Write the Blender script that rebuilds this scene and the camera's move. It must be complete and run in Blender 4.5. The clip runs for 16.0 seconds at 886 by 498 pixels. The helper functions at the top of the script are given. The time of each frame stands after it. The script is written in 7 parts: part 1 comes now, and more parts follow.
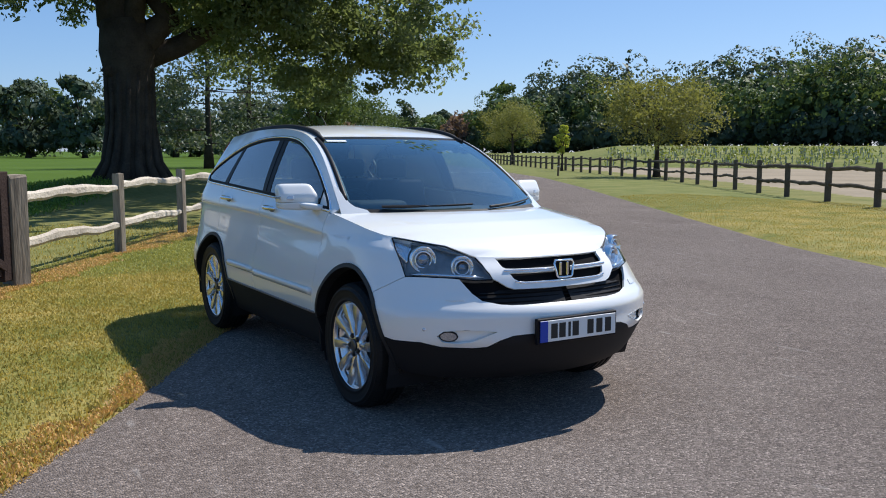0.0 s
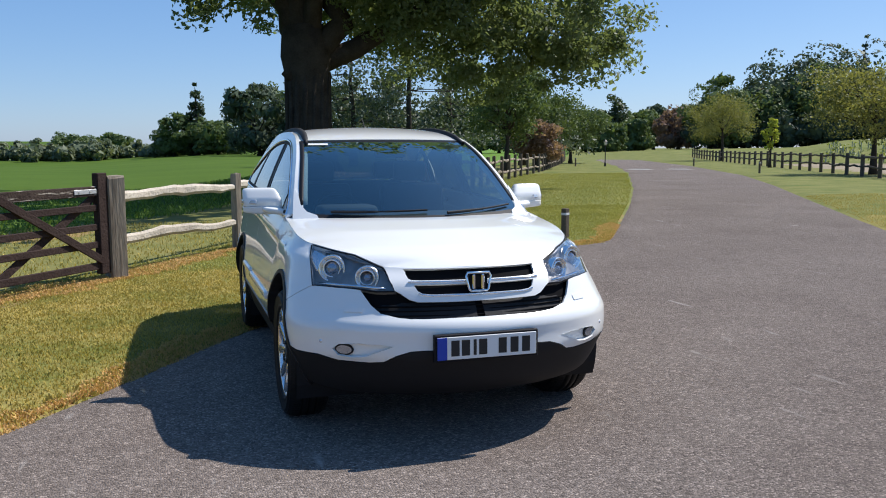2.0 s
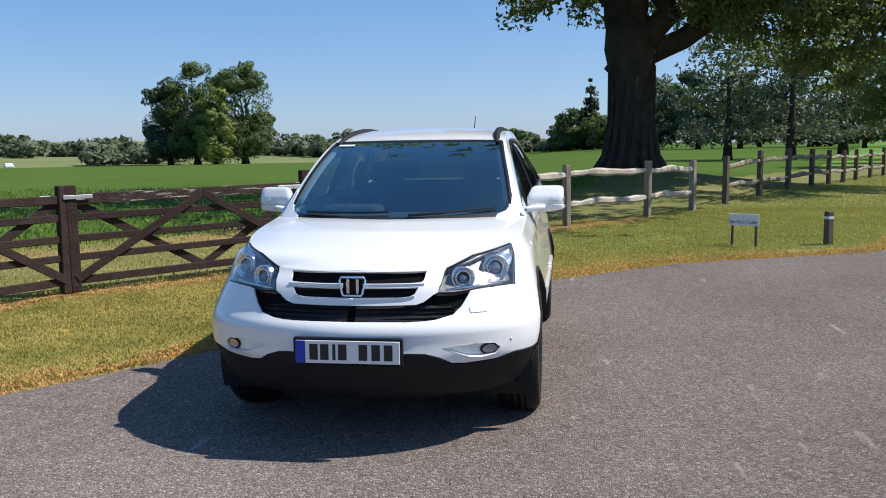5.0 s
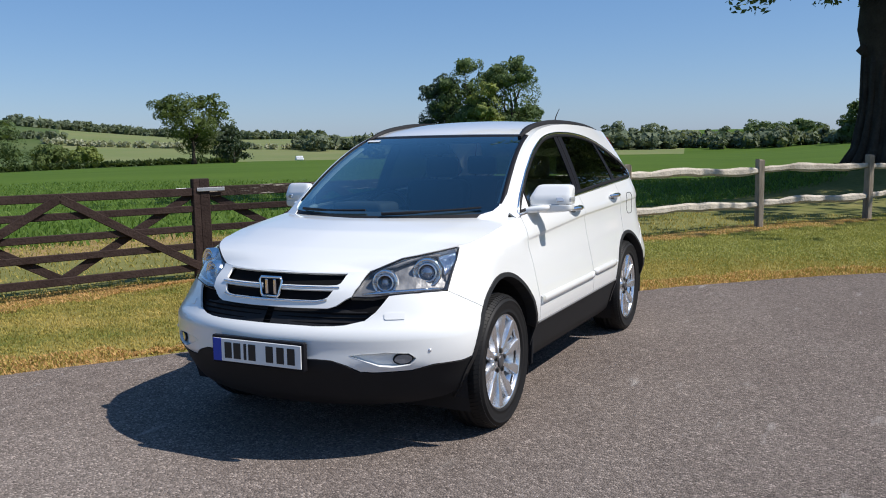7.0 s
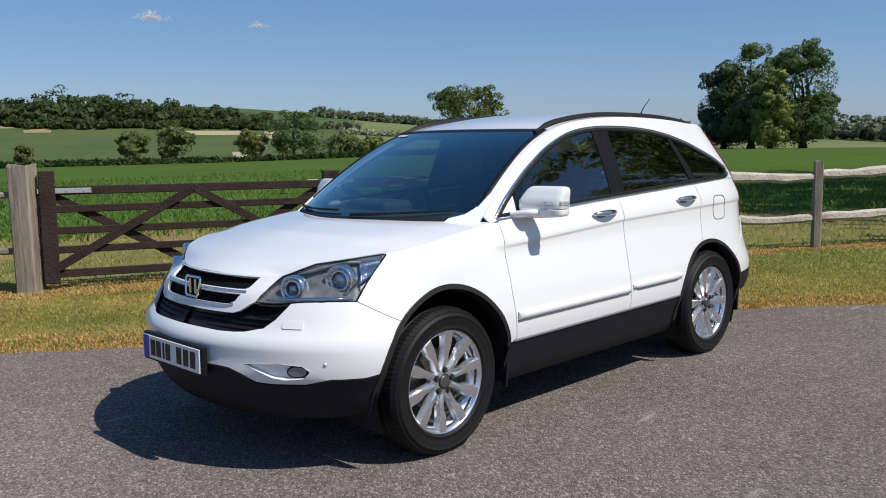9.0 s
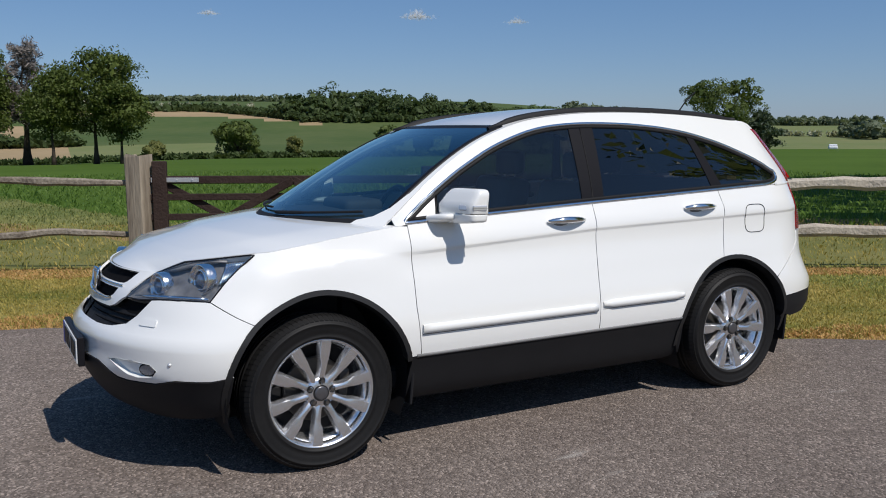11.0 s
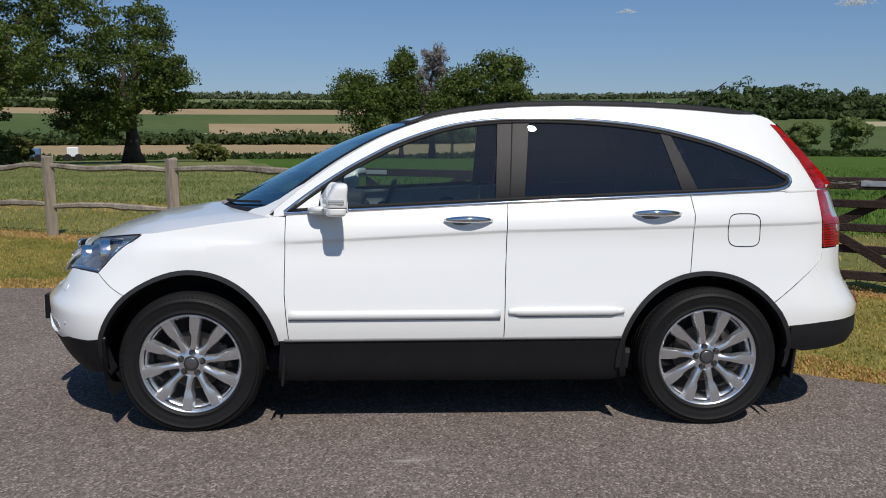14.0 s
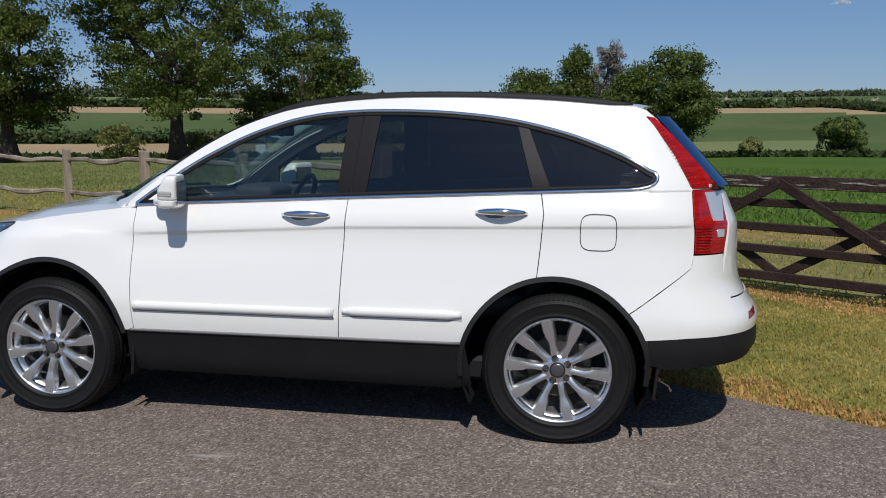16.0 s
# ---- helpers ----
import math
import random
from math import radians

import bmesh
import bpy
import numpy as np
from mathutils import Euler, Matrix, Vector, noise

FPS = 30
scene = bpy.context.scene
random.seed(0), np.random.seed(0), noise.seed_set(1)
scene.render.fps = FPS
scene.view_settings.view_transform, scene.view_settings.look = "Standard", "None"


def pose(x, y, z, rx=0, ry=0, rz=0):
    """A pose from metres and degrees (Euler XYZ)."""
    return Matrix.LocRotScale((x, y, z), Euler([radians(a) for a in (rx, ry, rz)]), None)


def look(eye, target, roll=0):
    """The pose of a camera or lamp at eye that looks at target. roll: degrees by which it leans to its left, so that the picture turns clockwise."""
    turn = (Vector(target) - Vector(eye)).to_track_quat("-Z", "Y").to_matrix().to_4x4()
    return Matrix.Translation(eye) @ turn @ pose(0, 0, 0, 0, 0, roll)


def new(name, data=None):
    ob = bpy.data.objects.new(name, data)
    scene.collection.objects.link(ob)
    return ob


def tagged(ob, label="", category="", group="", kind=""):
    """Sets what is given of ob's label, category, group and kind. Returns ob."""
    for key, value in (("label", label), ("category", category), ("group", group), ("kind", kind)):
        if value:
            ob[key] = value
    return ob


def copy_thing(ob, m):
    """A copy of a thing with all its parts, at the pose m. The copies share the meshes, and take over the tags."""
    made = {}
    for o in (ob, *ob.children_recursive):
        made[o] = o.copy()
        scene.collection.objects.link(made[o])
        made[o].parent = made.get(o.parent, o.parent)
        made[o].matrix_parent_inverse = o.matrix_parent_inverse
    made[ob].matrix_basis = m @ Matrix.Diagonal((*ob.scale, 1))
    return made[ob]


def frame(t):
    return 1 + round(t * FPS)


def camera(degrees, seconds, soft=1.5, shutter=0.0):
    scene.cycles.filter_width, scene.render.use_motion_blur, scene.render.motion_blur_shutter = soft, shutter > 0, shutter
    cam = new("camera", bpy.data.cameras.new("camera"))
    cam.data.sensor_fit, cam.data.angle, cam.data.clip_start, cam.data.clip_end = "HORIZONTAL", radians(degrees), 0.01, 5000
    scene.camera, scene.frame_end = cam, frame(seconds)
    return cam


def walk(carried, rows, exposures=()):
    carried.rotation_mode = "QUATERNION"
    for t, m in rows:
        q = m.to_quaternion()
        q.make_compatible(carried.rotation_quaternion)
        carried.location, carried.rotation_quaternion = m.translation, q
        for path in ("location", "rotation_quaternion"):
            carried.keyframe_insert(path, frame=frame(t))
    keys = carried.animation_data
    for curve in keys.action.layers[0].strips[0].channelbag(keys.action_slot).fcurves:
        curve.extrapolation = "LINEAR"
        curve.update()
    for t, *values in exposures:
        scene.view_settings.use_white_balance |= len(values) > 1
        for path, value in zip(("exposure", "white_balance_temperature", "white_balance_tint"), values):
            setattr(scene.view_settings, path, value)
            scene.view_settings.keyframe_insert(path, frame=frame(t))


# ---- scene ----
cam = camera(54.24, 16.0, soft=1.0)
# seconds, place, pitch, roll, yaw
ROWS = [
    (0.0, 5.742, -2.996, 1.458, -6.37, -0.21, 58.40),
    (0.5, 5.893, -2.633, 1.460, -6.44, 0.18, 63.51),
    (1.0, 5.999, -2.251, 1.466, -6.51, 0.27, 67.03),
    (1.5, 6.084, -1.877, 1.494, -6.55, 0.16, 69.02),
    (2.0, 6.186, -1.470, 1.501, -6.61, 0.18, 72.44),
    (2.5, 6.248, -1.062, 1.502, -6.66, 0.32, 77.10),
    (3.0, 6.317, -0.642, 1.512, -6.67, 0.50, 81.81),
    (3.5, 6.391, -0.211, 1.514, -6.70, 0.68, 86.74),
    (6.0, 5.962, 1.872, 1.530, -6.92, 0.84, 106.54),
    (6.5, 5.736, 2.246, 1.518, -6.96, 0.99, 111.52),
    (7.0, 5.488, 2.601, 1.516, -7.01, 1.04, 116.17),
    (7.5, 5.203, 2.927, 1.510, -7.08, 1.10, 121.41),
    (8.0, 4.876, 3.214, 1.516, -7.21, 0.96, 125.12),
    (8.5, 4.566, 3.487, 1.521, -7.29, 0.87, 129.46),
    (9.0, 4.198, 3.709, 1.520, -7.35, 0.92, 134.35),
    (9.5, 3.830, 3.930, 1.519, -7.42, 0.84, 138.64),
    (12.0, 1.873, 4.808, 1.506, -7.55, 0.25, 159.87),
    (12.5, 1.477, 4.977, 1.505, -7.58, 0.27, 164.68),
    (13.0, 1.072, 5.055, 1.502, -7.59, 0.15, 168.97),
    (13.5, 0.660, 5.116, 1.497, -7.58, 0.17, 173.10),
    (14.0, 0.232, 5.139, 1.490, -7.57, 0.10, 177.45),
    (14.5, -0.181, 5.092, 1.490, -7.53, 0.07, 180.62),
    (15.0, -0.636, 5.085, 1.481, -7.51, 0.06, 183.87),
    (15.5, -1.063, 4.973, 1.454, -7.56, 0.04, 187.19),
    (16.0, -1.466, 4.861, 1.456, -7.60, -0.02, 189.93),
]
walk(cam, [(t, pose(x, y, z, 90 + pitch, roll, yaw)) for t, x, y, z, pitch, roll, yaw in ROWS],
     exposures=((0.0, 0.33, 6400, 12), (3.0, 0.36, 6400, 12), (6.0, 0.27, 6400, 12), (7.5, 0.01, 6400, 12), (9.0, -0.1, 6400, 12), (12.0, -0.4, 6400, 12), (16.0, -0.4, 6400, 12)))

# ---------------------------------------------------------------- light
SUN_WAY = Vector((-0.19, 0.87, 1.14)).normalized()
world = bpy.data.worlds.new("sky")
scene.world = world
world.use_nodes = True
wn, wl = world.node_tree.nodes, world.node_tree.links
sky = wn.new("ShaderNodeTexSky")
sky.sky_type, sky.sun_disc = "NISHITA", False
sky.sun_elevation, sky.sun_rotation = math.asin(SUN_WAY.z), math.atan2(SUN_WAY.x, SUN_WAY.y)
sky.altitude, sky.air_density, sky.dust_density, sky.ozone_density = 1200, 1.0, 1.1, 2.0
wn["Background"].inputs["Strength"].default_value = 0.11
# summer haze evens out the clear sky's blue
haze = wn.new("ShaderNodeMix")
haze.data_type, haze.blend_type = "RGBA", "MIX"
haze.inputs["Factor"].default_value = 0.42
haze.inputs["B"].default_value = (0.35, 2.0, 5.1, 1)
wl.new(sky.outputs["Color"], haze.inputs["A"])
wl.new(haze.outputs["Result"], wn["Background"].inputs["Color"])
sun_data = bpy.data.lights.new("sun", "SUN")
sun_data.energy, sun_data.angle, sun_data.color = 5.0, radians(0.53), (1.0, 0.95, 0.87)
sun = new("sun", sun_data)
sun.matrix_world = look((0, 0, 40), Vector((0, 0, 40)) - SUN_WAY)


# ---------------------------------------------------------------- materials
def material(name, base, rough=0.6, metal=0.0, vary=0.0, fine=60.0, coarse=4.0, bump=0.0, second=None, coat=0.0, spec=0.5,
             per_island=0.0, per_object=0.0, coords="Object", stretch=None):
    """A node material: base colour varied at two scales of noise, by island or by object, with fine relief."""
    m = bpy.data.materials.new(name)
    m.use_nodes = True
    n, l = m.node_tree.nodes, m.node_tree.links
    b = n["Principled BSDF"]
    b.inputs["Base Color"].default_value = (*base, 1)
    b.inputs["Roughness"].default_value, b.inputs["Metallic"].default_value = rough, metal
    b.inputs["Coat Weight"].default_value, b.inputs["Coat Roughness"].default_value = coat, 0.03
    b.inputs["Specular IOR Level"].default_value = spec
    if vary or bump or second or per_island or per_object:
        tc = n.new("ShaderNodeTexCoord")
        noises, source = [], tc.outputs[coords]
        if stretch:
            mp = n.new("ShaderNodeMapping")
            mp.inputs["Scale"].default_value = stretch
            l.new(source, mp.inputs["Vector"])
            source = mp.outputs["Vector"]
        for scale in (coarse, fine):
            t = n.new("ShaderNodeTexNoise")
            t.inputs["Scale"].default_value, t.inputs["Detail"].default_value = scale, 5
            l.new(source, t.inputs["Vector"])
            noises.append(t)
        mix = n.new("ShaderNodeMix")
        mix.data_type, mix.blend_type = "RGBA", "MIX"
        mix.inputs["A"].default_value = (*base, 1)
        mix.inputs["B"].default_value = (*(second or [c * 0.6 for c in base]), 1)
        total = n.new("ShaderNodeMath")
        total.operation = "MULTIPLY_ADD"
        l.new(noises[1].outputs["Fac"], total.inputs[0])
        total.inputs[1].default_value = 0.6
        l.new(noises[0].outputs["Fac"], total.inputs[2])
        ramp = n.new("ShaderNodeMapRange")
        ramp.inputs["From Min"].default_value, ramp.inputs["From Max"].default_value = 0.55, 1.05
        ramp.inputs["To Max"].default_value = max(vary, 0.001)
        l.new(total.outputs[0], ramp.inputs["Value"])
        out = ramp.outputs["Result"]
        for amount, node, socket in ((per_island, "ShaderNodeNewGeometry", "Random Per Island"), (per_object, "ShaderNodeObjectInfo", "Random")):
            if amount:
                g = n.new(node)
                add = n.new("ShaderNodeMath")
                add.operation = "MULTIPLY_ADD"
                l.new(g.outputs[socket], add.inputs[0])
                add.inputs[1].default_value = amount
                l.new(out, add.inputs[2])
                out = add.outputs[0]
        l.new(out, mix.inputs["Factor"])
        l.new(mix.outputs["Result"], b.inputs["Base Color"])
        if bump:
            bp = n.new("ShaderNodeBump")
            bp.inputs["Strength"].default_value, bp.inputs["Distance"].default_value = min(1.0, bump), 0.02
            l.new(noises[1].outputs["Fac"], bp.inputs["Height"])
            l.new(bp.outputs["Normal"], b.inputs["Normal"])
    return m


def leaf_material(name, dark, light, shine=0.35, through_leaf=0.22, fine=2.0, coarse=0.3, spread=0.3):
    """Leaves: colour by island between two greens, a little light let through."""
    m = material(name, dark, 0.55, vary=0.6, fine=fine, coarse=coarse, second=light, per_island=spread, spec=shine)
    n, l = m.node_tree.nodes, m.node_tree.links
    b, out = n["Principled BSDF"], n["Material Output"]
    tr, mx = n.new("ShaderNodeBsdfTranslucent"), n.new("ShaderNodeMixShader")
    tr.inputs["Color"].default_value = (light[0] * 1.5, light[1] * 1.5, light[2] * 0.8, 1)
    mx.inputs["Fac"].default_value = through_leaf
    l.new(b.outputs[0], mx.inputs[1]), l.new(tr.outputs[0], mx.inputs[2]), l.new(mx.outputs[0], out.inputs["Surface"])
    return m


def asphalt_material():
    """Worn road surface: pale stones in dark binder, blotches, relief."""
    m = material("asphalt", (0.164, 0.134, 0.116), 0.92, vary=0.8, fine=7.0, coarse=0.5, second=(0.24, 0.203, 0.177), spec=0.1)
    n, l = m.node_tree.nodes, m.node_tree.links
    b = n["Principled BSDF"]
    b.inputs["Diffuse Roughness"].default_value = 0.3
    old = b.inputs["Base Color"].links[0].from_socket
    tc = n.new("ShaderNodeTexCoord")
    v = n.new("ShaderNodeTexVoronoi")
    v.inputs["Scale"].default_value = 98.0
    l.new(tc.outputs["Object"], v.inputs["Vector"])
    bw, mild, chip, add = n.new("ShaderNodeRGBToBW"), n.new("ShaderNodeMapRange"), n.new("ShaderNodeMapRange"), n.new("ShaderNodeMath")
    l.new(v.outputs["Color"], bw.inputs[0]), l.new(bw.outputs[0], mild.inputs["Value"]), l.new(bw.outputs[0], chip.inputs["Value"])
    mild.inputs["From Min"].default_value, mild.inputs["From Max"].default_value = 0.15, 0.85
    mild.inputs["To Min"].default_value, mild.inputs["To Max"].default_value = 0.55, 1.3
    chip.inputs["From Min"].default_value, chip.inputs["From Max"].default_value = 0.74, 0.86
    chip.inputs["To Min"].default_value, chip.inputs["To Max"].default_value = 0.0, 0.55
    add.operation = "ADD"
    l.new(mild.outputs[0], add.inputs[0]), l.new(chip.outputs[0], add.inputs[1])
    mul = n.new("ShaderNodeMix")
    mul.data_type, mul.blend_type = "RGBA", "MULTIPLY"
    mul.inputs["Factor"].default_value = 1.0
    l.new(old, mul.inputs["A"]), l.new(add.outputs[0], mul.inputs["B"]), l.new(mul.outputs["Result"], b.inputs["Base Color"])
    # pale dusty scuffs, drawn out along the drive
    mp, sc, cut, pale = n.new("ShaderNodeMapping"), n.new("ShaderNodeTexNoise"), n.new("ShaderNodeMapRange"), n.new("ShaderNodeMix")
    mp.inputs["Scale"].default_value, mp.inputs["Rotation"].default_value = (0.9, 4.5, 1), (0, 0, 0.5)
    sc.inputs["Scale"].default_value, sc.inputs["Detail"].default_value = 1.6, 8
    cut.inputs["From Min"].default_value, cut.inputs["From Max"].default_value, cut.inputs["To Max"].default_value = 0.66, 0.74, 0.8
    pale.data_type = "RGBA"
    pale.inputs["B"].default_value = (0.36, 0.33, 0.3, 1)
    l.new(tc.outputs["Object"], mp.inputs["Vector"]), l.new(mp.outputs["Vector"], sc.inputs["Vector"]), l.new(sc.outputs["Fac"], cut.inputs["Value"])
    l.new(cut.outputs["Result"], pale.inputs["Factor"]), l.new(mul.outputs["Result"], pale.inputs["A"]), l.new(pale.outputs["Result"], b.inputs["Base Color"])
    bp = n.new("ShaderNodeBump")
    bp.invert = True
    bp.inputs["Strength"].default_value, bp.inputs["Distance"].default_value = 1.0, 0.0085
    l.new(v.outputs["Distance"], bp.inputs["Height"]), l.new(bp.outputs["Normal"], b.inputs["Normal"])
    return m


ASPHALT = asphalt_material()
STRAW = leaf_material("dry_straw", (0.44, 0.26, 0.105), (0.66, 0.45, 0.2), 0.15)
VERGE = material("mown_verge", (0.10, 0.125, 0.028), 0.9, vary=1.0, fine=16, coarse=1.1, bump=1.0, second=(0.3, 0.24, 0.08), spec=0.1)
GREEN_VERGE = material("green_verge", (0.085, 0.115, 0.026), 0.9, vary=1.0, fine=16, coarse=0.8, bump=1.0, second=(0.2, 0.195, 0.066), spec=0.1)
GREEN_BLADE = leaf_material("green_grass_blade", (0.105, 0.15, 0.026), (0.46, 0.42, 0.135), 0.15, fine=7.0, coarse=0.7, spread=0.35)
DRY = material("dry_grass_edge", (0.34, 0.22, 0.1), 0.95, vary=0.95, fine=30, coarse=3.5, bump=0.9, second=(0.15, 0.14, 0.05), spec=0.1)
ROUGH = material("rough_grass", (0.11, 0.125, 0.035), 0.95, vary=0.9, fine=8, coarse=0.7, bump=0.8, second=(0.22, 0.2, 0.075), spec=0.1)
CROP = material("green_crop", (0.052, 0.095, 0.014), 0.95, vary=0.8, fine=2.5, coarse=0.08, bump=0.6, second=(0.086, 0.14, 0.023), spec=0.05)
FAR_CROP = material("far_green_field", (0.062, 0.098, 0.03), 0.95, vary=0.8, fine=0.2, coarse=0.02, second=(0.105, 0.13, 0.048), spec=0.1)
PALE_CROP = material("pale_green_field", (0.13, 0.17, 0.06), 0.95, vary=0.8, fine=0.2, coarse=0.02, second=(0.2, 0.2, 0.09), spec=0.1)
TAN = material("bare_tan_field", (0.37, 0.27, 0.16), 0.95, vary=0.8, fine=0.3, coarse=0.03, second=(0.27, 0.21, 0.11), spec=0.1)
MEADOW = material("short_meadow", (0.09, 0.125, 0.033), 0.95, vary=0.9, fine=3.0, coarse=0.35, bump=0.6, second=(0.23, 0.22, 0.085), spec=0.05)
PLOUGH = material("ploughed_field", (0.3, 0.25, 0.18), 0.95, vary=0.9, fine=3.0, coarse=0.2, bump=0.8, second=(0.2, 0.165, 0.115), spec=0.1)
LAWN = material("bright_lawn", (0.1, 0.185, 0.022), 0.9, vary=0.8, fine=1.5, coarse=0.06, second=(0.12, 0.22, 0.04), spec=0.1)
TRACK = material("chalk_track", (0.42, 0.36, 0.24), 0.95, vary=0.8, fine=0.6, coarse=0.05, second=(0.3, 0.27, 0.14), spec=0.1)
BLADE = leaf_material("grass_blade", (0.1, 0.14, 0.022), (0.56, 0.42, 0.14), 0.15, fine=9.0, coarse=1.1, spread=0.35)
MEADOW_BLADE = leaf_material("meadow_blade", (0.1, 0.135, 0.036), (0.33, 0.32, 0.12), 0.15, fine=3.0, coarse=0.35, spread=0.35)
CROP_BLADE = leaf_material("crop_blade", (0.085, 0.155, 0.028), (0.15, 0.225, 0.05), 0.15, 0.3)
OAK_LEAF = leaf_material("oak_leaf", (0.055, 0.084, 0.044), (0.175, 0.218, 0.112), 0.25, 0.4, fine=5.0, coarse=0.7, spread=0.45)
FIELD_OAK_LEAF = leaf_material("field_oak_leaf", (0.03, 0.05, 0.0125), (0.115, 0.15, 0.032), 0.2, 0.17, fine=4.0, coarse=0.6, spread=0.5)
DARK_LEAF = leaf_material("dark_leaf", (0.05, 0.076, 0.052), (0.09, 0.122, 0.078), 0.1, 0.14)
MID_LEAF = leaf_material("mid_leaf", (0.06, 0.098, 0.038), (0.13, 0.178, 0.066), 0.15)
HILL_LEAF = leaf_material("hill_leaf", (0.034, 0.055, 0.02), (0.078, 0.11, 0.036), 0.15)
# paler than the nearer greens: distance haze is put into the leaf colour
HAZED_LEAF = leaf_material("hazed_leaf", (0.11, 0.14, 0.09), (0.17, 0.2, 0.12), 0.15)
YELLOW_LEAF = leaf_material("yellow_green_leaf", (0.26, 0.32, 0.045), (0.5, 0.53, 0.11), 0.15, 0.3)
HEDGE_LEAF = leaf_material("hedge_tree_leaf", (0.075, 0.115, 0.034), (0.165, 0.205, 0.066), 0.15, 0.18)
PALE_LEAF = leaf_material("pale_leaf", (0.091, 0.143, 0.033), (0.260, 0.286, 0.065))
OLIVE_LEAF = leaf_material("olive_leaf", (0.095, 0.115, 0.036), (0.25, 0.25, 0.09), 0.15, 0.3)
COPPER_LEAF = leaf_material("copper_leaf", (0.15, 0.092, 0.074), (0.32, 0.215, 0.17), 0.15, 0.3)
CONIFER_LEAF = leaf_material("conifer_needle", (0.03, 0.05, 0.03), (0.08, 0.11, 0.055))
CEDAR_LEAF = leaf_material("cedar_needle", (0.05, 0.075, 0.05), (0.12, 0.15, 0.095))
BLOSSOM = leaf_material("hawthorn_blossom", (0.1, 0.13, 0.05), (0.5, 0.5, 0.38))
BARK = material("bark", (0.075, 0.062, 0.05), 0.95, vary=0.8, fine=18, coarse=2.5, bump=1.0, second=(0.03, 0.025, 0.02), spec=0.1)
GREY_OAK = material("weathered_oak", (0.4, 0.34, 0.265), 0.9, vary=0.9, fine=42, coarse=7, bump=0.5, second=(0.15, 0.12, 0.092), spec=0.15, per_object=0.2, stretch=(1, 1, 0.12))
GREY_RAIL = material("grey_split_rail", (0.4, 0.35, 0.28), 0.9, vary=0.9, fine=30, coarse=3, bump=0.7, second=(0.13, 0.105, 0.085), spec=0.15, per_object=0.25)
PALE_RAIL = material("bleached_rail", (0.6, 0.54, 0.45), 0.9, vary=0.8, fine=30, coarse=3, bump=0.8, second=(0.3, 0.26, 0.21), spec=0.15, per_object=0.15)
BROWN_WOOD = material("brown_stained_wood", (0.027, 0.0165, 0.0145), 0.85, vary=0.75, fine=40, coarse=5, bump=0.5, second=(0.052, 0.035, 0.03), spec=0.15, per_object=0.2)
WORN_WOOD = material("worn_top_bar", (0.032, 0.021, 0.018), 0.9, vary=0.75, fine=40, coarse=5, bump=0.6, second=(0.075, 0.055, 0.045), spec=0.15)
_n, _l = WORN_WOOD.node_tree.nodes, WORN_WOOD.node_tree.links
# stain flaked off down to the pale grain
_b = _n["Principled BSDF"]
_c, _mp, _no, _cut, _mix = _n.new("ShaderNodeTexCoord"), _n.new("ShaderNodeMapping"), _n.new("ShaderNodeTexNoise"), _n.new("ShaderNodeMapRange"), _n.new("ShaderNodeMix")
_mp.inputs["Scale"].default_value = (5.0, 30.0, 60.0)
_no.inputs["Scale"].default_value, _no.inputs["Detail"].default_value = 1.0, 5
_cut.inputs["From Min"].default_value, _cut.inputs["From Max"].default_value = 0.58, 0.66
_mix.data_type = "RGBA"
_mix.inputs["B"].default_value = (0.36, 0.32, 0.27, 1)
_l.new(_b.inputs["Base Color"].links[0].from_socket, _mix.inputs["A"])
_l.new(_c.outputs["Object"], _mp.inputs["Vector"]), _l.new(_mp.outputs["Vector"], _no.inputs["Vector"]), _l.new(_no.outputs["Fac"], _cut.inputs["Value"])
_l.new(_cut.outputs["Result"], _mix.inputs["Factor"]), _l.new(_mix.outputs["Result"], _b.inputs["Base Color"])
DARK_WOOD = material("dark_fence_wood", (0.08, 0.065, 0.05), 0.9, vary=0.8, fine=25, coarse=3, bump=0.6, second=(0.16, 0.13, 0.1), spec=0.15, per_object=0.25)
GALV = material("galvanised_steel", (0.62, 0.62, 0.62), 0.45, 0.7, vary=0.4, fine=60, coarse=8)
IRON = material("black_iron", (0.02, 0.02, 0.02), 0.5, 0.3, vary=0.3)
WHITE_SIGN = material("white_sign", (0.75, 0.76, 0.78), 0.5, vary=0.2, fine=20)
BLUE_TEXT = material("navy_lettering", (0.02, 0.03, 0.12), 0.5)
WHITE_MARK = material("white_road_paint", (0.7, 0.7, 0.68), 0.7, vary=0.4, fine=20)


# ---------------------------------------------------------------- builders
def mesh_object(name, verts, faces, mats, parent=None, smooth=False, index=None):
    me = bpy.data.meshes.new(name)
    me.from_pydata([tuple(v) for v in verts], [], [tuple(f) for f in faces])
    for m in (mats if isinstance(mats, (list, tuple)) else [mats]):
        me.materials.append(m)
    if index is not None:
        me.polygons.foreach_set("material_index", index)
    if smooth:
        me.polygons.foreach_set("use_smooth", [True] * len(me.polygons))
    me.update()
    ob = new(name, me)
    if parent is not None:
        ob.parent = parent
    return ob


def part(name, bm, mat, parent=None, label="", smooth=False):
    """Link a bmesh as one mesh object under a thing or a part."""
    me = bpy.data.meshes.new(name)
    if smooth:
        for f in bm.faces:
            f.smooth = True
    bm.normal_update()
    bm.to_mesh(me)
    bm.free()
    me.materials.append(mat)
    ob = new(name, me)
    if parent is not None:
        ob.parent = parent
    if label:
        ob["label"] = label
    return ob


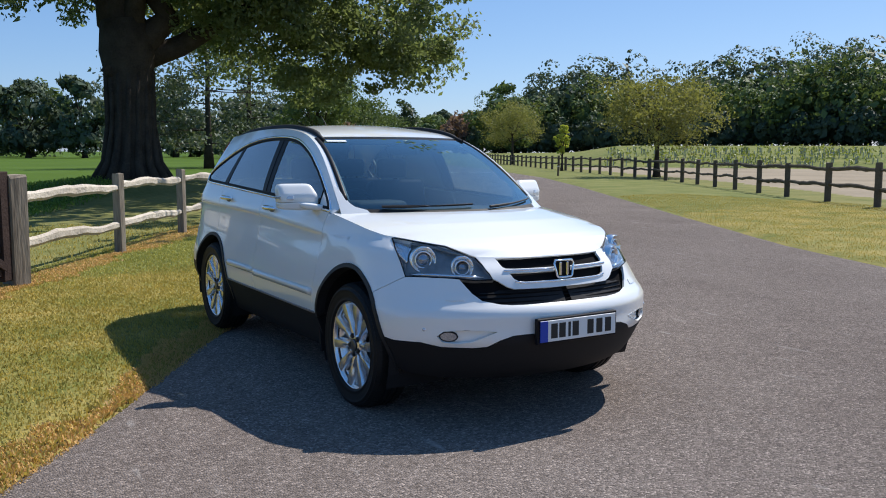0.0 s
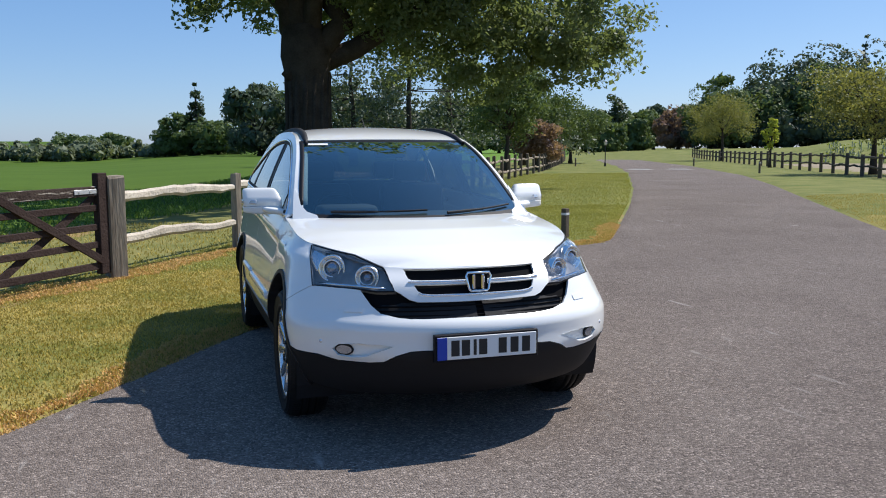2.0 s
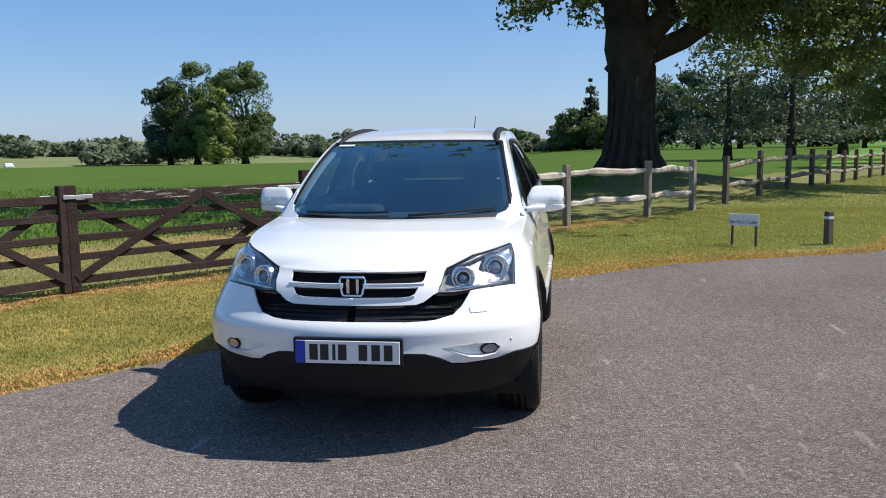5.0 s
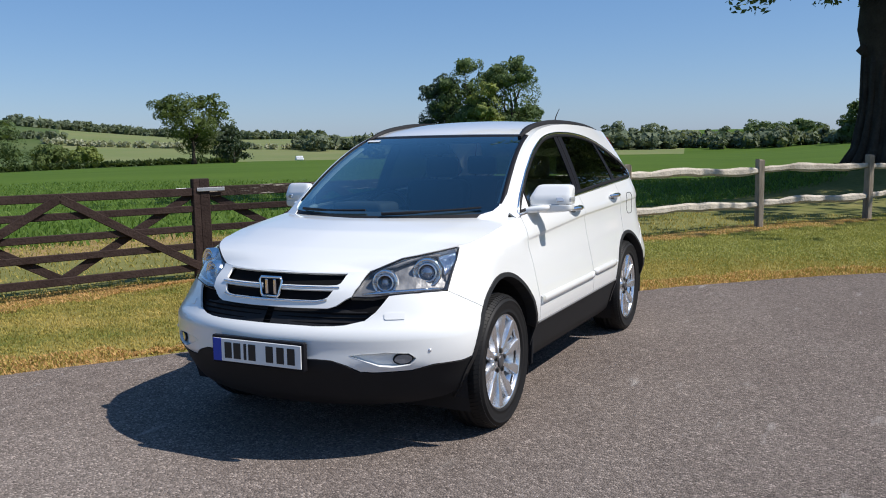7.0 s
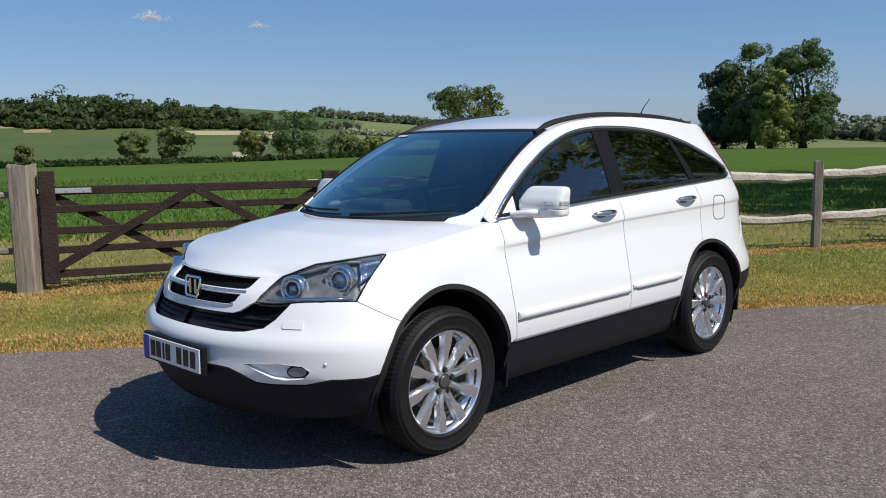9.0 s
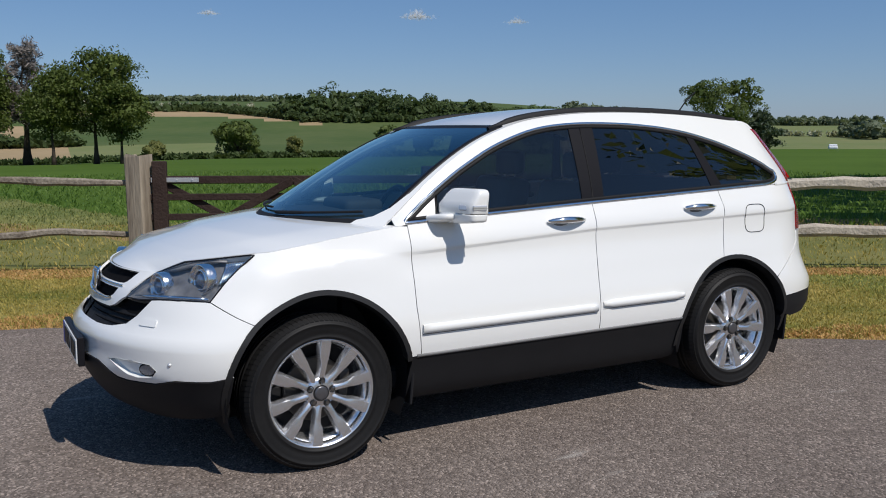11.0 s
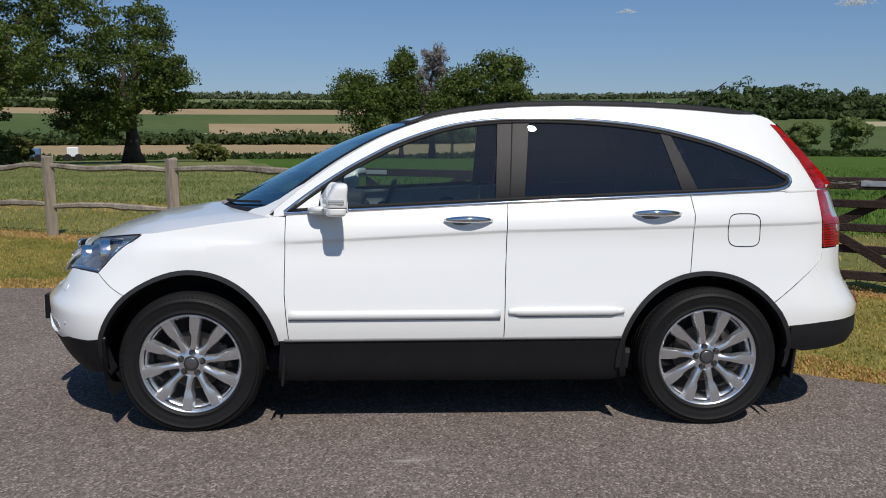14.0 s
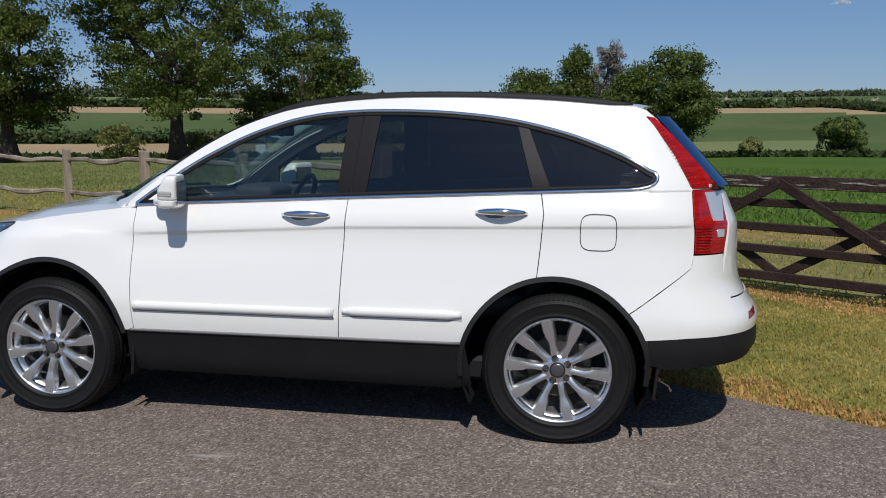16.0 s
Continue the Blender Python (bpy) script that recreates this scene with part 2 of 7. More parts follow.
def empty(name, m=None):
    e = new(name)
    e.empty_display_size = 0.1
    if m is not None:
        e.matrix_world = m
    return e


def box_bm(size, centre=(0, 0, 0), bevel=0.0, segments=1, bm=None, turn=None):
    """A bevelled box, added to bm if one is given."""
    own = bmesh.new()
    bmesh.ops.create_cube(own, size=1.0)
    bmesh.ops.scale(own, vec=size, verts=own.verts)
    if bevel:
        bmesh.ops.bevel(own, geom=own.edges[:], offset=bevel, segments=segments, affect="EDGES", profile=0.5)
    if turn is not None:
        bmesh.ops.transform(own, matrix=turn, verts=own.verts)
    bmesh.ops.translate(own, vec=centre, verts=own.verts)
    if bm is None:
        return own
    me = bpy.data.meshes.new("t")
    own.to_mesh(me), own.free(), bm.from_mesh(me)
    bpy.data.meshes.remove(me)
    return bm


def tube_arrays(points, radii, sides=8):
    """Vertices and faces of a tapered tube along points."""
    verts, faces = [], []
    for i, p in enumerate(points):
        a, b = points[max(0, i - 1)], points[min(len(points) - 1, i + 1)]
        d = (Vector(b) - Vector(a)).normalized()
        u = d.cross(Vector((0.31, 0.95, 0.05))).normalized()
        w = d.cross(u)
        for k in range(sides):
            q = 2 * math.pi * k / sides
            verts.append(Vector(p) + (u * math.cos(q) + w * math.sin(q)) * radii[i])
    for i in range(len(points) - 1):
        for k in range(sides):
            j = (k + 1) % sides
            faces.append((i * sides + k, i * sides + j, (i + 1) * sides + j, (i + 1) * sides + k))
    faces.append(tuple(range(sides))[::-1])
    faces.append(tuple((len(points) - 1) * sides + k for k in range(sides)))
    return verts, faces


# ---------------------------------------------------------------- ground
FENCE = [(30.0, -14.5), (18.0, -11.9), (9.3, -9.0), (7.15, -8.25), (5.2, -7.25), (3.25, -6.32), (1.0, -5.2), (-1.87, -4.02), (-4.35, -2.08), (-6.86, -0.53), (-9.4, 1.0),
         (-11.3, 2.58), (-15.0, 4.7), (-21.0, 8.1), (-28.0, 11.6), (-36.4, 16.3), (-43.8, 20.8), (-67.0, 33.0), (-110.0, 54.0)]
EDGE = [(60.0, -9.0), (20.0, -4.7), (8.0, -3.8), (3.86, -3.5), (2.9, -3.42), (2.1, -3.12), (1.4, -2.6), (0.65, -2.07), (-0.8, -1.2), (-2.2, -0.2), (-3.0, 0.3),
        (-3.8, 0.95), (-4.4, 1.6), (-5.0, 2.35), (-5.35, 3.1), (-5.64, 3.7), (-6.2, 5.1), (-6.9, 5.6), (-9.2, 7.05), (-15.0, 10.6), (-23.2, 15.4), (-41.2, 25.4), (-60.0, 34.9), (-110.0, 58.0)]
FAR_EDGE = [(60.0, 30.0), (20.0, 7.6), (6.0, 6.2), (1.0, 7.0), (-3.2, 9.1), (-9.1, 12.8), (-15.3, 16.8), (-23.3, 22.0), (-35.0, 29.2), (-57.0, 40.4), (-110.0, 64.0)]
RIGHT_FENCE = [(8.0, 12.0), (-2.0, 15.6), (-7.8, 19.0), (-12.7, 21.7), (-19.0, 25.8), (-25.2, 29.8), (-30.6, 32.6), (-36.1, 35.5), (-60.0, 48.0), (-110.0, 74.0)]


def side_of(line, x, y):
    """Signed distance to a polyline that runs towards -x: above zero on its +y side."""
    best, sign, reach = np.full(np.shape(x), 1e9), np.ones(np.shape(x)), np.zeros(np.shape(x))
    for (ax, ay), (bx, by) in zip(line, line[1:]):
        dx, dy = bx - ax, by - ay
        k = np.clip(((x - ax) * dx + (y - ay) * dy) / (dx * dx + dy * dy), 0, 1)
        d = np.hypot(x - ax - k * dx, y - ay - k * dy)
        s = dx * (y - ay) - dy * (x - ax)
        off = np.abs(s) / math.hypot(dx, dy)
        take = (d < best - 1e-6) | ((d < best + 1e-6) & (off > reach))
        sign, reach = np.where(take, np.where(s > 0, -1.0, 1.0), sign), np.where(take, off, reach)
        best = np.minimum(best, d)
    return best * sign


def smooth(a, b, v):
    k = np.clip((v - a) / (b - a), 0, 1)
    return k * k * (3 - 2 * k)


def bearing(x, y):
    """Degrees from +y towards -x, 0 to 360."""
    return np.degrees(np.arctan2(-x, y)) % 360


def road_level(x, y):
    return np.interp(x, [-60, -2, 4, 10], [0.0, -0.004, 0.012, 0.02]) * np.ones(np.shape(y))


def ground_level(x, y):
    """Height of the land: flat park to the north, a dip and hills to the south."""
    x, y = np.asarray(x, float), np.asarray(y, float)
    r, b = np.hypot(x, y), bearing(x, y)
    south = smooth(86, 98, b) * (1 - smooth(235, 290, b))
    hill = np.interp(r, [0, 20, 60, 78, 130, 240, 330, 420, 460, 590, 840, 1400, 3000], [0, 0, -0.45, -0.85, -2.0, -4.4, -1.4, 4.4, 10.0, 20.5, 34, 52, 80])
    low = np.interp(r, [0, 20, 60, 130, 240, 330, 420, 590, 840, 1400, 3000], [0, 0, -0.3, -1.2, -2.8, -1.0, 1.4, 5.5, 9.0, 13, 18])
    hill = hill - 1.5 * smooth(165, 182, b) * np.interp(r, [78, 240, 332, 420], [0, 1, 0.95, 0])
    k = smooth(128, 152, b)
    z = road_level(x, y) + south * (low + (hill - low) * k)
    z = z + 0.62 * np.exp(-((x + 22.6) ** 2 + (y - 3.0) ** 2) / 18.0)
    z = z + (1 - south) * 1.6 * smooth(95, 200, r) * smooth(75, 45, b)
    z = z + 1.5 * smooth(74, 90, r) * (1 - smooth(46, 50, b)) * smooth(2, 14, b)              # bank at the foot of the wood
    verge = np.clip(np.maximum(-side_of(EDGE, x, y), side_of(FAR_EDGE, x, y)), -0.5, 1.0)
    return z - 0.05 + 0.085 * smooth(-0.24, 0.26, verge) + 0.012 * smooth(0.2, 0.8, verge)


HEDGE_LINE = ([100, 140, 150, 164, 172, 184, 218], [240, 240, 229, 187, 192, 246, 248])


def build_ground():
    radii = np.concatenate([np.arange(0, 14, 0.18), np.geomspace(14, 90, 75), np.geomspace(92, 3000, 95)])
    turns = np.radians(np.concatenate([np.arange(0, 260, 0.75), np.arange(260, 360, 4.0)]))
    R_, A_ = np.meshgrid(radii, turns, indexing="ij")
    X, Y = -R_ * np.sin(A_) - 1.0, R_ * np.cos(A_) + 0.5
    Z = ground_level(X, Y)
    n, m = X.shape
    verts = np.stack([X.ravel(), Y.ravel(), Z.ravel()], 1)
    i, j = np.meshgrid(np.arange(n - 1), np.arange(m), indexing="ij")
    k = (j + 1) % m
    faces = np.stack([i * m + j, (i + 1) * m + j, (i + 1) * m + k, i * m + k], -1).reshape(-1, 4)
    c = verts[faces].mean(1)
    x, y = c[:, 0], c[:, 1]
    r, b = np.hypot(x, y), bearing(x, y)
    fence, right = side_of(FENCE, x, y), side_of(RIGHT_FENCE, x, y)
    idx = np.zeros(len(c), int)                                        # verge
    idx[x + 0.3 * y < -5.0] = 11                                       # greener corner
    idx[(fence < -0.0)] = 2                                            # rough strip behind the fence
    idx[(fence < -5.0)] = 3                                            # crop
    idx[(fence < -5.0) & (b < 72)] = 8                                # park lawn
    idx[(fence < -5.0) & (x > -3.0 - 0.25 * y) & (y < 0)] = 10           # meadow
    far = (fence < 0) & (b > 100)
    idx[far & (r > np.interp(b, *HEDGE_LINE) + 3)] = 5
    hill = far & (b > 163 + np.clip(r - 250, 0, 400) * 0.03)
    idx[hill & (r > 340) & (r < 600)] = 4
    idx[hill & (b > 174.5) & (r > 250) & (r < 332)] = 6
    idx[hill & (b > 177) & (b < 193) & (r > 340) & (r < 432)] = 6
    idx[hill & (r > 600)] = 5
    mid = far & (b > 140) & ~hill
    idx[mid & (r > np.interp(b, *HEDGE_LINE) + 3)] = 4
    idx[far & (b > 159) & (r > np.interp(b, [159, 165, 172], [436, 480, 486])) & (r < np.interp(b, [159, 165], [446, 538]))] = 6   # bare headland
    idx[mid & (r > 425) & (r < 440) & (b > 147.5) & (b < 151)] = 9
    idx[far & (np.abs(b - 148.0 + (r - 245) * 0.012) < 0.6) & (r > 245) & (r < 430)] = 9
    idx[(right > 0.8) & (r < 76)] = 7
    idx[(right > 0.8) & (r >= 76)] = 10
    idx[(right > 0) & (right < 2.5)] = 2
    wave = np.array([noise.noise((a * 1.6, c_ * 1.6, 0.0)) for a, c_ in zip(x, y)]) * (r < 16)
    worn = (np.abs(fence - 0.06) < 0.14 + 0.3 * wave) & (x < 12) & (x > -12)
    edge_d = side_of(EDGE, x, y)
    worn |= (edge_d < 0.02) & (edge_d > -0.10 - 0.3 * wave) & (r < 14)
    idx[worn] = 1
    patch = np.array([noise.noise((a * 0.55, c_ * 0.55, 7.0)) for a, c_ in zip(x, y)])
    idx[(r < 22) & (b > 105) & (b < 215) & (np.abs(fence + 4.4) < 0.9 + 1.2 * patch) & (patch > -0.12)] = 1
    ground = mesh_object("ground", verts, faces, [VERGE, DRY, ROUGH, CROP, FAR_CROP, PALE_CROP, TAN, PLOUGH, LAWN, TRACK, MEADOW, GREEN_VERGE], smooth=True, index=idx)
    tagged(ground, "mown verges, green crops and bare fields rolling to the horizon", "ground", kind="structure")


def build_road():
    """The tarmac between its two grass edges, draped over the land."""
    def along(line, n):
        p = np.array(line)
        s = np.concatenate([[0], np.cumsum(np.hypot(*np.diff(p, axis=0).T))])
        return p, s
    xs = np.concatenate([np.arange(-110, -14, 1.0), np.arange(-14, 14, 0.22), np.arange(14, 60, 2.0)])
    e, f = np.array(EDGE)[::-1], np.array(FAR_EDGE)[::-1]
    verts, faces, n = [], [], 40
    # rows run across from the near edge to the far edge; the corner of the green is followed in y as well
    e_len = np.concatenate([[0], np.cumsum(np.hypot(*np.diff(e, axis=0).T))])
    f_len = np.concatenate([[0], np.cumsum(np.hypot(*np.diff(f, axis=0).T))])
    keys_e = np.interp(np.linspace(0, 1, 420), [0, 0.35, 0.85, 1], [0, np.interp(0, [0], [0]) + e_len[6], e_len[-4], e_len[-1]])
    for s in keys_e:
        ex, ey = np.interp(s, e_len, e[:, 0]), np.interp(s, e_len, e[:, 1])
        g = np.interp(s, e_len[[0, 6, 8, 12, 17, 20, 23]], f_len[[0, 4, 5, 6, 7, 8, 10]])
        fx, fy = np.interp(g, f_len, f[:, 0]), np.interp(g, f_len, f[:, 1])
        wob = 0.05 * noise.noise((ex * 1.3, ey * 1.3, 3.1)) + 0.03 * noise.noise((ex * 6, ey * 6, 1.1))
        for k in np.linspace(0, 1, n):
            px, py = ex + (fx - ex) * k, ey + (fy - ey) * k + wob * (1 - k)
            verts.append((px, py, float(road_level(px, py)) + 0.006 * noise.noise((px * 0.8, py * 0.8, 0)) - (0.03 if k in (0, 1) else 0)))
    for i in range(len(keys_e) - 1):
        for k in range(n - 1):
            faces.append((i * n + k, i * n + k + 1, (i + 1) * n + k + 1, (i + 1) * n + k))
    road = mesh_object("road", verts, faces, ASPHALT, smooth=True)
    tagged(road, "worn grey tarmac drive with pale stone chips", "road", kind="structure")


build_ground()
build_road()


# ---------------------------------------------------------------- trees
def leaf_mesh(name, centres, sizes, mat, parent=None, facing=None, long=1.5):
    """Many small bent leaf blades as one mesh, facing anywhere or roughly along the given directions."""
    n = len(centres)
    rng = np.random.default_rng(n)
    a = rng.normal(size=(n, 3))
    if facing is not None:
        a = np.cross(a, facing + 0.3 * rng.normal(size=(n, 3)))
    a /= np.linalg.norm(a, axis=1)[:, None]
    b = np.cross(a, rng.normal(size=(n, 3)) if facing is None else facing + 0.3 * rng.normal(size=(n, 3)))
    b /= np.linalg.norm(b, axis=1)[:, None]
    c = np.cross(a, b) * 0.18
    s = np.asarray(sizes)[:, None]
    v = np.stack([centres - a * s * long * 0.5, centres + b * s * 0.4 + c * s, centres + a * s * long * 0.5, centres - b * s * 0.4 + c * s], 1).reshape(-1, 3)
    me = bpy.data.meshes.new(name)
    me.vertices.add(4 * n), me.loops.add(4 * n), me.polygons.add(n)
    me.vertices.foreach_set("co", v.astype(np.float32).ravel())
    me.loops.foreach_set("vertex_index", np.arange(4 * n, dtype=np.int32))
    me.polygons.foreach_set("loop_start", np.arange(0, 4 * n, 4, dtype=np.int32))
    me.polygons.foreach_set("loop_total", np.full(n, 4, dtype=np.int32))
    me.update(calc_edges=True)
    me.materials.append(mat)
    ob = new(name, me)
    if parent is not None:
        ob.parent = parent
    return ob


def clump_points(blobs, leaves, clumps, spread, rng):
    """Points gathered in clumps over the shells of several ellipsoids: uneven outlines and gaps."""
    vol = np.array([b[3] * b[4] * b[5] for b in blobs]) ** 0.8
    share = vol / vol.sum()
    out = []
    for b, k in zip(blobs, share):
        m = max(3, int(clumps * k))
        d = rng.normal(size=(m, 3))
        d /= np.linalg.norm(d, axis=1)[:, None]
        rad = rng.uniform(0.45, 1.0, (m, 1)) ** 0.6 * (1 + 0.1 * np.clip(rng.normal(size=(m, 1)), -1.5, 1.5))
        cc = np.array(b[:3]) + d * rad * np.array(b[3:6])
        per = max(4, int(leaves * k / m))
        for c in cc:
            w = spread * rng.uniform(0.6, 1.5)
            out.append(c + np.clip(rng.normal(size=(per, 3)), -1.5, 1.5) * np.array([w, w, w * 0.62]))
    return np.concatenate(out)


def puff_points(blobs, leaves, puffs, rng, size=0.34):
    """Billowing crowns: leaves on the outside of many small rounded puffs, with the way each leaf faces."""
    vol = np.array([b[3] * b[4] * b[5] for b in blobs]) ** 0.75
    share = vol / vol.sum()
    pts, out = [], []
    for b, k in zip(blobs, share):
        m = max(4, int(puffs * k))
        per = max(6, int(leaves * k / m))
        d = rng.normal(size=(m, 3))
        d /= np.linalg.norm(d, axis=1)[:, None]
        cc = np.array(b[:3]) + d * np.array(b[3:6]) * rng.uniform(0.62, 0.88, (m, 1))
        for c, way in zip(cc, d):
            q = rng.normal(size=(per, 3)) + way * 0.9 + np.array([0, 0, 0.35])
            q /= np.linalg.norm(q, axis=1)[:, None]
            w = size * rng.uniform(0.65, 1.3)
            r = np.array([b[3] * w, b[4] * w, min(b[5] * 1.1, (b[3] + b[4]) * 0.5) * w * 0.85])
            pts.append(c + q * r * rng.uniform(0.82, 1.1, (per, 1)))
            out.append(q)
    return np.concatenate(pts), np.concatenate(out)


def inner_leaves(blobs, count, rng):
    """Large sprays inside the crowns, which close them against the sky behind."""
    pts, out = [], []
    for b in blobs:
        d = rng.normal(size=(count, 3))
        d /= np.linalg.norm(d, axis=1)[:, None]
        pts.append(np.array(b[:3]) + d * np.array(b[3:6]) * rng.uniform(0.35, 0.8, (count, 1)))
        out.append(d)
    return np.concatenate(pts), np.concatenate(out)


def limb(start, end, r0, r1, rng, n=6, sag=0.15):
    a, b = Vector(start), Vector(end)
    pts = []
    for i in range(n + 1):
        k = i / n
        p = a.lerp(b, k)
        w = (b - a).length * 0.05 * math.sin(math.pi * k)
        pts.append(p + Vector((rng.normal() * w, rng.normal() * w, rng.normal() * w * 0.5 + sag * (b - a).length * k * (1 - k))))
    return tube_arrays(pts, [r0 + (r1 - r0) * (i / n) for i in range(n + 1)], 7)


def tree(label, x, y, top_z, radius, mat, leaves=3500, size=0.4, shape="round", bare=0.16, seed=1, name="tree", trunk_r=None, blobs=None, clumps=None, spread=None, trunk=None, limbs=(), twig=1.5, thin=0.026, puffs=0, fill=0, fill_size=3.0):
    """A tree of its own: trunk with limbs, and a crown of clumped leaves."""
    rng = np.random.default_rng(seed)
    z0 = float(ground_level(x, y)) - 0.1
    h = top_z - z0
    root = empty(name, Matrix.Translation((x, y, z0)))
    tagged(root, label, "tree")
    tr = trunk_r or max(0.09, h * thin)
    if blobs is None:
        blobs = []
        if shape == "cone":
            for k in np.linspace(0.12, 0.97, 7):
                r = radius * (1.06 - k) ** 0.8
                blobs.append((0, 0, h * k, r, r, h * 0.1))
        elif shape == "layers":
            for i in range(9):
                k = 0.2 + 0.78 * i / 8
                a = rng.uniform(0, 6.28)
                r = radius * (1.05 - 0.6 * k)
                blobs.append((math.cos(a) * r * 0.45, math.sin(a) * r * 0.45, h * k, r, r, h * 0.035))
        else:
            crown = h * (1 - bare)
            blobs.append((0, 0, h * bare + crown * 0.5, radius * 0.8, radius * 0.8, crown * 0.42))
            for i in range(9):
                a, k = 6.28 * i / 9 + rng.uniform(-0.4, 0.4), rng.uniform(0.18, 0.85)
                r = radius * rng.uniform(0.34, 0.52)
                q = radius * math.sqrt(max(0.05, 1 - (2 * k - 0.95) ** 2)) * 0.72
                blobs.append((math.cos(a) * q, math.sin(a) * q, h * bare + crown * k, r, r, r * 0.8))
            blobs.append((rng.normal() * 0.2 * radius, rng.normal() * 0.2 * radius, h * 0.88, radius * 0.45, radius * 0.45, h * 0.11))
            if puffs and bare < 0.08:
                blobs.append((0, 0, h * bare + crown * 0.24, radius * 0.85, radius * 0.85, crown * 0.24))
                for i in range(5):
                    a = 6.28 * i / 5 + rng.uniform(-0.4, 0.4)
                    blobs.append((math.cos(a) * radius * 0.5, math.sin(a) * radius * 0.5, h * bare + crown * 0.2, radius * 0.45, radius * 0.45, crown * 0.16))
    verts, faces = [], []
    for v, f in limbs:
        mesh_object("limb", v, f, BARK, root, smooth=True)

    def join(vf):
        k = len(verts)
        verts.extend(vf[0]), faces.extend([tuple(i + k for i in f) for f in vf[1]])
    if trunk is not None:
        for vf in trunk:
            join(vf)
    else:
        fork = h * (bare + 0.25 if shape == "round" else 0.9)
        pts = [Vector((rng.normal() * tr * 0.3 * k, rng.normal() * tr * 0.3 * k, fork * k)) for k in np.linspace(0, 1, 6)]
        join(tube_arrays(pts, [tr * (1.7 if i == 0 else 1.12 if i == 1 else 1.0 - 0.1 * i) for i in range(6)], 9))
        if shape == "round":
            for b in blobs[1:]:
                one = limb(pts[3 if b[2] < fork else 4], Vector(b[:3]) * 0.97 + Vector((0, 0, 0.03 * h)), tr * 0.5, tr * 0.1, rng)
                if leaves >= 8000:
                    mesh_object("limb", *one, BARK, root, smooth=True)
                else:
                    join(one)
        else:
            for b in blobs:
                for i in range(3):
                    a = rng.uniform(0, 6.28)
                    join(limb((0, 0, min(b[2], fork)), (b[0] + math.cos(a) * b[3] * 0.8, b[1] + math.sin(a) * b[4] * 0.8, b[2]), tr * 0.2, tr * 0.05, rng, 3, 0.0))
    mesh_object("trunk", verts, faces, BARK, root, smooth=True)
    pts = clump_points(blobs, leaves, clumps or max(40, leaves // 28), spread or radius * 0.11, rng)
    facing = None
    if puffs:
        pts, facing = puff_points(blobs, leaves, puffs, rng, 0.42)
    sizes = size * rng.uniform(0.55, 1.35, len(pts))
    if fill:
        p, q = inner_leaves(blobs, fill, rng)
        facing = np.concatenate([rng.normal(size=pts.shape) if facing is None else facing, q])
        pts, sizes = np.concatenate([pts, p]), np.concatenate([sizes, size * fill_size * rng.uniform(0.7, 1.3, len(p))])
    leaf_mesh("crown", pts, sizes, mat, root, facing, long=twig)
    return root


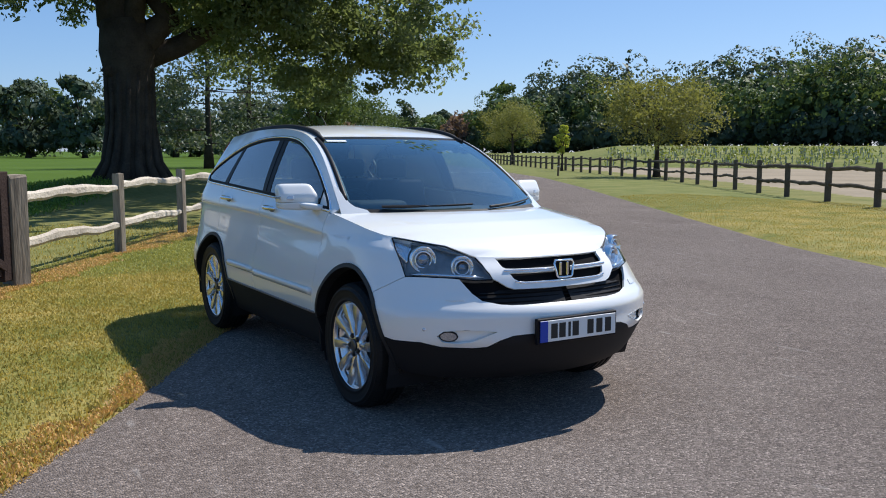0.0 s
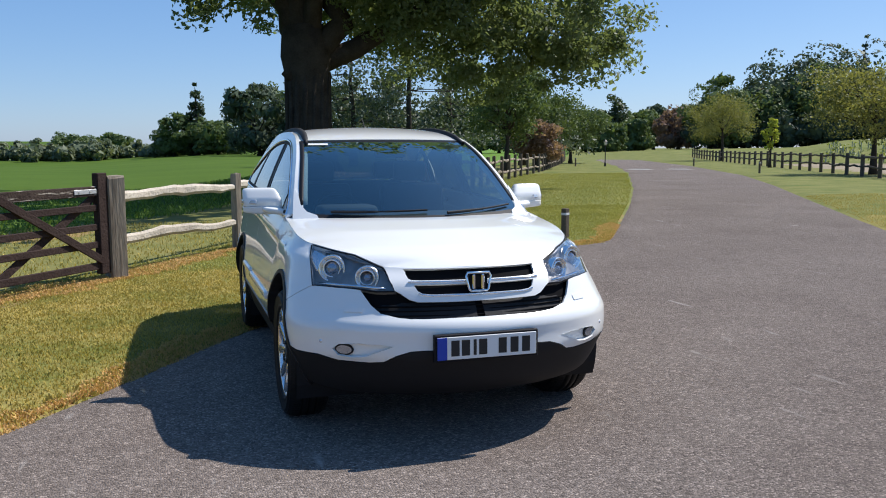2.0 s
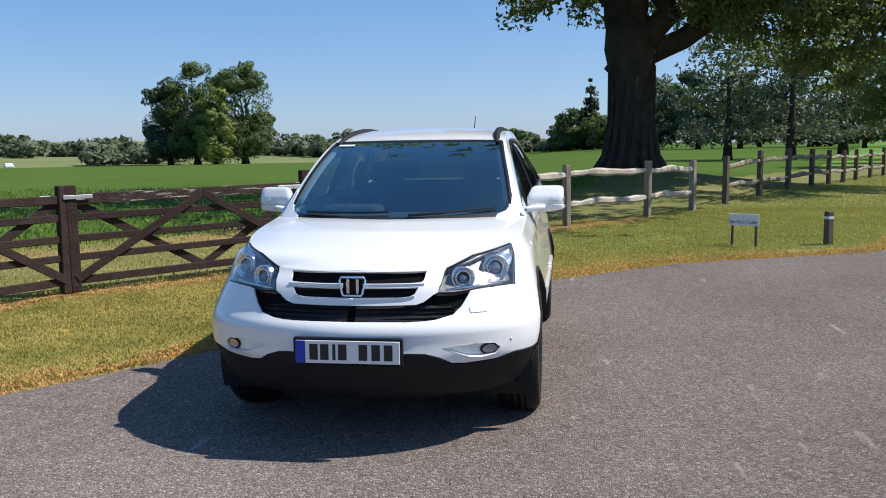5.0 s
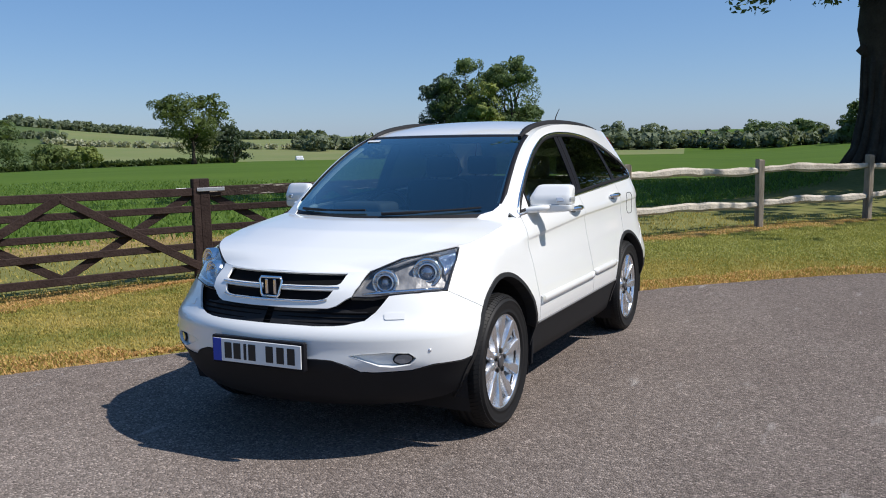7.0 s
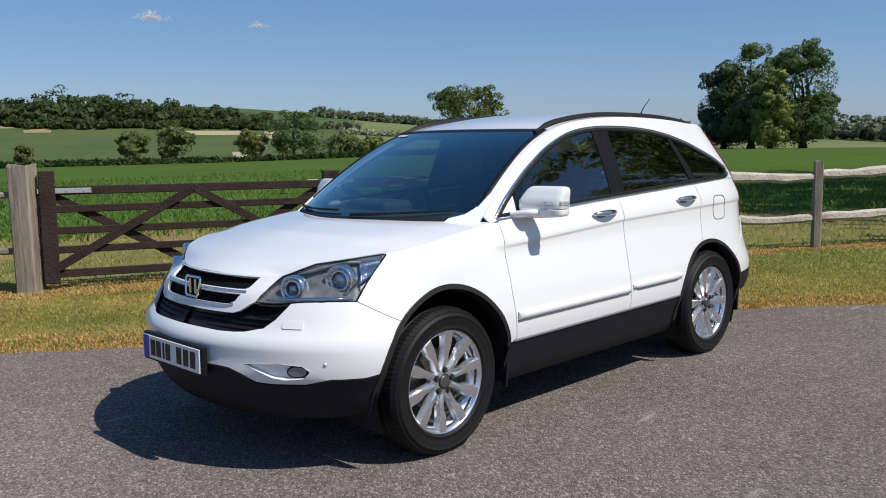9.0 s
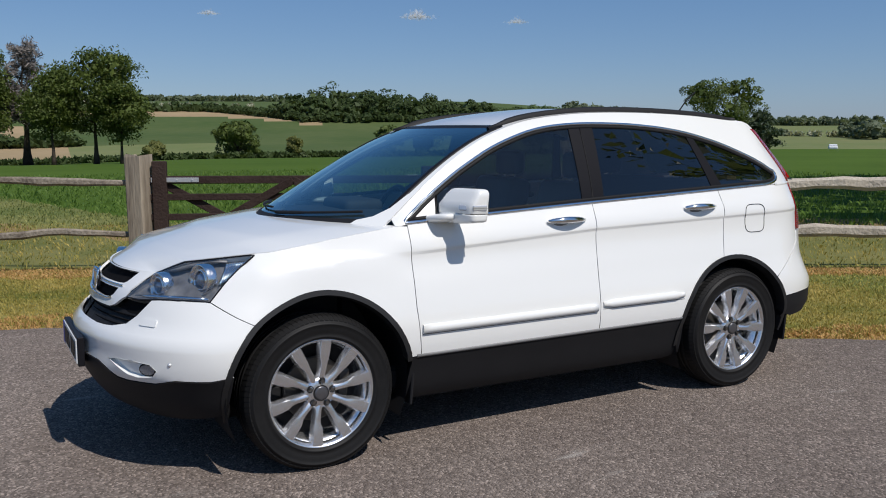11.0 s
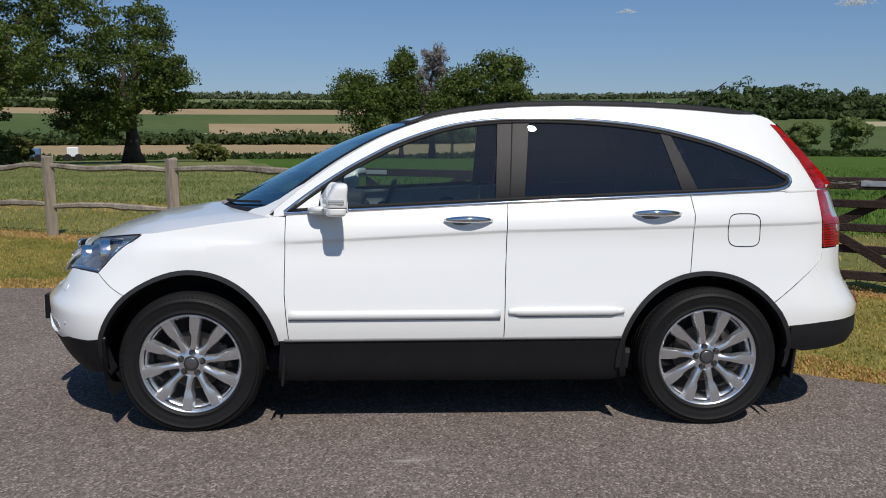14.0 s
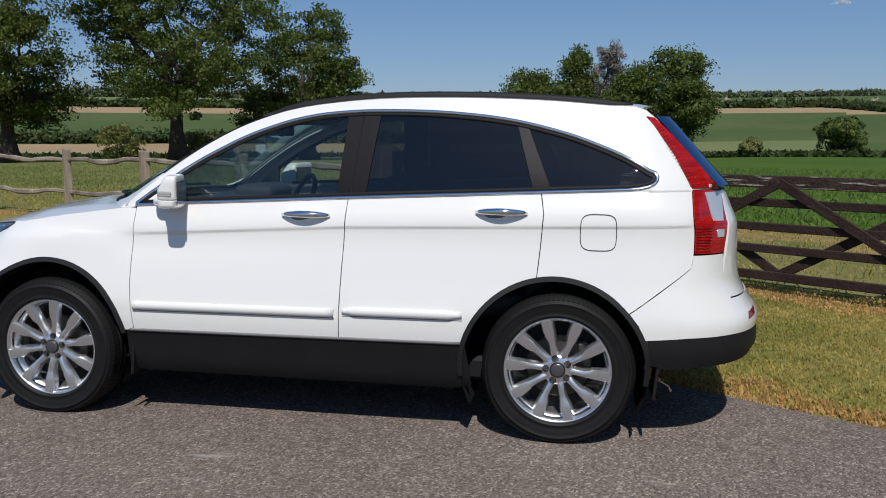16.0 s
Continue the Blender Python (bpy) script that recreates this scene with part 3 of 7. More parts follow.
def build_oak():
    """The great oak behind the fence: thick flared trunk, low spreading crown."""
    rng = np.random.default_rng(7)
    T = [tube_arrays([Vector(p) for p in ((0, 0, -0.2), (0, 0, 0.12), (0.0, 0.0, 0.45), (0, 0.02, 1.0), (0, 0.03, 2.1), (0.03, 0.0, 3.2), (0.05, -0.05, 4.0), (0.05, -0.15, 4.9))],
                      [1.35, 1.06, 0.88, 0.76, 0.70, 0.72, 0.84, 0.68], 16)]
    limbs = []
    for end, r in (((-0.3, -3.0, 8.6), 0.42), ((0.4, -0.7, 10.5), 0.5), ((1.0, 3.0, 8.6), 0.5), ((0.8, 6.6, 6.6), 0.42), ((-2.6, 1.2, 9.2), 0.4), ((3.2, 0.6, 8.8), 0.36)):
        start = Vector((0.05, 0.02 if end[1] > 0 else -0.12, 3.6 if end[1] > 2 else 4.3))
        limbs.append(limb(start, end, r, r * 0.3, rng, 8, 0.1))
        for i in range(6):
            k = rng.uniform(0.35, 1.0)
            p = start.lerp(Vector(end), k) + Vector((0, 0, 0.1 * k * (1 - k) * 8))
            e = p + Vector((rng.normal() * 1.8, rng.normal() * 1.8 + 0.4 * np.sign(end[1]), rng.uniform(-1.2, 1.6)))
            limbs.append(limb(p, e, r * 0.28, 0.02, rng, 6, 0.05))
    # knots and bark ridges
    for i in range(16):
        a = 6.28 * i / 16
        T.append(tube_arrays([Vector((1.22 * math.cos(a), 1.22 * math.sin(a), -0.15)), Vector((0.83 * math.cos(a), 0.83 * math.sin(a), 0.55)), Vector((0.69 * math.cos(a + 0.1), 0.69 * math.sin(a + 0.1), 1.7)),
                              Vector((0.67 * math.cos(a + 0.15), 0.67 * math.sin(a + 0.15), 3.4))], [0.17, 0.13, 0.08, 0.1], 6))
    T.append(tube_arrays([Vector((0.3, -0.48, 3.1)), Vector((0.32, -0.7, 3.35)), Vector((0.28, -0.52, 3.65))], [0.14, 0.2, 0.1], 7))
    high = [(0, 1.0, 12.5, 8.5, 8.5, 4.6), (5.0, -2.5, 12.5, 6.5, 7.0, 3.0), (8.5, 1.5, 9.6, 5.0, 6.5, 2.2), (6.0, -6.5, 9.5, 5.0, 4.5, 2.2), (-6.5, -4.0, 10.0, 5.0, 5.0, 3.0), (-3.0, -8.0, 11.0, 4.0, 3.0, 2.5)]
    low = [(0.5, -3.6, 8.0, 3.8, 2.4, 1.9), (0.6, -2.7, 5.9, 2.4, 1.6, 1.3), (1.2, 3.6, 8.0, 4.8, 3.8, 2.4), (2.0, 7.0, 6.6, 4.0, 3.0, 2.5), (1.0, 8.8, 5.2, 3.0, 1.8, 2.1), (-2.5, 5.2, 5.4, 3.4, 3.2, 2.3), (-1.0, 6.6, 3.9, 2.8, 2.2, 1.4),
           (-4.0, 0.8, 7.6, 3.6, 3.8, 2.2), (4.0, 1.8, 7.4, 3.2, 3.0, 1.8), (-1.5, 3.0, 5.4, 2.4, 1.7, 1.2), (0.5, 9.4, 4.0, 2.0, 1.0, 1.2), (0.2, 10.4, 6.0, 2.4, 1.9, 1.9), (0.0, 11.0, 4.2, 1.6, 0.9, 0.8),
           (0.6, 2.0, 6.4, 2.6, 2.2, 1.5), (1.0, 5.2, 7.6, 3.0, 2.6, 2.0), (1.2, 5.0, 5.4, 2.4, 2.4, 1.5), (0.6, 7.6, 4.6, 2.2, 2.0, 1.3), (0.0, 0.2, 7.2, 2.2, 2.2, 1.4), (2.5, 2.2, 5.8, 1.8, 2.0, 1.2), (1.6, 4.0, 4.7, 1.6, 1.8, 0.9)]
    oak = tree("great oak with a dark flared trunk and spreading crown", -22.6, 3.0, 16.5, 9.0, OAK_LEAF, leaves=80000, size=0.13, seed=11, name="oak_tree", blobs=low, clumps=820, spread=0.28, fill=4, fill_size=3.0, trunk=T, limbs=limbs)
    pts = clump_points(high, 9500, 260, 0.46, rng)
    core, way = inner_leaves(high, 60, rng)
    grow = np.concatenate([np.full(len(pts), 0.3), np.full(len(core), 0.95)])
    leaf_mesh("upper_crown", np.concatenate([pts, core]), grow * rng.uniform(0.6, 1.3, len(grow)), OAK_LEAF, oak, np.concatenate([rng.normal(size=pts.shape), way]))


build_oak()
LEAVES = {"field": FIELD_OAK_LEAF, "hedge": HEDGE_LEAF, "dark": DARK_LEAF, "mid": MID_LEAF, "olive": OLIVE_LEAF, "pale": PALE_LEAF, "copper": COPPER_LEAF, "conifer": CONIFER_LEAF, "oak": OAK_LEAF}
# place, height of the top, radius of the crown
PARK = {
    "mid": [(-263.8, 0.4, 12.5, 6.1), (-254.5, 12.5, 10.0, 7.9), (-226.6, 22.9, 19.0, 10.1), (-389.3, -22.6, 8.7, 7.2), (-459.7, -46.4, 8.2, 9.7), (-235.9, 69.0, 10.0, 6.8), (-45.1, 19.0, 6.6, 2.6), (-187.0, 96.4, 10.7, 6.8),
            (-227.3, 135.4, 13.0, 7.9), (-171.3, 122.8, 19.5, 7.6), (-168.6, 92.6, 6.7, 4.3), (-181.4, 106.8, 8.4, 4.7), (-53.0, 24.5, 7.0, 3.0), (-71.0, 36.0, 6.0, 3.0)],
    "dark": [(-191.3, 18.1, 16.6, 8.6), (-180.8, 27.3, 17.4, 5.8), (-240.1, 51.7, 16.3, 6.1), (-256.3, 157.2, 16.8, 6.1), (-204.6, 75.3, 13.9, 7.6), (-219.0, 86.1, 13.9, 7.6), (-226.2, 60.9, 13.2, 7.2)],
    "copper": [(-48.9, 22.8, 3.4, 1.6), (-206.4, 135.1, 13.0, 6.7), (-220.6, 143.7, 12.7, 4.7)],
    "olive": [(-31.6, 34.9, 6.0, 3.4), (-79.0, 58.9, 6.8, 3.9)],
}
LABELS = {"mid": "leafy green parkland tree beyond the drive", "dark": "dark green broadleaf tree across the park", "copper": "copper-leaved tree beside the drive", "olive": "olive-brown young tree beside the rail fence"}
n_seed = 100
for kind, rows in PARK.items():
    for x, y, zt, r in rows:
        n_seed += 1
        near = math.hypot(x, y) < 100
        tree(LABELS[kind], x, y, zt, r, LEAVES[kind], (13000 if kind == "olive" else 9000) if near else 4600, ((0.11 if kind == "olive" else 0.15) if near else 0.55), bare=(0.4 if kind == "olive" else 0.24) if near else 0.03, seed=n_seed, clumps=240 if kind == "olive" else None, puffs=0 if near else 110, fill=0 if near else 40)
for x, y, zt, r, shape in ((-263.6, 7.1, 20.4, 4.0, "cone"), (-188.0, 37.0, 15.9, 6.1, "layers"), (-203.3, 51.2, 18.4, 8.3, "layers"), (-165.0, 55.0, 11.4, 7.9, "layers"), (-199.6, 111.1, 15.0, 6.8, "cone"), (-189.8, 182.4, 31.0, 2.9, "cone")):
    n_seed += 1
    tree("dark evergreen conifer standing across the park", x, y, zt, r, CONIFER_LEAF, 4600, 0.65, shape=shape, seed=n_seed, name="conifer_tree")
for x, y, zt, r in ((-67.3, 13.7, 9.8, 4.6), (-66.3, 18.4, 11.0, 5.0), (-72.0, 24.0, 11.6, 5.2), (-64.5, 28.2, 9.0, 4.4)):
    n_seed += 1
    tree("dark spreading cedar behind the great oak", x, y, zt, r, CEDAR_LEAF, 3000, 0.24, shape="layers", seed=n_seed, name="cedar_tree")
tree("yellow-green sapling beside the rail fence", -47.6, 40.8, 3.8, 0.58, YELLOW_LEAF, 1500, 0.14, bare=0.25, seed=55, name="sapling")
for x, y, zt, r, k in ((-212.8, -97.0, 25.5, 8.3, "mid"), (-214.7, -84.4, 25.3, 6.9, "mid"), (-213.1, -104.7, 20.5, 5.8, "dark"), (-206.4, -89.0, 17.5, 4.8, "pale")):
    n_seed += 1
    tree("tall poplar-like field tree in full leaf", x, y, zt, r * 1.12, LEAVES[k], 17000, 0.38, bare=0.02, seed=n_seed, name="field_tree", puffs=170, fill=120)
tree("lone spreading field oak", -139.0, -128.3, 13.0, 7.8, FIELD_OAK_LEAF, 14000, 0.28, bare=0.16, seed=61, name="field_oak", puffs=110, fill=40)
tree("small dark pine beside the field oak", -142.1, -119.9, 5.8, 4.3, CONIFER_LEAF, 3500, 0.42, shape="layers", seed=62, name="pine_tree")
for x, y, zt, r, k in ((-101.1, -212.0, 4.6, 4.4, "hedge"), (-110.5, -207.1, 5.9, 5.1, "hedge"), (-126.4, -195.2, 4.3, 4.5, "olive"), (-133.7, -186.5, 9.6, 8.3, "mid"), (-149.4, -183.3, 1.9, 6.6, "hedge"),
                     (-149.9, -173.7, 2.0, 4.2, "pale"), (-50.8, -184.0, 4.9, 6.2, "field"), (-34.0, -188.0, 0.6, 2.4, "olive"), (-64.5, -186.0, 1.4, 2.0, "olive")):
    n_seed += 1
    tree("hedgerow tree with a rounded green crown", x, y, zt, r * 0.9, LEAVES[k], 7000, 0.32, bare=0.1, puffs=90, fill=40, seed=n_seed, name="hedge_tree")
for x, y, zt, r, k in ((3.7, -73.2, 7.1, 2.9, "field"), (0.5, -75.2, 9.2, 1.9, "field"), (-7.3, -72.6, 8.8, 3.7, "field"), (-4.0, -72.0, 6.9, 2.2, "field"), (-9.0, -70.5, 6.4, 2.2, "field")):
    n_seed += 1
    tree("tall tree of a clump in the tilled fields", x, y, zt, r, LEAVES[k], 13000, 0.16, bare=0.2, thin=0.018, seed=n_seed, name="field_tree", clumps=300, spread=0.36, fill=24)
tree("half-bare tree with thin grey twigs in the clump", -2.4, -76.5, 9.9, 1.8, material("twig_haze", (0.25, 0.225, 0.205), 0.9, vary=0.6, second=(0.15, 0.13, 0.12)), 6500, 0.09, bare=0.25, seed=81, name="bare_tree", twig=6.0)
for x, y, zt, r, s, n_leaf in ((23.8, -45.1, 12.8, 6.7, 91, 60000), (17.7, -51.8, 9.9, 4.1, 92, 34000), (34.1, -43.4, 10.0, 4.6, 93, 36000)):
    tree("spreading field oak with dark limbs beyond the fence", x, y, zt, r, FIELD_OAK_LEAF, n_leaf, 0.14, bare=0.13, seed=s, name="field_oak", trunk_r=0.5, clumps=n_leaf // 125, spread=0.34)
for x, y, zt, r, s in ((33.9, -55.8, 2.0, 1.7, 94), (24.4, -49.4, 1.4, 1.4, 95), (13.5, -55.0, 0.9, 1.2, 96)):
    tree("low field shrub under the oaks", x, y, zt, r, OLIVE_LEAF, 1800, 0.2, bare=0.03, seed=s, name="shrub", trunk_r=0.06)


def foliage_band(name, label, runs, mat, leaves, size, category, seed, wide=(0.42, 0.7), tall=(0.62, 1.12)):
    """Far woods and hedges: many clumped crowns along a line, as one object."""
    rng = np.random.default_rng(seed)
    pts, facing, grow = [], [], []
    for (b0, r0, h0), (b1, r1, h1), depth, count in runs:
        for i in range(count):
            k = (i + rng.uniform(0, 1)) / count
            b, r = b0 + (b1 - b0) * k, r0 + (r1 - r0) * k + rng.uniform(0, depth)
            h = (h0 + (h1 - h0) * k) * rng.uniform(*tall)
            x, y = -r * math.sin(radians(b)), r * math.cos(radians(b))
            z = float(ground_level(x, y))
            w = h * rng.uniform(*wide)
            blobs = [(x, y, z + h * 0.45, w, w, h * 0.48), (x + w * 0.5, y + w * 0.4, z + h * 0.3, w * 0.7, w * 0.7, h * 0.32), (x - w * 0.5, y - w * 0.4, z + h * 0.32, w * 0.7, w * 0.7, h * 0.34)]
            p, q = puff_points(blobs, leaves, min(60, max(10, leaves // 36)), rng)
            pts.append(p), facing.append(q), grow.append(np.ones(len(p)))
            p, q = inner_leaves(blobs, max(8, leaves // 16), rng)
            pts.append(p), facing.append(q), grow.append(np.full(len(p), 2.8))
    pts = np.concatenate(pts)
    r = np.hypot(pts[:, 0], pts[:, 1])
    ob = leaf_mesh(name, pts, size * (r / 200.0) * rng.uniform(0.6, 1.3, len(pts)) * np.concatenate(grow), mat, None, np.concatenate(facing), 1.2)
    tagged(ob, label, category, kind="stuff")


# bearing, distance, height at both ends; depth; crowns
foliage_band("woodland_edge", "dark mixed wood beyond the ploughed field", [((55.5, 227, 15), (51.5, 230, 22.5), 16, 10), ((52, 230, 25), (47, 238, 27.5), 24, 14), ((46.5, 238, 22.5), (41.5, 234, 21.6), 24, 11), ((41.5, 234, 26.1), (30.5, 205, 29.7), 24, 24), ((30.5, 209, 27), (16.5, 198, 26.1), 24, 16), ((54.5, 220, 9), (30.5, 191, 9.9), 12, 34)],
             DARK_LEAF, 880, 0.67, "wood", 1, (0.3, 0.46), (0.86, 1.1))
foliage_band("woodland_edge", "sunlit green crowns in the mixed wood", [((52.5, 220, 16.2), (47, 227, 23.4), 16, 7), ((39.5, 216, 23.4), (30.5, 187, 26.1), 16, 11), ((30.5, 187, 21.6), (18.5, 180, 21.6), 16, 7)], MID_LEAF, 1200, 0.6, "wood", 2, (0.3, 0.46), (0.8, 1.1))
foliage_band("far_trees", "distant line of field trees and hedges", [((86, 260, 5.5), (108, 285, 8.5), 25, 46), ((100, 300, 9.0), (126, 330, 7.5), 30, 50), ((116, 250, 6), (121, 240, 8), 12, 10)], HAZED_LEAF, 420, 0.69, "wood", 3)
foliage_band("far_trees", "distant hedgerow trees on the hills", [((124, 620, 6), (143, 660, 8), 16, 110), ((140, 460, 4), (145, 440, 4.5), 16, 14), ((160, 860, 6), (196, 880, 8.5), 16, 150), ((196, 880, 11), (218, 880, 12), 16, 60)], HAZED_LEAF, 150, 0.56, "wood", 4)
foliage_band("hilltop_wood", "wooded hilltop above the green field", [((145.5, 440, 9), (151, 448, 12), 14, 16), ((151, 450, 13), (161.3, 462, 16.5), 18, 30), ((145, 440, 5), (160, 446, 6), 8, 40), ((160, 446, 5), (166, 536, 5.5), 6, 26)], HILL_LEAF, 450, 0.47, "wood", 5, (0.46, 0.66), (0.85, 1.1))
foliage_band("hilltop_wood", "darker crowns of the wooded hilltop", [((153, 462, 15), (159, 470, 19), 16, 12)], HILL_LEAF, 450, 0.47, "wood", 6, (0.46, 0.66), (0.85, 1.08))
foliage_band("hedge", "clipped dark field hedge", [((130, 210, 0.9), (150, 228, 1.0), 2, 110), ((150, 228, 1.4), (164, 187, 1.3), 2, 80), ((164, 187, 1.3), (172, 191, 1.3), 2, 50), ((172, 191, 1.3), (184, 246, 1.5), 2, 70), ((184, 246, 1.5), (218, 248, 1.5), 3, 150), ((174, 334, 5.6), (218, 338, 5.8), 4, 140), ((165, 538, 5.4), (218, 545, 5.4), 6, 140)], HILL_LEAF, 50, 0.7, "hedge", 7, (0.75, 1.15))
foliage_band("hawthorn_hedge", "far hedge dotted with white blossom", [((120, 330, 2.4), (141, 430, 3.2), 4, 60), ((163, 548, 5.4), (184, 556, 5.4), 6, 34)], BLOSSOM, 160, 0.5, "hedge", 8)


# ---------------------------------------------------------------- fences and gate
def cleft_rail(name, a, b, thick, mat, parent, seed, tall=1.3):
    """A split rail with a wandering line and uneven thickness."""
    rng = np.random.default_rng(seed)
    a, b = Vector(a), Vector(b)
    pts, rad = [], []
    wave = [rng.uniform(0.6, 1.3) for _ in range(3)]
    for i in range(13):
        k = i / 12
        w = math.sin(math.pi * k)
        pts.append(a.lerp(b, k) + Vector((0.012 * rng.normal() * w, 0.012 * rng.normal() * w, 0.03 * w * math.sin(6.0 * k * wave[0] + 6 * wave[1]) + 0.008 * rng.normal() * w)))
        rad.append(thick * (0.75 + 0.3 * w + 0.1 * rng.normal()))
    v, f = tube_arrays(pts, rad, 6)
    c = [sum((v[i * 6 + k] for k in range(6)), Vector()) / 6 for i in range(13)]
    v = [c[i // 6] + Vector(((p - c[i // 6]).x * 0.75, (p - c[i // 6]).y * 0.75, (p - c[i // 6]).z * tall)) for i, p in enumerate(v)]
    return mesh_object(name, v, f, mat, parent)


def wood_post(name, x, y, top_z, size, mat, parent=None, lean=0.0, cap=0.02, seed=0):
    z0 = float(ground_level(x, y)) - 0.08
    h = top_z - z0
    bm = box_bm((size, size * 0.82, h), (0, 0, h / 2), 0.012, 1)
    rng = random.Random(seed)
    for v in bm.verts:
        if v.co.z > h * 0.8:
            v.co.z += rng.uniform(-cap, cap)
        v.co.x += rng.uniform(-0.006, 0.006)
        v.co.y += rng.uniform(-0.006, 0.006)
    ob = part(name, bm, mat, parent)
    ob.matrix_basis = pose(x, y, z0, lean, lean * 0.5, rng.uniform(-12, 12) + 35)
    return ob


def fence_run(name, label, line, spacing, height, post_mat, rail_mat, rails=(0.9, 0.38), thick=0.045, size=0.13, seed=1):
    """A post and rail fence as one thing: each post and rail a part."""
    fence = empty(name)
    tagged(fence, label, "fence")
    p = [Vector((x, y, 0)) for x, y in line]
    stops, left = [p[0]], spacing
    for a, b in zip(p, p[1:]):
        d, at = (b - a).length, 0.0
        while d - at >= left:
            at += left
            stops.append(a.lerp(b, at / d))
            left = spacing
        left -= d - at
    rng = random.Random(seed)
    for i, s in enumerate(stops):
        wood_post("post", s.x, s.y, float(ground_level(s.x, s.y)) + height + rng.uniform(-0.05, 0.05), size, post_mat, fence, rng.uniform(-1.5, 1.5), seed=seed + i)
    for i, (a, b) in enumerate(zip(stops, stops[1:])):
        for z in rails:
            za, zb = float(ground_level(a.x, a.y)) + z + rng.uniform(-0.04, 0.04), float(ground_level(b.x, b.y)) + z + rng.uniform(-0.04, 0.04)
            cleft_rail("rail", (a.x, a.y, za), (b.x, b.y, zb), thick * rng.uniform(0.85, 1.15), rail_mat, fence, seed * 97 + i * 3 + int(z * 10))
    return fence


def bay_fence(name, label, posts, height, post_mat, rail_mat, seed, thick=0.055, lift=0.0):
    """A fence with its posts at given places; the first and last rail end in what stands there."""
    fence = empty(name)
    tagged(fence, label, "fence")
    rng = random.Random(seed)
    for i, (x, y) in enumerate(posts):
        if 0 < i:
            wood_post("post", x, y, float(ground_level(x, y)) + height + rng.uniform(-0.03, 0.03), 0.13, post_mat, fence, rng.uniform(-1.2, 1.2), seed=seed + i)
    for i, (a, b) in enumerate(zip(posts, posts[1:])):
        for z in (0.93, 0.40):
            za, zb = float(ground_level(*a)) + z + lift + rng.uniform(-0.03, 0.03), float(ground_level(*b)) + z + lift + rng.uniform(-0.03, 0.03)
            cleft_rail("rail", (*a, za), (*b, zb), thick, rail_mat, fence, seed * 31 + i * 5 + int(z * 10), 1.15)


bay_fence("rail_fence", "split-rail fence with bleached rails beside the verge", [(-4.35, -2.08), (-6.86, -0.53), (-9.4, 1.0), (-11.3, 2.58), (-13.2, 3.7)], 1.12, GREY_OAK, PALE_RAIL, 3)
bay_fence("rail_fence", "grey split-rail fence along the crop", [(1.0, -5.2), (3.25, -6.32), (5.2, -7.25), (7.15, -8.25), (9.3, -9.0), (11.4, -9.7), (13.6, -10.4), (15.8, -11.1)], 1.12, GREY_OAK, GREY_RAIL, 5, 0.036, 0.05)
fence_run("rail_fence", "weathered rail fence leading under the trees", [(-15.0, 4.7), (-21.0, 8.1), (-28.0, 11.6), (-36.4, 16.3), (-43.8, 20.8), (-67.0, 33.0), (-90.0, 44.5)], 2.45, 1.15, DARK_WOOD, GREY_OAK, seed=7)
fence_run("rail_fence", "dark post-and-rail fence along the ploughed field", [(-0.6, 15.0), (-7.84, 19.0), (-12.7, 21.7), (-19.0, 25.8), (-25.2, 29.8), (-30.6, 32.6), (-36.1, 35.5), (-60.0, 48.0), (-100.0, 69.0)], 2.76, 1.15,
          DARK_WOOD, DARK_WOOD, rails=(0.98, 0.5), size=0.17, seed=9)

for x, y, top_z, k in ((-4.35, -2.08, 1.2, 1), (1.0, -5.2, 1.32, 2)):
    gp = wood_post("gate_post", x, y, top_z, 0.24, GREY_OAK, None, 0, 0.025, seed=40 + k)
    tagged(gp, "thick weathered oak gate post with a worn top", "gate post", "gate posts")


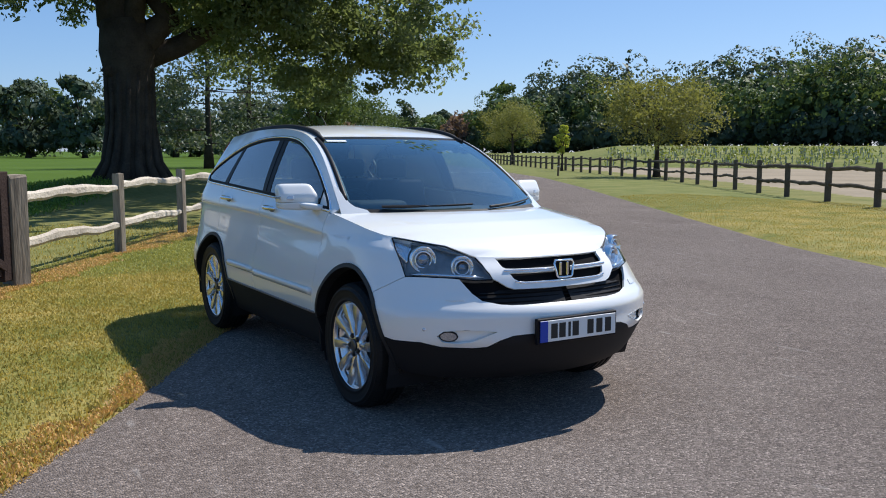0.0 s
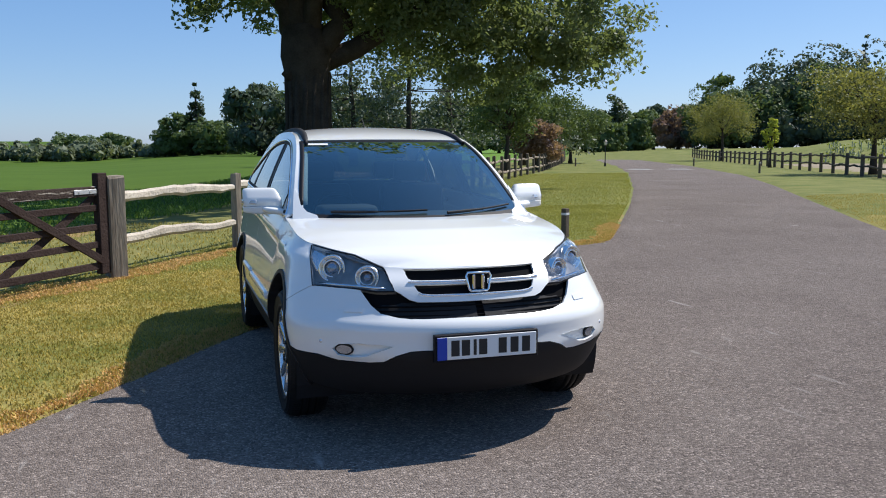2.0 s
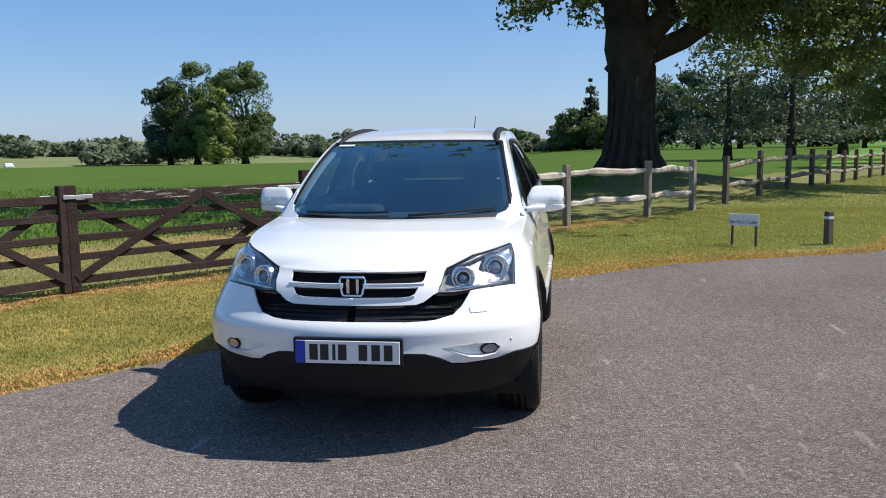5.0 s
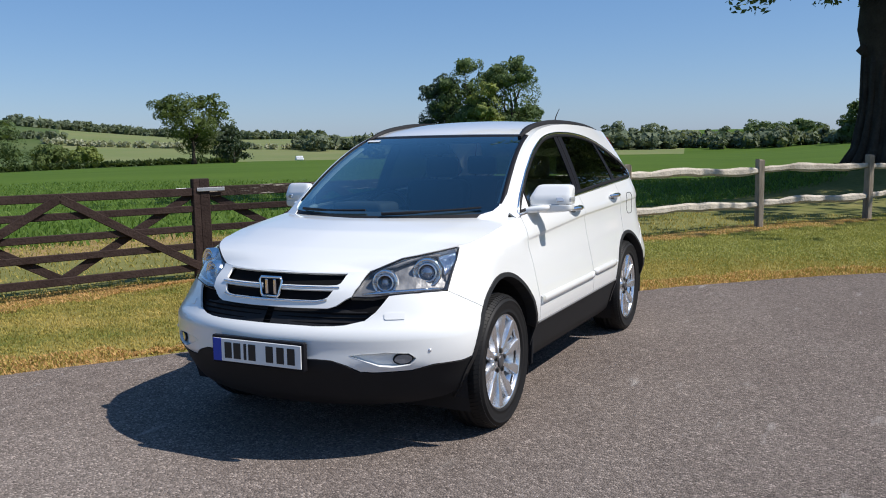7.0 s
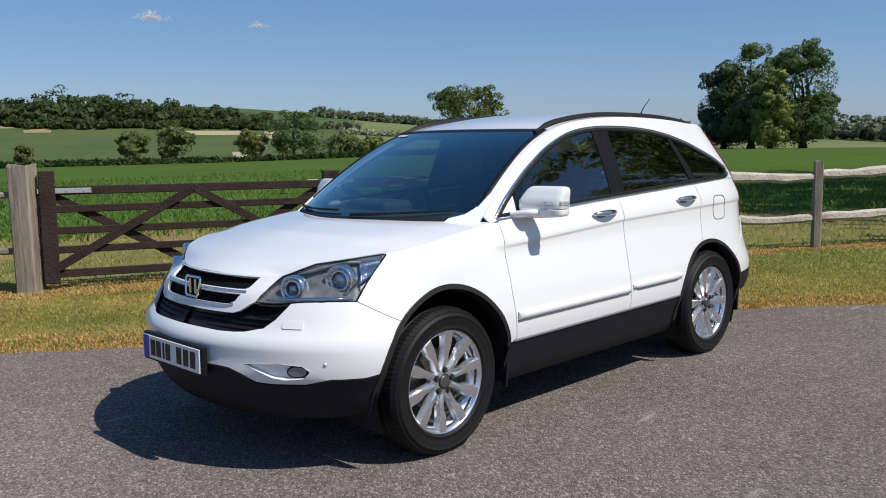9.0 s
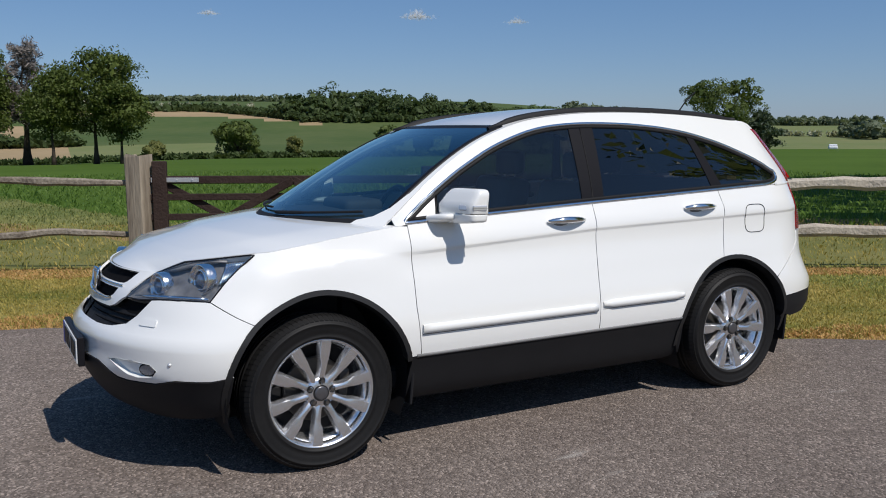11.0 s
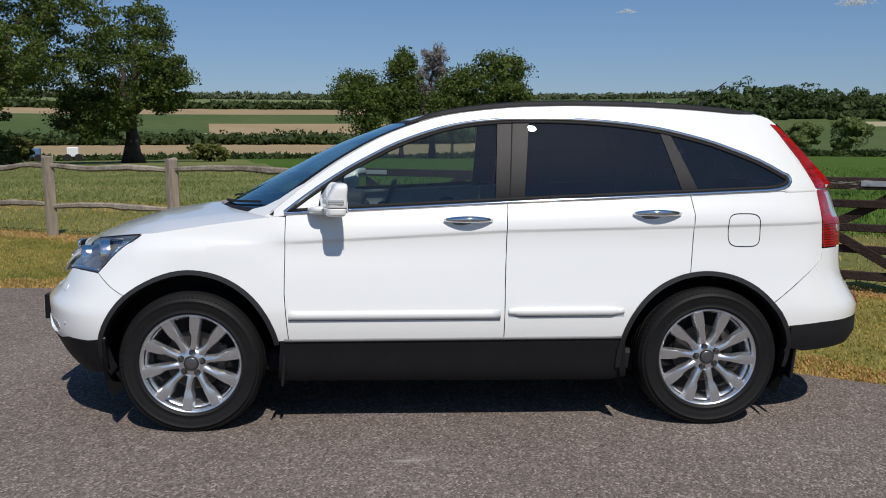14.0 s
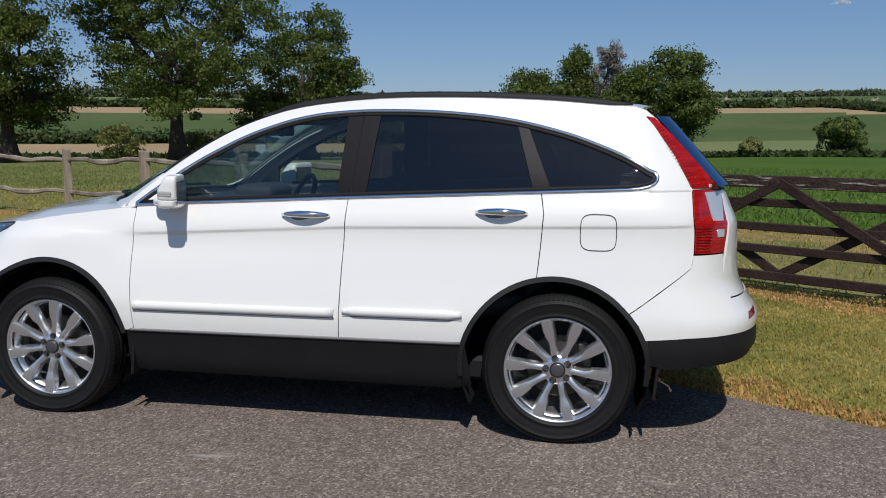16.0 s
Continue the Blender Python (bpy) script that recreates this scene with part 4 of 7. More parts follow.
def gate_leaf(hinge, meet, label, near, top_bar=BROWN_WOOD, top_size=0.085):
    """One leaf of the field gate: five bars, two stiles, crossed braces, steel straps."""
    a, b = Vector((*hinge, 0)), Vector((*meet, 0))
    length = (b - a).length
    za, zb = float(ground_level(*hinge)) + 0.04, float(ground_level(*meet)) + 0.02
    yaw = math.degrees(math.atan2(b.y - a.y, b.x - a.x))
    tilt = -math.degrees(math.atan2(zb - za, length))
    g = empty("field_gate", pose(a.x, a.y, za, 0, tilt, yaw))
    tagged(g, label, "gate", "double gate")
    part("stile", box_bm((0.15, 0.085, 1.13), (0.2, 0, 0.6), 0.008, 1), BROWN_WOOD, g)
    part("stile", box_bm((0.11, 0.075, 1.1), (length - 0.035, 0, 0.56), 0.008, 1), BROWN_WOOD, g)
    for z, h in ((0.965, top_size), (0.78, 0.072), (0.565, 0.072), (0.37, 0.072), (0.13, 0.08)):
        bm = box_bm((length - 0.12, 0.035, h), (length / 2 + 0.04, 0, z), 0.006, 1)
        part("bar", bm, top_bar if z > 0.9 else BROWN_WOOD, g)
    half = (length - 0.2) / 2
    for i in range(2):
        x0 = 0.16 + half * i
        for s in (1, -1):
            w, h = half, 0.82
            d = math.hypot(w, h)
            bm = box_bm((d, 0.025, 0.085), (x0 + half / 2, 0.032 * s * near * (1 if i == 0 else -1), 0.55), 0.005, 1, turn=pose(0, 0, 0, 0, -s * math.degrees(math.atan2(h, w)), 0))
            part("brace", bm, BROWN_WOOD, g)
    for s in (1, -1):
        part("hinge_strap", box_bm((0.5, 0.007, 0.05), (0.36, s * 0.024, 0.965), 0.002, 1), GALV, g, "galvanised hinge strap")
        for x in (0.2, 0.38, 0.54):
            bm = bmesh.new()
            bmesh.ops.create_cone(bm, cap_ends=True, segments=8, radius1=0.011, radius2=0.008, depth=0.014, matrix=pose(x, s * 0.03, 0.965, 90))
            part("bolt", bm, GALV, g)
    part("latch_plate", box_bm((0.3, 0.012, 0.04), (length - 0.1, 0.05, 0.99), 0.003, 1), GALV, g, "galvanised latch plate")
    return g


gate_leaf((1.0, -5.2), (-1.87, -4.02), "brown-stained five-bar field gate leaf, closed", -1)
gate_leaf((-4.35, -2.08), (-1.89, -4.0), "brown-stained five-bar field gate leaf with a worn grey top bar, closed", 1, WORN_WOOD, 0.11)


# ---------------------------------------------------------------- sign, markers, lamp, distant objects
def build_sign():
    s = empty("notice_board", pose(-6.48, 3.51, float(ground_level(-6.48, 3.51)), 0, 0, 58))
    tagged(s, "small white notice board on two wooden legs in the grass", "sign")
    for x in (-0.17, 0.17):
        part("leg", box_bm((0.035, 0.03, 0.42), (x, 0.02, 0.2), 0.004, 1), DARK_WOOD, s)
    part("board", box_bm((0.43, 0.012, 0.17), (0, 0, 0.38), 0.003, 1), WHITE_SIGN, s, "white board with navy lettering")
    cu = bpy.data.curves.new("lettering", "FONT")
    cu.body, cu.size, cu.align_x, cu.align_y, cu.extrude = "No Farm Traffic", 0.062, "CENTER", "CENTER", 0.001
    ob = new("lettering", cu)
    deps = bpy.context.evaluated_depsgraph_get()
    me = bpy.data.meshes.new_from_object(ob.evaluated_get(deps))
    bpy.data.objects.remove(ob), bpy.data.curves.remove(cu)
    me.materials.clear(), me.materials.append(BLUE_TEXT)
    tx = new("lettering", me)
    tx.parent, tx.matrix_basis = s, pose(0, -0.0085, 0.345, 90, 0, 0)


build_sign()


def build_marker(x, y, h, label="dark wooden verge marker post with a white band"):
    m = empty("marker_post", pose(x, y, float(ground_level(x, y)) - 0.02, 0, 0, 30))
    tagged(m, label, "post", "verge markers")
    part("post", box_bm((0.1, 0.1, h), (0, 0, h / 2), 0.01, 1), DARK_WOOD, m)
    part("band", box_bm((0.104, 0.104, 0.05), (0, 0, h - 0.09), 0.008, 1), WHITE_MARK, m, "white reflective band")


for x, y in ((-6.75, 4.73), (-58.3, 30.3), (-56.7, 40.4), (-36.0, 31.0)):
    build_marker(x, y, 0.5 if x > -10 else 0.7)


def build_lamp():
    x, y = -57.0, 32.3
    l = empty("street_lamp", pose(x, y, float(ground_level(x, y))))
    tagged(l, "black iron lamp post beside the drive", "lamp post")
    v, f = tube_arrays([Vector((0, 0, -0.1)), Vector((0, 0, 0.3)), Vector((0, 0, 0.35)), Vector((0, 0, 1.7))], [0.09, 0.08, 0.04, 0.035], 10)
    mesh_object("pole", v, f, IRON, l)
    bm = bmesh.new()
    bmesh.ops.create_cone(bm, cap_ends=True, segments=6, radius1=0.1, radius2=0.16, depth=0.3, matrix=pose(0, 0, 1.85))
    part("lantern", bm, GALV, l, "glazed lantern")
    bm = bmesh.new()
    bmesh.ops.create_cone(bm, cap_ends=True, segments=6, radius1=0.2, radius2=0.03, depth=0.15, matrix=pose(0, 0, 2.07))
    part("cap", bm, IRON, l)


for dx in (0.0, 2.6):
    x, y = -48.4 + dx * 0.3, 30.2 + dx
    z = float(road_level(x, y)) + 0.02
    mark = mesh_object("ramp_mark", [(x, y - 0.9, z), (x + 2.4, y, z + 0.03), (x, y + 0.9, z), (x - 0.6, y, z)], [(0, 1, 2, 3)], WHITE_MARK)
    tagged(mark, "white painted arrow on the road ramp", "road marking", kind="structure")


def build_guards():
    """Rows of pale tree guards with saplings on the green bank."""
    rng = np.random.default_rng(5)
    verts, faces, leaf = [], [], []
    for i in range(330):
        b, r = rng.uniform(30.5, 47.5), rng.choice([79, 82, 85, 88, 91]) + rng.normal() * 0.3
        x, y = -r * math.sin(radians(b)) + 2, r * math.cos(radians(b))
        z = float(ground_level(x, y))
        h = rng.uniform(0.4, 0.65)
        vf = tube_arrays([Vector((x, y, z)), Vector((x, y, z + h))], [0.045, 0.045], 5)
        k = len(verts)
        verts.extend(vf[0]), faces.extend([tuple(q + k for q in f) for f in vf[1]])
        leaf.append(np.array([x, y, z + h * 0.8]) + rng.normal(size=(4, 3)) * 0.2)
    ob = mesh_object("tree_guards", verts, faces, material("guard_plastic", (0.42, 0.43, 0.34), 0.6, vary=0.5))
    tagged(ob, "rows of pale plastic tree guards on the bank", "tree guards", kind="stuff")
    pts = np.concatenate(leaf)
    ob = leaf_mesh("guard_saplings", pts, np.full(len(pts), 0.22), PALE_LEAF)
    tagged(ob, "young leaves sprouting from the tree guards", "saplings", kind="stuff")


build_guards()
build_lamp()
for x, y, size, mat, label in ((30.0, -66.0, (1.2, 0.8, 0.75), PLATE_SKY := material("blue_tarpaulin", (0.08, 0.16, 0.3), 0.6, vary=0.4), "blue covered farm trailer by the hedge"), (27.2, -67.0, (0.9, 0.8, 0.8), WHITE_SIGN, "white farm container by the hedge")):
    tr_ = empty("farm_trailer", pose(x, y, float(ground_level(x, y)), 0, 0, 20))
    tagged(tr_, label, "trailer")
    part("body", box_bm(size, (0, 0, 0.35 + size[2] / 2), 0.08, 2), mat, tr_)
    for sx in (-0.4, 0.4):
        bm = bmesh.new()
        bmesh.ops.create_cone(bm, cap_ends=True, segments=14, radius1=0.3, radius2=0.3, depth=size[1] + 0.1, matrix=pose(sx, 0, 0.3, 90))
        part("wheel", bm, IRON, tr_)
van = empty("distant_van", pose(-116.5, -84.6, float(ground_level(-116.5, -84.6)), 0, 0, 40))
tagged(van, "small white van far across the fields", "van")
part("body", box_bm((2.3, 1.3, 0.45), (0, 0, 0.55), 0.12, 2), WHITE_SIGN, van)
part("cab", box_bm((1.2, 1.2, 0.3), (-0.4, 0, 0.92), 0.1, 2), WHITE_SIGN, van)


# ---------------------------------------------------------------- grass
def blades(name, label, count, area, keep, height, mat, category, seed, width=0.006, points=None):
    """Single bent blades scattered over an area, as one object."""
    rng = np.random.default_rng(seed)
    x0, x1, y0, y1 = area
    x, y = rng.uniform(x0, x1, count), rng.uniform(y0, y1, count)
    if points is None:
        ok = keep(x, y, rng)
        x, y = x[ok], y[ok]
    else:
        x, y = points(rng)
    n = len(x)
    z = ground_level(x, y)
    h = height * rng.uniform(0.4, 1.3, n)
    a, lean = rng.uniform(0, 6.28, n), rng.uniform(0.1, 0.9, n)
    w = width * rng.uniform(0.6, 1.5, n)
    dx, dy = np.cos(a), np.sin(a)
    v = np.stack([np.stack([x - dy * w, y + dx * w, z - 0.01], 1), np.stack([x + dy * w, y - dx * w, z - 0.01], 1),
                  np.stack([x + dy * w * 0.6 + dx * h * lean * 0.35, y - dx * w * 0.6 + dy * h * lean * 0.35, z + h * 0.6], 1),
                  np.stack([x + dx * h * lean, y + dy * h * lean, z + h * (1 - 0.3 * lean)], 1)], 1).reshape(-1, 3)
    me = bpy.data.meshes.new(name)
    me.vertices.add(4 * n), me.loops.add(4 * n), me.polygons.add(n)
    me.vertices.foreach_set("co", v.astype(np.float32).ravel())
    me.loops.foreach_set("vertex_index", np.arange(4 * n, dtype=np.int32))
    me.polygons.foreach_set("loop_start", np.arange(0, 4 * n, 4, dtype=np.int32))
    me.polygons.foreach_set("loop_total", np.full(n, 4, dtype=np.int32))
    me.update(calc_edges=True)
    me.materials.append(mat)
    return tagged(new(name, me), label, category, kind="stuff")


def on_verge(x, y, rng):
    return (side_of(EDGE, x, y) < -0.01) & (side_of(FENCE, x, y) > -0.4)


def behind_fence(x, y, rng):
    s = side_of(FENCE, x, y)
    return (s < -0.1) & (s > -5.5)


def in_crop(x, y, rng):
    s = side_of(FENCE, x, y)
    return (s < -4.6) & (x < -3.0 - 0.25 * y) & (rng.uniform(0, 1, len(x)) < 6.0 / (6.0 - s - 4.6))


def in_meadow(x, y, rng):
    s = side_of(FENCE, x, y)
    return (s < -4.6) & (x >= -3.0 - 0.25 * y) & (rng.uniform(0, 1, len(x)) < 6.0 / (6.0 - s - 4.6))


def road_fringe(x, y, rng):
    s = side_of(EDGE, x, y)
    return (s < 0.06) & (s > -0.12)


def beside(line, count, x0, x1, low, high, fade):
    """Points scattered along a line in an uneven strip."""
    def points(rng):
        p = np.array([q for q in line if x0 - 3 < q[0] < x1 + 3])
        s = np.concatenate([[0], np.cumsum(np.hypot(*np.diff(p, axis=0).T))])
        at = rng.uniform(0, s[-1], count)
        x, y = np.interp(at, s, p[:, 0]), np.interp(at, s, p[:, 1])
        k = np.clip(np.searchsorted(s, at) - 1, 0, len(p) - 2)
        d = (p[k + 1] - p[k]) / np.hypot(*(p[k + 1] - p[k]).T)[:, None]
        wave = np.array([noise.noise((a * 0.9, b * 0.9, 0.0)) + 0.6 * noise.noise((a * 4.0, b * 4.0, 3.0)) for a, b in zip(x, y)])
        off = (low + (high - low) * rng.uniform(0, 1, count)) * np.clip(1.0 + fade * wave, 0.15, 2.0)
        return x + d[:, 1] * off, y - d[:, 0] * off
    return points


blades("verge_grass", "mown yellowing verge grass", 640000, (-8, 7, -9, 4), lambda x, y, rng: on_verge(x, y, rng) & (x + 0.3 * y > -5.0 + rng.normal(size=len(x)) * 0.5), 0.024, BLADE, "grass", 1, 0.0045)
blades("verge_grass", "mown yellowing grass on the corner of the green", 280000, (-14, -4, -3, 11), lambda x, y, rng: on_verge(x, y, rng) & (x + 0.3 * y < -5.0 + rng.normal(size=len(x)) * 0.5), 0.026, GREEN_BLADE, "grass", 21, 0.0062)
blades("verge_grass", "mown green grass along the drive", 230000, (-40, -12, 2, 26), lambda x, y, rng: on_verge(x, y, rng), 0.03, GREEN_BLADE, "grass", 22, 0.01)
blades("dry_straw", "dry orange straw along the fence foot", 10, (0, 1, 0, 1), None, 0.032, STRAW, "dry grass", 6, 0.005, beside(FENCE, 60000, -10, 9, -0.26, 0.3, 1.2))
blades("dry_straw", "dry orange straw along the tarmac edge", 10, (0, 1, 0, 1), None, 0.026, STRAW, "dry grass", 7, 0.005, beside(EDGE, 48000, -8, 6, -0.18, 0.1, 1.1))
blades("rough_grass", "longer rough grass behind the fence", 120000, (-12, 14, -18, 6), behind_fence, 0.05, BLADE, "grass", 2, 0.006)
blades("green_crop_leaves", "young green cereal crop", 190000, (-26, 26, -36, 2), in_crop, 0.12, CROP_BLADE, "crop", 3, 0.012)
blades("verge_grass", "mown yellowing grass across the drive", 110000, (-16, 4, 7, 20), lambda x, y, rng: (side_of(FAR_EDGE, x, y) > 0.01) & (side_of(RIGHT_FENCE, x, y) < 0.3), 0.022, BLADE, "grass", 9, 0.007)
blades("meadow_grass", "short meadow grass beyond the fence", 200000, (-4, 30, -40, -8), in_meadow, 0.07, MEADOW_BLADE, "grass", 12, 0.009)
blades("edge_grass", "tufts creeping over the tarmac edge", 420000, (-8, 6, -6, 9), road_fringe, 0.035, BLADE, "grass", 4)


# ---------------------------------------------------------------- the car: x forward, y to its left, z up from the tarmac
PAINT = material("white_car_paint", (0.8, 0.805, 0.785), 0.28, coat=1.0)
BLACK_TRIM = material("black_plastic_trim", (0.013, 0.013, 0.0145), 0.62, vary=0.4, fine=200, coarse=6, second=(0.02, 0.02, 0.022), spec=0.22)
GRILLE_BLACK = material("matt_grille_black", (0.008, 0.008, 0.009), 0.9, spec=0.05)
GLOSS_BLACK = material("gloss_black_trim", (0.0115, 0.0112, 0.0135), 0.42, spec=0.12)
SEAL = material("black_rubber_seal", (0.01, 0.01, 0.011), 0.6, spec=0.2)
ARCH_BLACK = material("grey_black_arch_plastic", (0.017, 0.017, 0.018), 0.5, vary=0.4, fine=160, coarse=5, second=(0.026, 0.026, 0.027), spec=0.35)
SILL_GREY = material("grey_sill_strip", (0.2, 0.2, 0.2), 0.5, vary=0.3)
LINING = material("pale_pillar_lining", (0.62, 0.64, 0.63), 0.8, vary=0.2)
RUBBER = material("tyre_rubber", (0.008, 0.008, 0.0085), 0.58, vary=0.5, fine=60, coarse=7, second=(0.016, 0.0155, 0.015), spec=0.25)
CHROME = material("chrome", (0.85, 0.86, 0.88), 0.08, 1.0)
ALLOY = material("silver_alloy", (0.84, 0.85, 0.87), 0.27, 0.92, vary=0.3, fine=40, coarse=9, second=(0.6, 0.605, 0.615))
DARK_METAL = material("brake_metal", (0.12, 0.11, 0.1), 0.5, 0.7, vary=0.5, fine=40)
RED_LENS = material("red_lamp_lens", (0.5, 0.006, 0.005), 0.12, vary=0.9, fine=60, coarse=22, bump=0.2, second=(0.14, 0.002, 0.002), coat=0.5, stretch=(0.2, 0.2, 2.0))
DEEP_RED = material("deep_red_lens", (0.16, 0.002, 0.002), 0.15, coat=0.5)
CLEAR_LENS = material("clear_lamp_lens", (0.62, 0.64, 0.67), 0.12, 0.4, coat=1.0)
BOWL = material("lamp_bowl", (0.8, 0.8, 0.82), 0.25, 0.6)
CAP_GREY = material("hub_cap_grey", (0.16, 0.16, 0.17), 0.3, 0.7, vary=0.3)
HOUSING = material("lamp_housing", (0.36, 0.35, 0.335), 0.4, 0.3, vary=0.9, fine=16, coarse=9, bump=0.3, second=(0.13, 0.13, 0.13))
PROJECTOR = material("projector_lens", (0.3, 0.34, 0.4), 0.04, 0.75, coat=1.0)
REFLECTOR = material("lamp_reflector", (0.86, 0.87, 0.88), 0.1, 1.0, vary=0.4, fine=30, coarse=14, bump=0.3, second=(0.7, 0.72, 0.74))
SEAT = material("black_leather", (0.02, 0.019, 0.02), 0.5, vary=0.4, fine=30)
DASH = material("grey_dashboard", (0.08, 0.08, 0.085), 0.7, vary=0.4, fine=60)
PLATE_WHITE = material("plate_white", (0.78, 0.78, 0.76), 0.4, coat=0.4)
PLATE_BLUE = material("plate_blue", (0.01, 0.05, 0.4), 0.4)
PLATE_BLACK = material("plate_black", (0.012, 0.012, 0.012), 0.5)


def glass_material(name, tint, density, base=0.05, gloss=(1, 1, 1)):
    """Car glass: a clear tinted pane whose mirror-like gloss grows as it is seen edge on."""
    m = bpy.data.materials.new(name)
    m.use_nodes = True
    n, l = m.node_tree.nodes, m.node_tree.links
    n.remove(n["Principled BSDF"])
    tr, gl, mx, lw = n.new("ShaderNodeBsdfTransparent"), n.new("ShaderNodeBsdfGlossy"), n.new("ShaderNodeMixShader"), n.new("ShaderNodeLayerWeight")
    pw, rg = n.new("ShaderNodeMath"), n.new("ShaderNodeMapRange")
    tr.inputs["Color"].default_value = (*[c * density for c in tint], 1)
    gl.inputs["Color"].default_value = (*gloss, 1)
    gl.inputs["Roughness"].default_value, lw.inputs["Blend"].default_value = 0.0, 0.5
    pw.operation, pw.inputs[1].default_value = "POWER", 2.8
    rg.inputs["To Min"].default_value, rg.inputs["To Max"].default_value = base, 1.0
    l.new(lw.outputs["Facing"], pw.inputs[0]), l.new(pw.outputs[0], rg.inputs["Value"]), l.new(rg.outputs["Result"], mx.inputs["Fac"])
    l.new(tr.outputs[0], mx.inputs[1]), l.new(gl.outputs[0], mx.inputs[2])
    l.new(mx.outputs[0], n["Material Output"].inputs["Surface"])
    return m


SCREEN_GLASS = glass_material("windscreen_glass", (0.78, 0.97, 1.0), 0.6, 0.14, (0.72, 0.95, 1.0))
SIDE_GLASS = glass_material("side_glass", (0.9, 1.0, 0.96), 0.78, 0.07)
PRIVACY_GLASS = glass_material("privacy_glass", (0.9, 0.95, 1.0), 0.1, 0.07)
REAR_GLASS = glass_material("rear_window_glass", (0.9, 0.95, 1.0), 0.1, 0.05, (0.22, 0.34, 0.55))
LAMP_GLASS = glass_material("lamp_glass", (0.97, 0.98, 1.0), 0.93)

XK, XR, N_REAR = 1.25, -1.55, 2.9
# level, nose at the centre line, half width, tail at the centre line, start and fullness of the front corner
RINGS = [(0.20, 1.98, 0.775, -2.10, 1.5, 1.9), (0.26, 2.12, 0.838, -2.21, 1.58, 1.9), (0.42, 2.222, 0.892, -2.275, 1.66, 1.87), (0.475, 2.246, 0.910, -2.30, 1.68, 1.87), (0.54, 2.240, 0.917, -2.295, 1.68, 1.87),
         (0.60, 2.246, 0.917, -2.30, 1.66, 1.9), (0.67, 2.18, 0.907, -2.255, 1.60, 1.95), (0.80, 2.12, 0.880, -2.195, 1.45, 2.05), (None, 2.078, 0.846, -2.18, 1.29, 2.12), (None, 2.07, 0.828, -2.175, 1.26, 2.1),
         (None, 2.05, 0.800, -2.11, 1.25, 2.1)]
CREASE = ([-2.3, -1.88, -1.2, -0.27, 0.84, 1.2, 1.57, 1.84, 1.95, 2.08], [1.06, 1.064, 1.044, 1.018, 0.954, 0.948, 0.94, 0.885, 0.86, 0.848])
BELT = ([-2.25, -1.9, -1.67, -1.2, -0.27, 0.54, 0.85, 1.2, 1.57, 1.72, 1.82, 1.87, 1.92, 1.98, 2.05],
        [1.21, 1.222, 1.216, 1.192, 1.146, 1.102, 1.082, 1.035, 0.985, 0.963, 0.942, 0.917, 0.890, 0.883, 0.880])
NOSE = ([1.25, 1.4, 1.57, 1.65, 1.75, 1.88, 2.03, 2.12, 2.225, 2.35, 2.9], [1.028, 1.008, 0.986, 0.982, 0.974, 0.961, 0.945, 0.918, 0.884, 0.882, 0.880])
TH = np.linspace(0, np.pi / 2, 400)


def quarter(xf, w, n, xk, start=None):
    """Plan of a rounded end from the centre line to the flank, with its length."""
    x, y = xk + (xf - xk) * np.cos(TH) ** (2 / n), w * np.sin(TH) ** (2 / n)
    if start is not None and abs(start - xk) > 1e-6:
        x, y = np.append(x, start), np.append(y, w)
    l = np.concatenate([[0], np.cumsum(np.hypot(np.diff(x), np.diff(y)))])
    return x, y, l


FRONTS = [quarter(xf, w, n, xk, XK) for z, xf, w, xr, xk, n in RINGS]
REARS = [quarter(xr, w, N_REAR, XR) for z, xf, w, xr, xk, n in RINGS]
_fx, _fy, _fl = quarter(2.246, 0.910, 1.85, 1.52, XK)
_rx, _ry, _rl = REARS[5]
Q_FRONT, Q_REAR = XK + _fl[-1], XR - _rl[-1]


def qy(y):
    """Unrolled station of a point of the nose, y from the centre line."""
    return Q_FRONT - float(np.interp(y, _fy, _fl))


def qx(x):
    """Unrolled station of a point of the flank or its rounded corner, by x."""
    return x if XR <= x <= XK else (Q_FRONT - float(np.interp(-x, -_fx, _fl)) if x > XK else Q_REAR + float(np.interp(x, _rx, _rl)))


def column(q):
    """The rings' points at one unrolled station."""
    out = []
    for i, (z, xf, w, xr, xk, n) in enumerate(RINGS):
        if q > XK:
            fx, fy, fl = FRONTS[i]
            if i < 7:
                s = q - XK
                k = fl[-1] - (s if s < 0.45 else 0.45 + (s - 0.45) * (fl[-1] - 0.45) / (_fl[-1] - 0.45))
            else:
                k = (Q_FRONT - q) / _fl[-1] * fl[-1]
            x, y = float(np.interp(k, fl, fx)), float(np.interp(k, fl, fy))
        elif q < XR:
            fx, fy, fl = REARS[i]
            k = (q - Q_REAR) / _rl[-1] * fl[-1]
            x, y = float(np.interp(k, fl, fx)), float(np.interp(k, fl, fy))
        else:
            x, y = q, w
        if z is None:
            z = float(np.interp(x, *BELT)) if q <= XK else float(np.interp(q, *NOSE))
            if i < len(RINGS) - 1:
                z = min(float(np.interp(x, *CREASE)), z - 0.035) + (0.010 if i == len(RINGS) - 2 else 0)
        f = float(np.interp(x, [-2.0, -1.9, 0.75, 1.25], [0, 1, 1, 0]))
        if i == len(RINGS) - 3:
            z -= 0.016 * f
        elif i == len(RINGS) - 2:
            y, z = y + 0.023 * f, z - 0.010 * f
        out.append((x, y, z))
    return np.array(out)


_cols = {}


